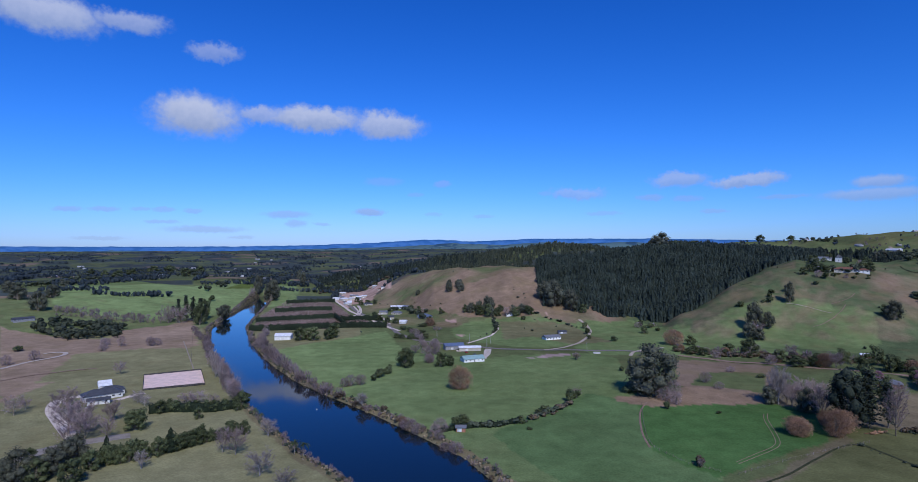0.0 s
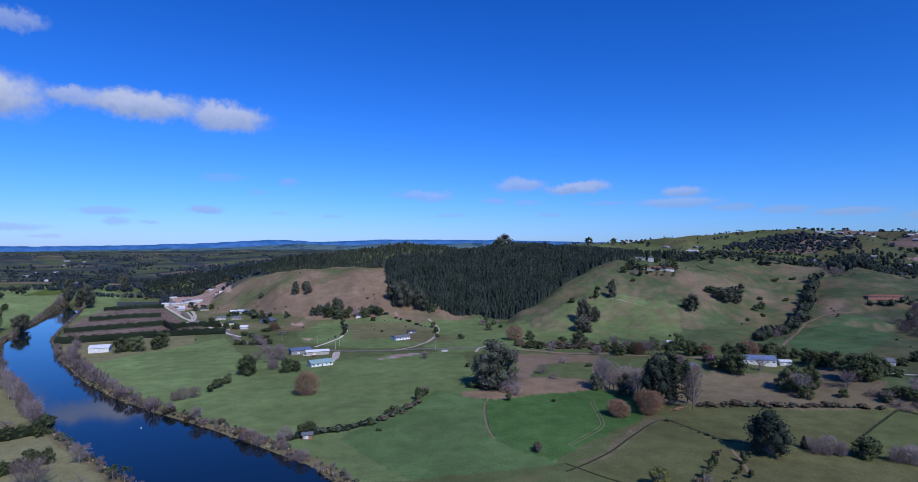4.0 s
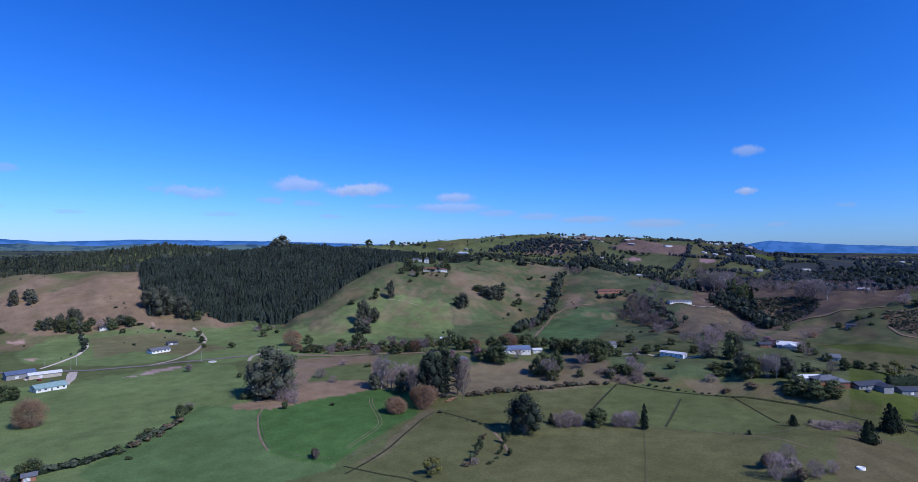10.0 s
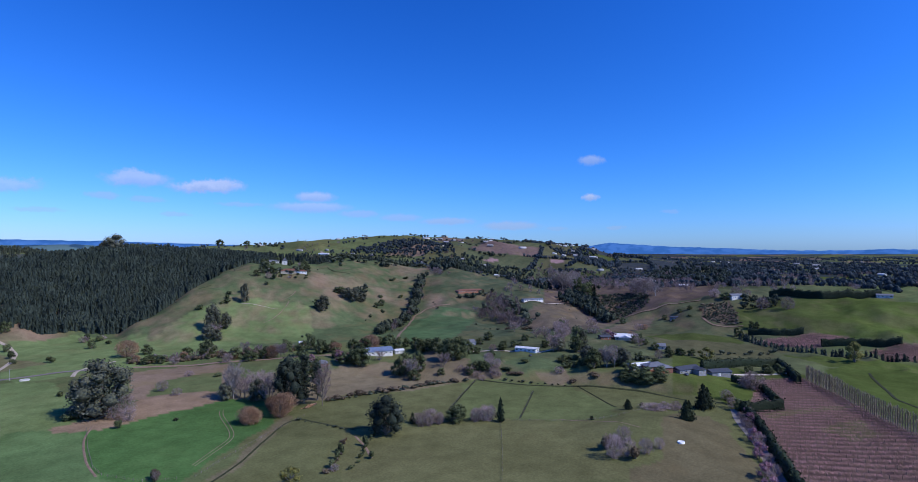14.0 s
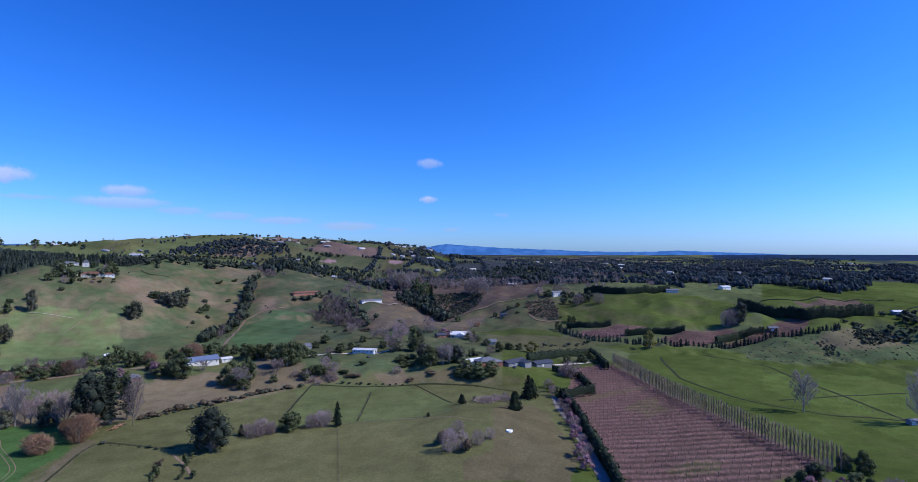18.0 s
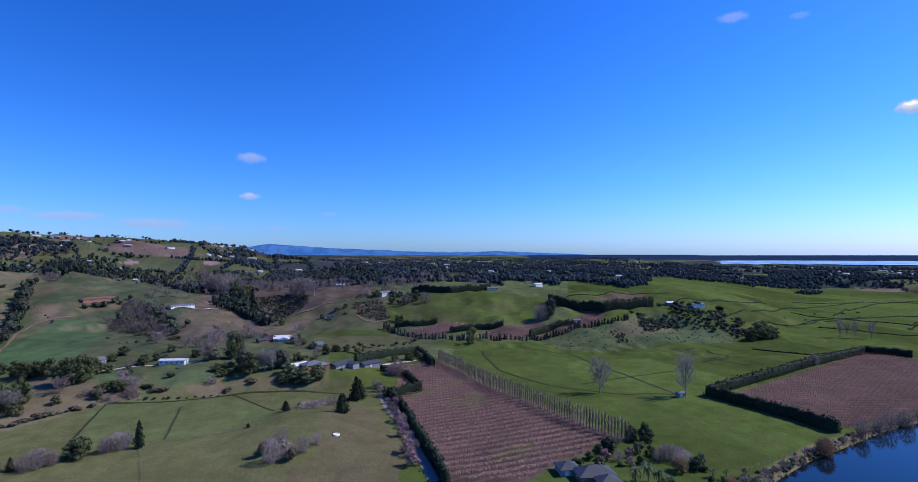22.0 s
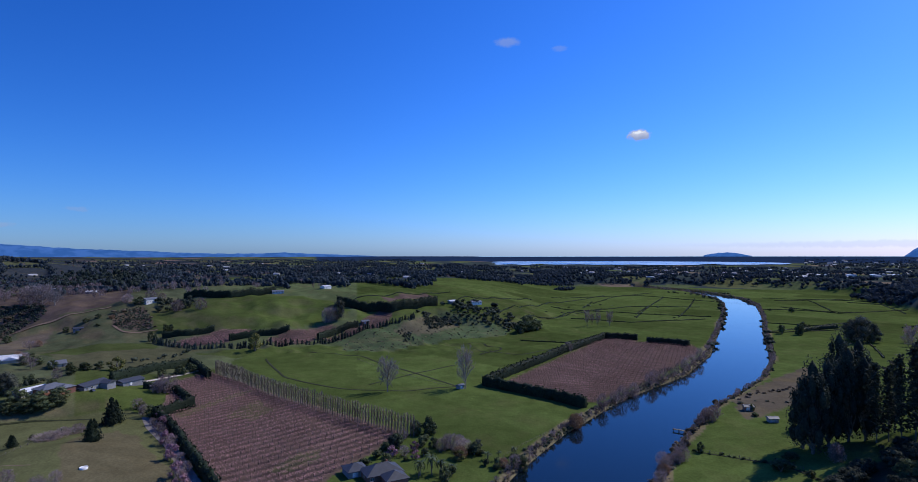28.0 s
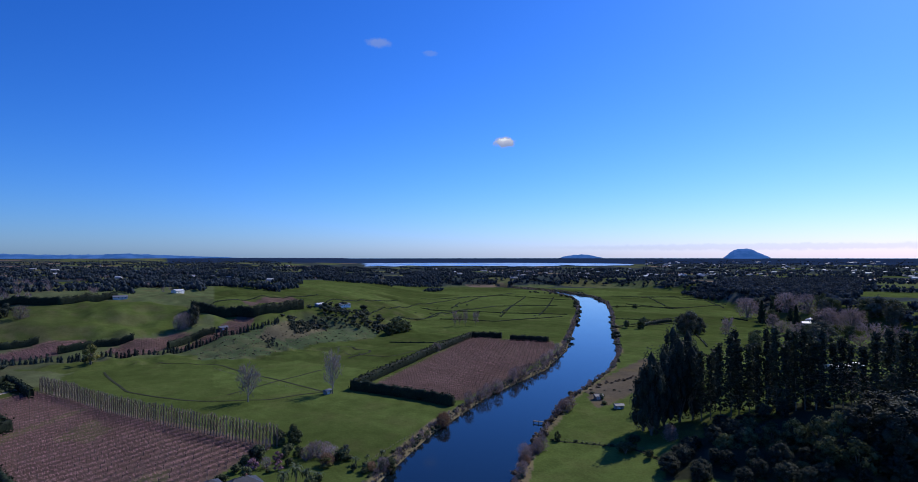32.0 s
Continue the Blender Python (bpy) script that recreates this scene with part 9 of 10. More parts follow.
arena([(-250, 446), (-214, 466), (-188, 416), (-224, 398)])


def landing(x, y, turn, label):
    """Small timber landing stage on posts over the water."""
    root = new("jetty")
    root.matrix_world = pose(x, y, 0.0, 0, 0, turn)
    tagged(root, label, "jetty")
    for k in range(14):
        pl = part("plank", PLANK, root)
        pl.matrix_local = pose(-3.2 + k * 0.49, 0, 1.05)
    for px in (-3, 0, 3):
        for py in (-0.9, 0.9):
            part("pile", mesh_of("pile", *tapered((px, py, -3), (px, py, 1.5), 0.14, 0.13, 7), POST), root)
    return root


PLANK = mesh_of("plank", *box(-0.22, 0.22, -1.1, 1.1, 0, 0.06), POST)


# ---------------------------------------------------------------- small things
YELLOW = material("yellow_paint", grained((0.62, 0.42, 0.03), (0.52, 0.35, 0.03), 1.0, 6.0, 0.1), 0.4, 0.5)
CAR_WHITE = material("white_car_paint", grained((0.70, 0.70, 0.72), (0.66, 0.66, 0.68), 1.0, 6.0, 0.03), 0.25, 0.5)
CAR_GREY = material("grey_car_paint", grained((0.12, 0.125, 0.14), (0.10, 0.105, 0.12), 1.0, 6.0, 0.03), 0.25, 0.5)
CAR_RED = material("red_car_paint", grained((0.28, 0.02, 0.02), (0.24, 0.02, 0.02), 1.0, 6.0, 0.03), 0.25, 0.5)
RUBBER = material("tyre_rubber", grained((0.02, 0.02, 0.02), (0.03, 0.03, 0.03), 2.0, 9.0), 0.9, 0.2)
LOG = material("cut_log", grained((0.22, 0.12, 0.07), (0.32, 0.19, 0.12), 1.5, 8.0), 0.9, 0.1)


def log_pile(x, y, turn):
    root = new("log_pile")
    root.matrix_world = pose(x, y, float(ground_z(x, y)), 0, 0, turn)
    tagged(root, "untidy pile of reddish felled logs beside the paddock", "logs")
    rng = np.random.RandomState(8)
    for k in range(14):
        L, r0 = rng.uniform(4, 7), rng.uniform(0.2, 0.4)
        p, a = np.array((rng.uniform(-4, 4), rng.uniform(-2, 2), 0.3 + 0.5 * (k // 6))), rng.uniform(-0.5, 0.5)
        d = np.array((math.cos(a), math.sin(a), rng.uniform(-0.05, 0.05))) * L / 2
        part("log", mesh_of("log", *tapered(p - d, p + d, r0, r0 * 0.8, 7), LOG), root)
    return root


def dinghy(x, y, turn, label, mat):
    """An open hull: ribs of a pointed boat, with a thwart across it."""
    root = new("dinghy")
    root.matrix_world = pose(x, y, float(ground_z(x, y)) + 0.05, 0, 0, turn)
    tagged(root, label, "boat")
    s = np.linspace(-1, 1, 9)
    half = 0.75 * np.clip(1 - np.clip(s, 0, 1) ** 2.2, 0.04, 1) * np.where(s < -0.6, 0.9, 1)
    ring = []
    for u, w in zip(s, half):
        ring.append([(u * 2.0, -w, 0.6 + 0.15 * u * u), (u * 2.0, -w * 0.7, 0.12), (u * 2.0, 0, 0.02), (u * 2.0, w * 0.7, 0.12), (u * 2.0, w, 0.6 + 0.15 * u * u)])
    v = np.array(ring).reshape(-1, 3)
    i = np.arange(45).reshape(9, 5)
    f = np.stack([i[:-1, :-1], i[:-1, 1:], i[1:, 1:], i[1:, :-1]], -1).reshape(-1, 4)
    f = np.concatenate([f, [[0, 4, 3, 1]], [[1, 3, 2, 2]]])
    part("hull", mesh_any("hull", v, [tuple(dict.fromkeys(q)) for q in f.tolist()], mat), root)
    part("thwart", mesh_of("thwart", *box(-0.15, 0.15, -0.66, 0.66, 0.42, 0.47), POST), root)
    return root


def buoy(x, y):
    root = new("buoy")
    root.matrix_world = pose(x, y, 0.0)
    tagged(root, "small white mooring buoy on the river", "buoy")
    part("float", mesh_of("float", *joined([tapered((0, 0, -0.3), (0, 0, 0.15), 0.3, 0.42, 10), tapered((0, 0, 0.15), (0, 0, 0.45), 0.42, 0.1, 10)]), TRIM), root)
    part("staff", mesh_of("staff", *tapered((0, 0, 0.45), (0, 0, 0.9), 0.04, 0.03, 6), TRIM), root)
    return root


def car(x, y, turn, paint):
    """A parked car: stepped body, glazed cabin, four wheels."""
    root = new("parked_car")
    root.matrix_world = pose(x, y, float(ground_z(x, y)) + 0.15, 0, 0, turn)
    names = {CAR_WHITE: "white", CAR_GREY: "dark grey", CAR_RED: "dark red"}
    tagged(root, names[paint] + " family car parked beside a building", "car")
    prof = [(-2.15, 0.35), (-2.15, 0.8), (-1.3, 0.92), (-0.75, 1.42), (0.75, 1.45), (1.5, 0.95), (2.15, 0.85), (2.2, 0.35)]
    v = [(px, s * (0.86 if pz < 1.2 else 0.68), pz) for s in (-1, 1) for px, pz in prof]
    f = [tuple(range(8))[::-1], tuple(range(8, 16))] + [(k, (k + 1) % 8, (k + 1) % 8 + 8, k + 8) for k in range(8)]
    part("body", mesh_any("body", v, f, paint), root)
    for s in (-1, 1):
        part("side_window", mesh_of("side_window", *box(-0.95, 1.0, s * 0.80 - 0.03, s * 0.80 + 0.03, 0.98, 1.3), GLASS), root)
    part("windscreen", mesh_any("windscreen", [(-1.27, -0.7, 0.97), (-1.27, 0.7, 0.97), (-0.78, 0.62, 1.43), (-0.78, -0.62, 1.43)], [(0, 1, 2, 3)], GLASS), root)
    for px in (-1.35, 1.35):
        for s in (-1, 1):
            part("wheel", mesh_of("wheel", *tapered((px, s * 0.72, 0.2), (px, s * 0.92, 0.2), 0.33, 0.33, 12), RUBBER), root)
    return root
house("large farmhouse with dark hipped roofs by a gravel drive", -241.4, 380.1, 43, 22.5, 11.0, 3.2, 3.0, True, ROOF_DARK, WALL_WHITE)
house("white gabled farmhouse wing with a white roof", -251.4, 399.0, 37, 7.3, 9.0, 4.5, 3.0, False, ROOF_WHITE, WALL_WHITE)
house("dark hipped roof wing of the farmhouse over the terrace", -241.1, 389.5, 40, 15.2, 9.0, 3.0, 2.6, True, ROOF_DARK, WALL_WHITE)
house("white porch wing of the farmhouse", -234.8, 366.5, 30, 12.3, 6.0, 2.6, 1.2, False, ROOF_DARK, WALL_WHITE)
house("long low timber house among trees on the far bank", -560.3, 721.6, 54, 22.8, 9.0, 2.8, 1.8, False, ROOF_DARK, WALL_GREY)
house("white packing shed beside the kiwifruit orchard", -197.4, 632.3, 5, 17.3, 14.0, 4.5, 2.2, False, ROOF_WHITE, WALL_WHITE, name='shed', windows=False)
house("dark blue milking shed with a raised skillion roof", -5.8, 564.6, 13, 18.8, 11.0, 3.8, 2.0, False, ROOF_BLUE, WALL_GREY, name='shed', windows=False)
house("long white-roofed implement shed beside the yard", 10.1, 553.7, 5, 21.0, 8.0, 3.2, 1.2, False, ROOF_WHITE, WALL_CREAM, name='shed', windows=False)
house("low house with a long teal iron roof", 11.4, 500.9, 19, 18.9, 11.0, 2.8, 2.2, False, ROOF_TEAL, WALL_WHITE)
house("house with a dark hipped roof at the end of the drive", 73.8, 781.5, 4, 18.1, 11.0, 2.8, 2.2, True, ROOF_DARK, WALL_WHITE)
house("pale bungalow with a light grey roof beside the road", 102.2, 625.0, 20, 18.3, 10.0, 2.8, 1.8, False, ROOF_GREY, WALL_WHITE)
house("open dark carport behind the bungalow", 121.8, 666.4, 6, 9.8, 6.0, 2.6, 0.8, False, ROOF_DARK, WALL_GREY, name='shed', windows=False)
house("low house with a blue iron roof among shrubs", -53.6, 833.1, -33, 16.4, 10.0, 2.8, 2.0, False, ROOF_BLUE, WALL_CREAM)
house("small white house in the hamlet at the road bend", -99.5, 951.4, -44, 14.2, 9.0, 2.8, 2.0, False, ROOF_WHITE, WALL_WHITE)
house("white house in the hamlet at the road bend", -89.3, 942.4, -56, 20.6, 9.0, 2.8, 2.0, False, ROOF_GREY, WALL_WHITE)
house("grey-roofed house in the hamlet at the road bend", -97.8, 878.6, -19, 14.8, 9.0, 2.8, 2.2, True, ROOF_GREY, WALL_CREAM)
house("white shed in the hamlet at the road bend", -76.7, 768.2, -6, 9.1, 8.0, 3.0, 1.6, False, ROOF_WHITE, WALL_WHITE, name='shed', windows=False)
house("long dark-roofed house in the hamlet", -49.9, 822.1, -37, 20.3, 9.0, 2.8, 2.0, False, ROOF_BLUE, WALL_GREY)
house("pale works building by the quarry", -231.0, 1121.2, 47, 14.0, 12.0, 4.0, 2.0, False, ROOF_WHITE, WALL_CREAM, name='shed', windows=False)
house("pale works shed by the quarry yard", -226.1, 1208.0, 36, 15.5, 12.0, 4.0, 2.0, False, ROOF_GREY, WALL_CREAM, name='shed', windows=False)
house("dark house by the quarry road", -166.6, 1026.7, 23, 13.9, 10.0, 3.0, 2.0, True, ROOF_DARK, WALL_CREAM)
house("terracotta-roofed house above the quarry", -159.4, 1188.6, 8, 26.4, 12.0, 3.0, 2.0, True, ROOF_TERRA, WALL_CREAM)
house("small red pump shed with a grey iron roof", 0.6, 308.2, -2, 5.0, 5.0, 2.3, 0.7, False, ROOF_GREY, WALL_BRICK, name='shed', windows=False)
house("white hilltop house with twin steep gables", 541, 799, 55, 13.0, 8.0, 5.0, 4.6, False, ROOF_GREY, WALL_WHITE, chimney=True)
house("long white wing of the hilltop house with a grey roof", 542, 828, -25, 20.0, 8.0, 3.0, 2.4, False, ROOF_GREY, WALL_WHITE)
house("hilltop villa with a terracotta roof in a garden", 494, 718, -34, 24.0, 11.0, 2.8, 2.8, True, ROOF_TERRA, WALL_CREAM)
house("low terracotta-roofed wing of the hilltop villa", 509, 707, -34, 13.0, 9.0, 3.0, 2.0, True, ROOF_TERRA, WALL_WHITE)
house("small white villa wing on the hilltop", 476, 731, -34, 14.0, 8.0, 3.6, 2.0, False, ROOF_GREY, WALL_WHITE)
house("small red hut with a white roof under the hill", 348.8, 481.6, -27, 8.8, 7.0, 2.8, 1.2, False, ROOF_WHITE, WALL_BRICK, name='shed', windows=False)
house("low house with grey roofs among garden trees", 295.4, 387.2, -34, 14.1, 11.0, 2.7, 2.0, True, ROOF_GREY, WALL_BRICK)
house("long white house with a dark blue roof above the dry bank", 345, 368, -28, 24.0, 11.0, 3.2, 2.8, False, ROOF_BLUE, WALL_WHITE)
house("small white-roofed sleepout beside the long house", 363, 360, -28, 8.0, 6.0, 2.6, 1.0, False, ROOF_WHITE, WALL_WHITE, name="shed", windows=False)
house("pale barn on the far ridge", 1035.9, 1335.1, -62, 30.4, 10.0, 4.0, 2.5, False, ROOF_WHITE, WALL_WHITE, name='barn', windows=False)
house("long white flat-roofed house with dark glazing", 428.3, 265.2, -81, 19.6, 9.0, 3.2, 0.7, False, ROOF_WHITE, WALL_WHITE)
house("small white cottage among shrubs", 431.8, 331.1, -22, 6.7, 8.0, 2.8, 2.2, False, ROOF_GREY, WALL_WHITE)
house("large house with a white roof and blossom trees", 557.2, 228.6, -71, 17.1, 13.0, 3.6, 2.6, False, ROOF_WHITE, WALL_CREAM, wing=7.0)
house("low dark annex beside the white-roofed house", 542.3, 243.3, -43, 10.3, 8.0, 2.8, 1.6, False, ROOF_DARK, WALL_BRICK)
house("grey-roofed bungalow below the road", 519.3, 179.9, -63, 10.4, 10.0, 2.8, 2.0, False, ROOF_GREY, WALL_CREAM)
house("long grey shed beside the orange-walled house", 419.3, 159.7, -34, 17.4, 8.0, 2.8, 1.4, False, ROOF_WHITE, WALL_GREY, name='shed', windows=False)
house("house with grey roof and orange brick walls", 420.9, 149.5, -34, 17.2, 11.0, 3.0, 2.2, True, ROOF_GREY, WALL_BRICK, wing=6.0)
house("modern dark-clad house with a low grey roof", 433.8, 130.8, -25, 21.0, 9.0, 3.0, 1.8, False, ROOF_DARK, WALL_GREY, wing=6.0)
house("dark double garage by the hedge", 454.2, 113.2, -39, 16.5, 10.0, 3.0, 1.5, False, ROOF_DARK, WALL_GREY, name='garage', windows=False)
house("long house with a terracotta roof on the spur", 706.1, 542.4, -27, 44.7, 11.0, 3.0, 2.0, True, ROOF_TERRA, WALL_BRICK)
house("modern white house on the edge of the spur", 723.5, 438.6, -31, 32.1, 10.0, 3.0, 1.0, False, ROOF_GREY, WALL_WHITE)
house("long dark house cut into the hillside", 734, 227, -66, 24.0, 8.0, 2.8, 1.2, False, ROOF_DARK, WALL_GREY)
house("white two-storey house on the plateau", 807.3, 178.2, -38, 18.5, 10.0, 4.6, 2.0, False, ROOF_GREY, WALL_WHITE)
house("riverside house with dark hipped roofs and a garden", 248.7, -37.3, -79, 16.0, 11.0, 2.9, 3.0, True, ROOF_DARK, WALL_BRICK, wing=8.0, chimney=True)
house("dark-roofed garage beside the riverside house", 255.2, -26.4, -77, 8.7, 9.0, 2.8, 2.0, True, ROOF_DARK, WALL_GREY, name='garage', windows=False)
house("small timber hut in the terrace orchard", 694.0, -83.6, -79, 8.8, 7.0, 3.0, 1.6, False, ROOF_GREY, WALL_BRICK, name='shed', windows=False)
house("tiny dark pump hut under the bare tree", 394.2, -116.6, -61, 5.0, 3.5, 2.4, 0.8, False, ROOF_GREY, WALL_GREY, name='shed', windows=False)
house("pale shed at the edge of the bush", 762.9, -214.4, -77, 11.4, 8.0, 3.0, 1.5, False, ROOF_WHITE, WALL_GREY, name='shed', windows=False)
house("low house on the knoll top", 761.5, -247.8, -73, 16.2, 9.0, 3.0, 1.6, False, ROOF_GREY, WALL_WHITE)
house("white house on the knoll brow", 854.0, 22.3, -82, 16.0, 8.0, 2.8, 1.6, False, ROOF_GREY, WALL_WHITE)
house("white packing shed on the plateau", 939.6, -49.5, -49, 15.0, 10.0, 3.4, 1.8, False, ROOF_WHITE, WALL_WHITE, name='shed', windows=False)
house("house with a shining white roof behind the pines", 253.8, -518.8, -103, 31.6, 11.0, 3.2, 1.8, False, ROOF_WHITE, WALL_CREAM)
house("grey-roofed house on the far river bank", 438.8, -804.4, -132, 15.3, 10.0, 3.0, 2.2, False, ROOF_WHITE, WALL_CREAM)
house("low farm hut by the river paddock", 260.4, -263.9, -112, 5.0, 4.0, 2.2, 0.8, False, ROOF_GREY, WALL_GREY, name='shed', windows=False)
house("small boat shed by the landing", 285.2, -270.3, -112, 5.0, 4.0, 2.4, 1.0, False, ROOF_GREY, WALL_BRICK, name='shed', windows=False)
house("white-roofed works building in the hamlet yard", -249, 1137, -6, 12.0, 9.0, 3.6, 1.8, False, ROOF_WHITE, WALL_WHITE, name="shed", windows=False)
house("grey-roofed works building in the hamlet yard", -246, 1176, 4, 10.0, 9.0, 3.6, 1.8, False, ROOF_GREY, WALL_CREAM, name="shed", windows=False)
house("white-roofed works building in the hamlet yard", -229, 1217, -16, 14.0, 9.0, 3.6, 1.8, False, ROOF_WHITE, WALL_CREAM, name="shed", windows=False)
house("grey-roofed works building in the hamlet yard", -205, 1140, -8, 9.0, 9.0, 3.6, 1.8, False, ROOF_GREY, WALL_WHITE, name="shed", windows=False)
house("white-roofed works building in the hamlet yard", -199, 1177, 2, 10.0, 9.0, 3.6, 1.8, False, ROOF_WHITE, WALL_CREAM, name="shed", windows=False)
house("grey-roofed works building in the hamlet yard", -301, 1413, 0, 22.0, 9.0, 3.6, 1.8, False, ROOF_GREY, WALL_GREY, name="shed", windows=False)
house("white-roofed works building in the hamlet yard", -208, 1065, 17, 8.0, 9.0, 3.6, 1.8, False, ROOF_WHITE, WALL_WHITE, name="shed", windows=False)
house("white-roofed works building in the hamlet yard", -189, 1268, -19, 12.0, 9.0, 3.6, 1.8, False, ROOF_WHITE, WALL_CREAM, name="shed", windows=False)
house("grey-roofed works building in the hamlet yard", -158, 1179, -4, 10.0, 9.0, 3.6, 1.8, False, ROOF_GREY, WALL_WHITE, name="shed", windows=False)
house("grey-roofed works building in the hamlet yard", -119, 883, -5, 12.0, 9.0, 3.6, 1.8, False, ROOF_GREY, WALL_CREAM, name="shed", windows=False)
house("dark-roofed works building in the hamlet yard", -99, 812, 8, 9.0, 9.0, 3.6, 1.8, False, ROOF_DARK, WALL_CREAM, name="shed", windows=False)
house("white-roofed works building in the hamlet yard", -112, 954, 12, 8.0, 9.0, 3.6, 1.8, False, ROOF_WHITE, WALL_WHITE, name="shed", windows=False)
house("pale works shed in the quarry yard", -248, 1519, 10, 16.0, 9.0, 3.6, 1.6, False, ROOF_WHITE, WALL_CREAM, name="shed", windows=False)
house("pale works shed in the quarry yard", -271, 1299, 40, 14.0, 9.0, 3.6, 1.6, False, ROOF_WHITE, WALL_CREAM, name="shed", windows=False)
house("pale works shed in the quarry yard", -220, 1139, 55, 14.0, 9.0, 3.6, 1.6, False, ROOF_WHITE, WALL_CREAM, name="shed", windows=False)
house("pale works shed in the quarry yard", -211, 1184, 10, 12.0, 9.0, 3.6, 1.6, False, ROOF_WHITE, WALL_CREAM, name="shed", windows=False)
house("pale works shed in the quarry yard", -205, 1032, 50, 12.0, 9.0, 3.6, 1.6, False, ROOF_WHITE, WALL_CREAM, name="shed", windows=False)

house("long white packhouse roof beyond the flood plain", 1466, -1734, -42, 46.0, 24.0, 5.0, 2.0, False, ROOF_WHITE, WALL_WHITE, name="shed", windows=False)
house("long white packhouse roof beyond the flood plain", 1419, -1773, -42, 46.0, 24.0, 5.0, 2.0, False, ROOF_WHITE, WALL_WHITE, name="shed", windows=False)
house("long white packhouse roof beyond the flood plain", 1390, -1841, -42, 46.0, 24.0, 5.0, 2.0, False, ROOF_WHITE, WALL_WHITE, name="shed", windows=False)
house("long white packhouse roof beyond the flood plain", 1363, -1898, -42, 46.0, 24.0, 5.0, 2.0, False, ROOF_WHITE, WALL_WHITE, name="shed", windows=False)
house("pale rounded barn roof among the bare trees", 444, -820, -70, 16.0, 9.0, 3.4, 2.2, False, ROOF_WHITE, WALL_CREAM, name="barn", windows=False)

fence("post and wire fence dividing two olive paddocks", [(271, 186), (233, 159), (202, 138)])
fence("post and wire fence along the paddock edge", [(275, 185), (288, 162), (298, 142), (308, 130), (340, 122)])
fence("post and wire fence along the drain", [(121, 245), (142, 257), (175, 273), (207, 285)])
fence("post and wire fence across the green paddock", [(116, 359), (105, 323), (97, 292), (96, 277), (105, 257), (115, 249)])
fence("post and wire fence on the far bank paddock", [(-332, 700), (-266, 559), (-226, 473)])
fence("post and wire fence dividing two paddocks", [(343, 259), (296, 237), (272, 226)])
fence("post and wire fence dividing two paddocks", [(341, 207), (304, 190), (282, 180)])
fence("post and wire fence along the riverside meadow", [(254, -94), (271, -115), (287, -139), (299, -154)])
fence("post and wire fence along the terrace foot", [(532, -57), (451, -87), (409, -105), (397, -117)])
fence("post and wire fence across the riverside paddock", [(235, -193), (220, -203), (207, -210), (195, -214)])
fence("pale timber yard fence beside the orchard", [(469, 87), (486, 75), (497, 66)])

pole(-26, 650)
pole(11, 607)
pole(33, 594)
pole(124, 547)
pole(330, 361)
pole(28, 573)
trough("round white concrete water trough on the knoll", 284, 88, 3.4, 0.7, WALL_WHITE)
trough("pale oval water trough in the green paddock", 131, 537, 7.0, 0.8, CONCRETE)

road("drain", "dark drain across the green meadow", 2.0, DITCH, [(579, -14), (548, -62), (470, -90), (400, -116)], 0.10)
road("drain", "dark drain across the green meadow", 2.0, DITCH, [(555, 25), (468, 7), (418, -36), (398, -76), (400, -116)], 0.10)
road("drain", "dark drain across the green meadow", 2.0, DITCH, [(428, -55), (469, -121), (486, -150)], 0.10)
road("drain", "dark drain across the green meadow", 2.0, DITCH, [(555, -171), (509, -212), (530, -258)], 0.10)
hedge("low dark growth along a meadow drain", 1.2, 1.2, [(593, -247), (561, -287), (586, -334)])
hedge("low dark growth along a meadow drain", 1.5, 1.2, [(772, -404), (703, -463), (703, -590)])
hedge("low dark growth along a meadow drain", 1.5, 1.2, [(723, -301), (857, -479), (912, -600), (866, -715)])
hedge("low dark growth along a meadow drain", 1.2, 1.2, [(989, -566), (1136, -706), (1213, -861)])
hedge("low dark growth along a meadow drain", 1.2, 1.2, [(754, -506), (881, -614), (1075, -791)])
hedge("low dark growth along a meadow drain", 1.2, 1.2, [(736, -569), (870, -696), (1025, -834)])
hedge("low dark growth along a meadow drain", 1.2, 1.2, [(715, -257), (982, -467), (1170, -698)])
hedge("low dark growth along a meadow drain", 1.2, 1.2, [(817, -851), (706, -856), (703, -1004)])
hedge("low dark growth along a meadow drain", 1.2, 1.2, [(639, -641), (591, -677), (607, -777)])
hedge("low dark growth along a meadow drain", 1.2, 1.2, [(933, -955), (913, -1107), (802, -1105)])
hedge("low dark growth along a meadow drain", 1.3, 1.2, [(792, -83), (893, -247)])
hedge("low dark growth along a meadow drain", 1.3, 1.2, [(793, -233), (1005, -441)])
hedge("low dark growth along a meadow drain", 1.3, 1.2, [(921, -443), (807, -532), (723, -618)])
hedge("low dark growth along a meadow drain", 1.3, 1.2, [(991, -982), (889, -1102)])
hedge("low dark growth along a meadow drain", 1.3, 1.2, [(793, -786), (712, -890)])
hedge("low dark growth along a meadow drain", 1.3, 1.2, [(566, -572), (578, -642), (569, -698)])
hedge("low dark growth along a meadow drain", 1.3, 1.2, [(1116, -538), (1161, -774), (949, -819)])
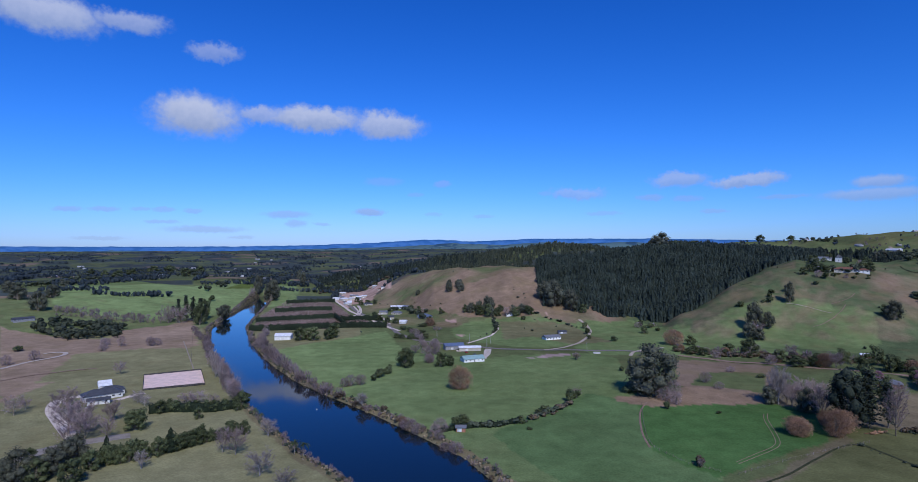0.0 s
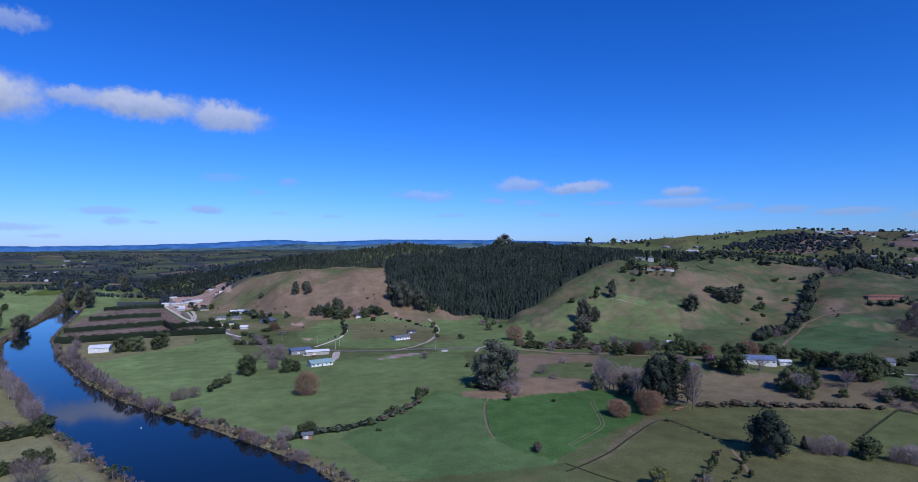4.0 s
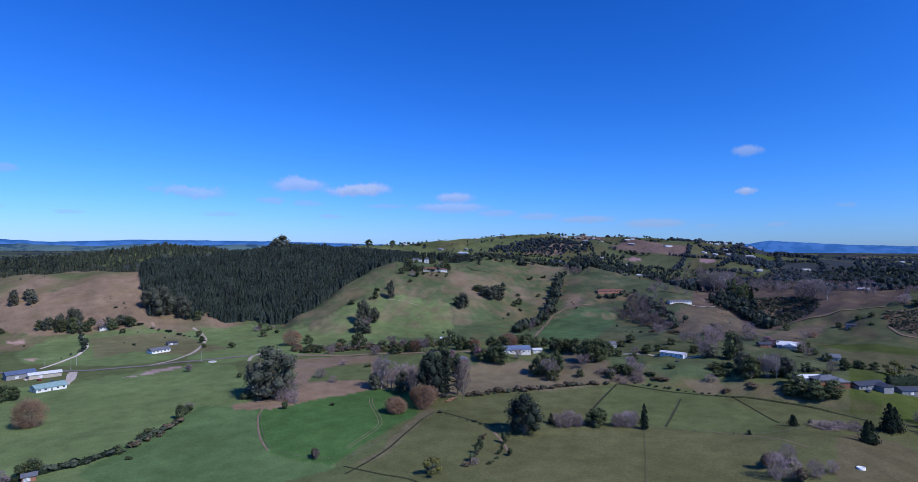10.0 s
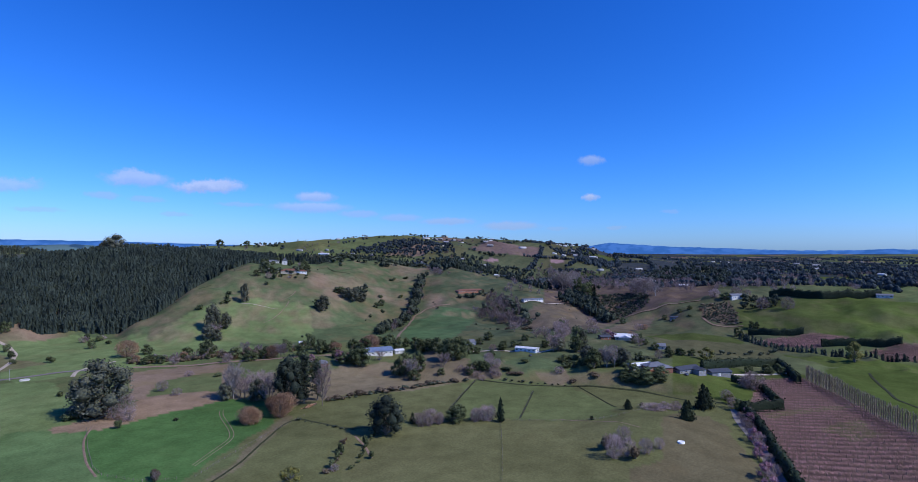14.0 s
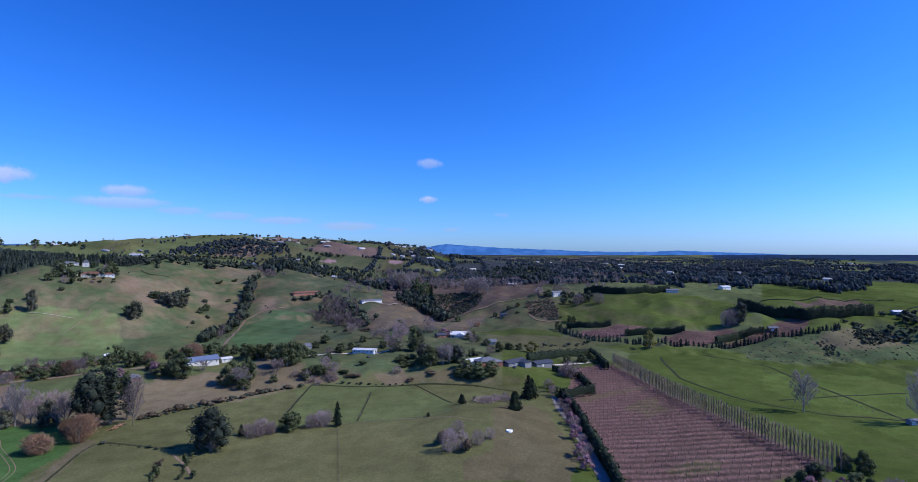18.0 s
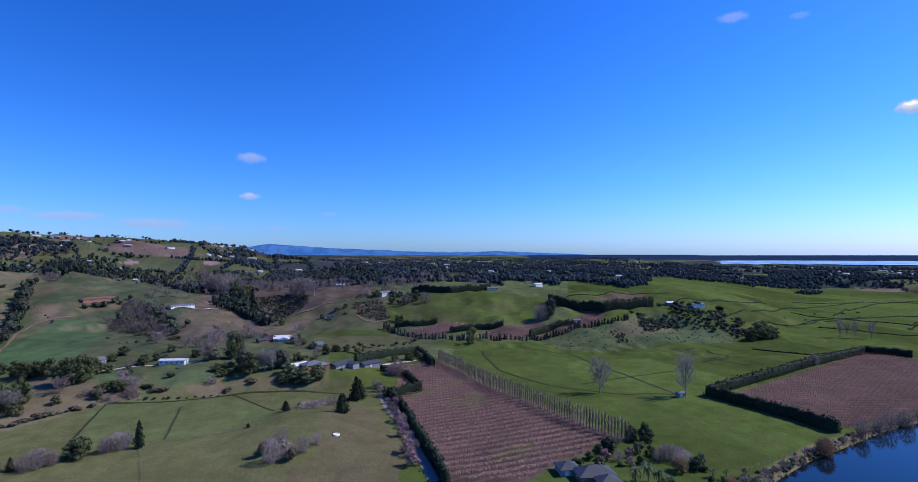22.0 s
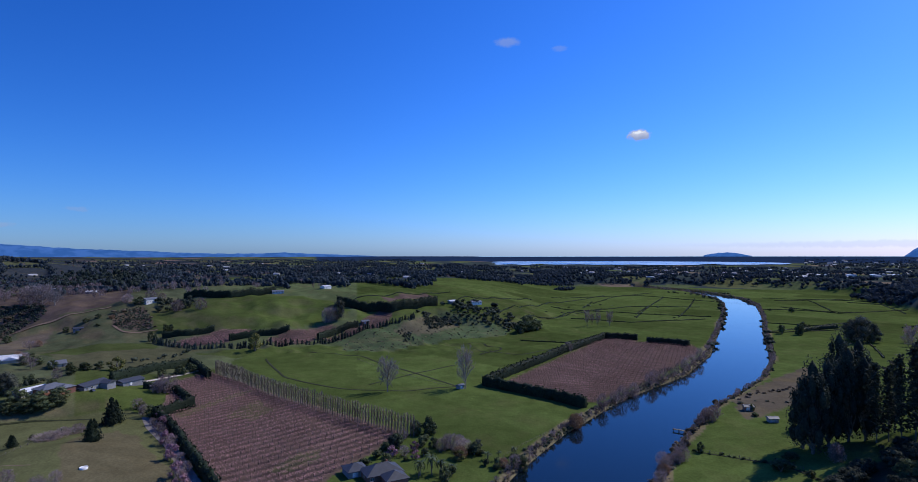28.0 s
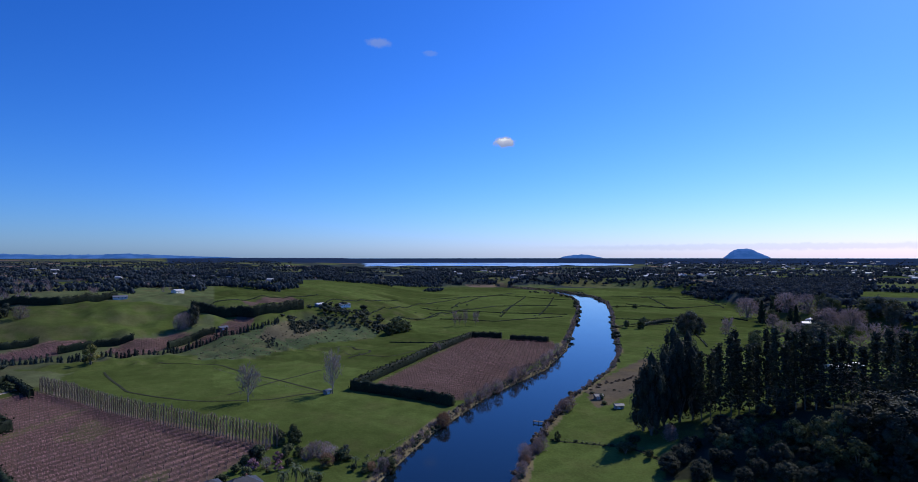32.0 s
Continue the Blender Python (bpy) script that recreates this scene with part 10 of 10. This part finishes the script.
hedge("low dark growth along a meadow drain", 1.3, 1.2, [(794, -393), (858, -448), (884, -523)])
hedge("low dark growth along a meadow drain", 1.3, 1.2, [(915, -503), (1018, -581)])
hedge("low dark growth along a meadow drain", 1.3, 1.2, [(792, -531), (910, -638)])
hedge("low dark growth along a meadow drain", 1.3, 1.2, [(923, -1034), (748, -885)])
hedge("low dark growth along a meadow drain", 1.3, 1.2, [(476, -616), (393, -529)])
hedge("low dark growth along a meadow drain", 1.3, 1.2, [(388, -597), (401, -708)])
hedge("low dark hedge round the farm paddock", 1.6, 1.8, [(389, -619), (399, -667), (401, -704), (368, -663)])
hedge("low dark hedge along the farm garden", 1.6, 1.8, [(543, -765), (549, -802), (519, -792)])
hedge("low dark growth along a meadow drain", 1.3, 1.2, [(859, -1061), (798, -1071), (666, -946)])
hedge("low dark growth along a meadow drain", 1.3, 1.2, [(557, -560), (558, -591), (554, -674)])
road("drain", "dark ditch across the riverside paddocks", 1.6, DITCH, [(235, -190), (226, -198), (217, -204), (209, -208), (200, -212), (188, -211), (175, -207)], 0.10)
road("drain", "dark hedge-lined ditch between the paddocks", 2.0, DITCH, [(202, 281), (206, 245), (216, 237)], 0.10)
road("drain", "dark ditch between the olive paddocks", 1.5, DITCH, [(345, 260), (297, 237), (270, 225)], 0.10)
road("drain", "dark ditch between the olive paddocks", 1.3, DITCH, [(375, 188), (357, 166), (336, 143)], 0.10)
road("drain", "dark ditch between the olive paddocks", 1.3, DITCH, [(344, 208), (284, 181)], 0.10)
road("drain", "dark ditch beside the lush paddock", 1.3, DITCH, [(111, 229), (125, 235), (139, 243), (164, 262), (190, 281), (200, 285), (204, 272), (205, 254), (208, 239)], 0.10)
road("drain", "dark ditch across the olive paddock", 1.3, DITCH, [(115, 238), (123, 220), (134, 207), (132, 201)], 0.10)
road("drain", "old winding ditch below the terrace foot", 2.2, DITCH, [(580, -180), (591, -194), (575, -198), (561, -194), (554, -210), (538, -201), (520, -174)], 0.06)
road("drain", "worn stock track below the terrace", 2.5, DITCH, [(348, 256), (356, 220), (379, 185), (388, 147), (383, 115)], 0.10)
log_pile(220.5, 298.2, 25)
dinghy(9.0, 315.6, 40, "small yellow dinghy pulled up beside the hedge", YELLOW)
landing(270, -208, 40, "small grey timber landing stage on the river")
buoy(-90.8, 357.9)
car(6.4, 541.0, 110, CAR_RED)
car(14.1, 527.4, 70, CAR_GREY)
car(-223.7, 1189.2, 0, CAR_WHITE)
car(410.5, 142.5, 50, CAR_RED)
car(422.6, 126.4, 40, CAR_GREY)
car(239.6, -31.9, 175, CAR_GREY)
car(-233.0, 354.0, 60, CAR_WHITE)
car(336.7, 357.3, 25, CAR_GREY)
car(414.9, 253.4, 40, CAR_GREY)


# ---------------------------------------------------------------- far settlements
def far_buildings(seed, n, az0, az1, r0, r1, label, keep):
    spots = scatter(seed, n, az0, az1, r0, r1, keep)
    rng, pieces = np.random.RandomState(seed), []
    z = ground_z(spots[:, 0], spots[:, 1])
    for (x, y), h in zip(spots, z):
        L, D, H, a = rng.uniform(10, 26), rng.uniform(8, 12), rng.uniform(3, 4.5), rng.uniform(0, 3.1)
        v, f = box(-L / 2, L / 2, -D / 2, D / 2, -1, H)
        rv = np.array([(-L / 2 - 0.4, -D / 2 - 0.4, H), (L / 2 + 0.4, -D / 2 - 0.4, H), (L / 2 + 0.4, D / 2 + 0.4, H), (-L / 2 - 0.4, D / 2 + 0.4, H), (-L / 2, 0, H + 2.2), (L / 2, 0, H + 2.2)])
        rf = np.array([(0, 1, 5, 4), (2, 3, 4, 5), (0, 4, 3, 3), (1, 2, 5, 5)])
        v, f = joined([(v, f), (rv, rf[:2])])
        c, s = math.cos(a), math.sin(a)
        pieces.append((np.stack([v[:, 0] * c - v[:, 1] * s + x, v[:, 0] * s + v[:, 1] * c + y, v[:, 2] + h], -1), f))
    return tagged(new("far_houses", mesh_of("far_houses", *joined(pieces), FAR_PAINT)), label, "buildings", kind="stuff")


FAR_PAINT = material("far_paint", lambda N, p: N.mix(N.node("ShaderNodeNewGeometry").outputs["Random Per Island"], rgb(0.14, 0.14, 0.15), rgb(0.60, 0.59, 0.60)), 0.6, 0.3)
far_buildings(61, 240, 118, 160, 1900, 3900, "distant town roofs among dark trees", lambda x, y, az, r: (az > 138) | (r < 2900))
far_buildings(62, 50, 60, 118, 1000, 3000, "scattered farmhouses over the plateau", lambda x, y, az, r: (az < 104) | (r > 1600))
far_buildings(63, 60, 30, 66, 1300, 2150, "small houses along the skyline ridge", lambda x, y, az, r: r > 1250)
far_buildings(64, 30, -42, -5, 1700, 3200, "distant farmhouses on the inland plain", lambda x, y, az, r: r > 1700)
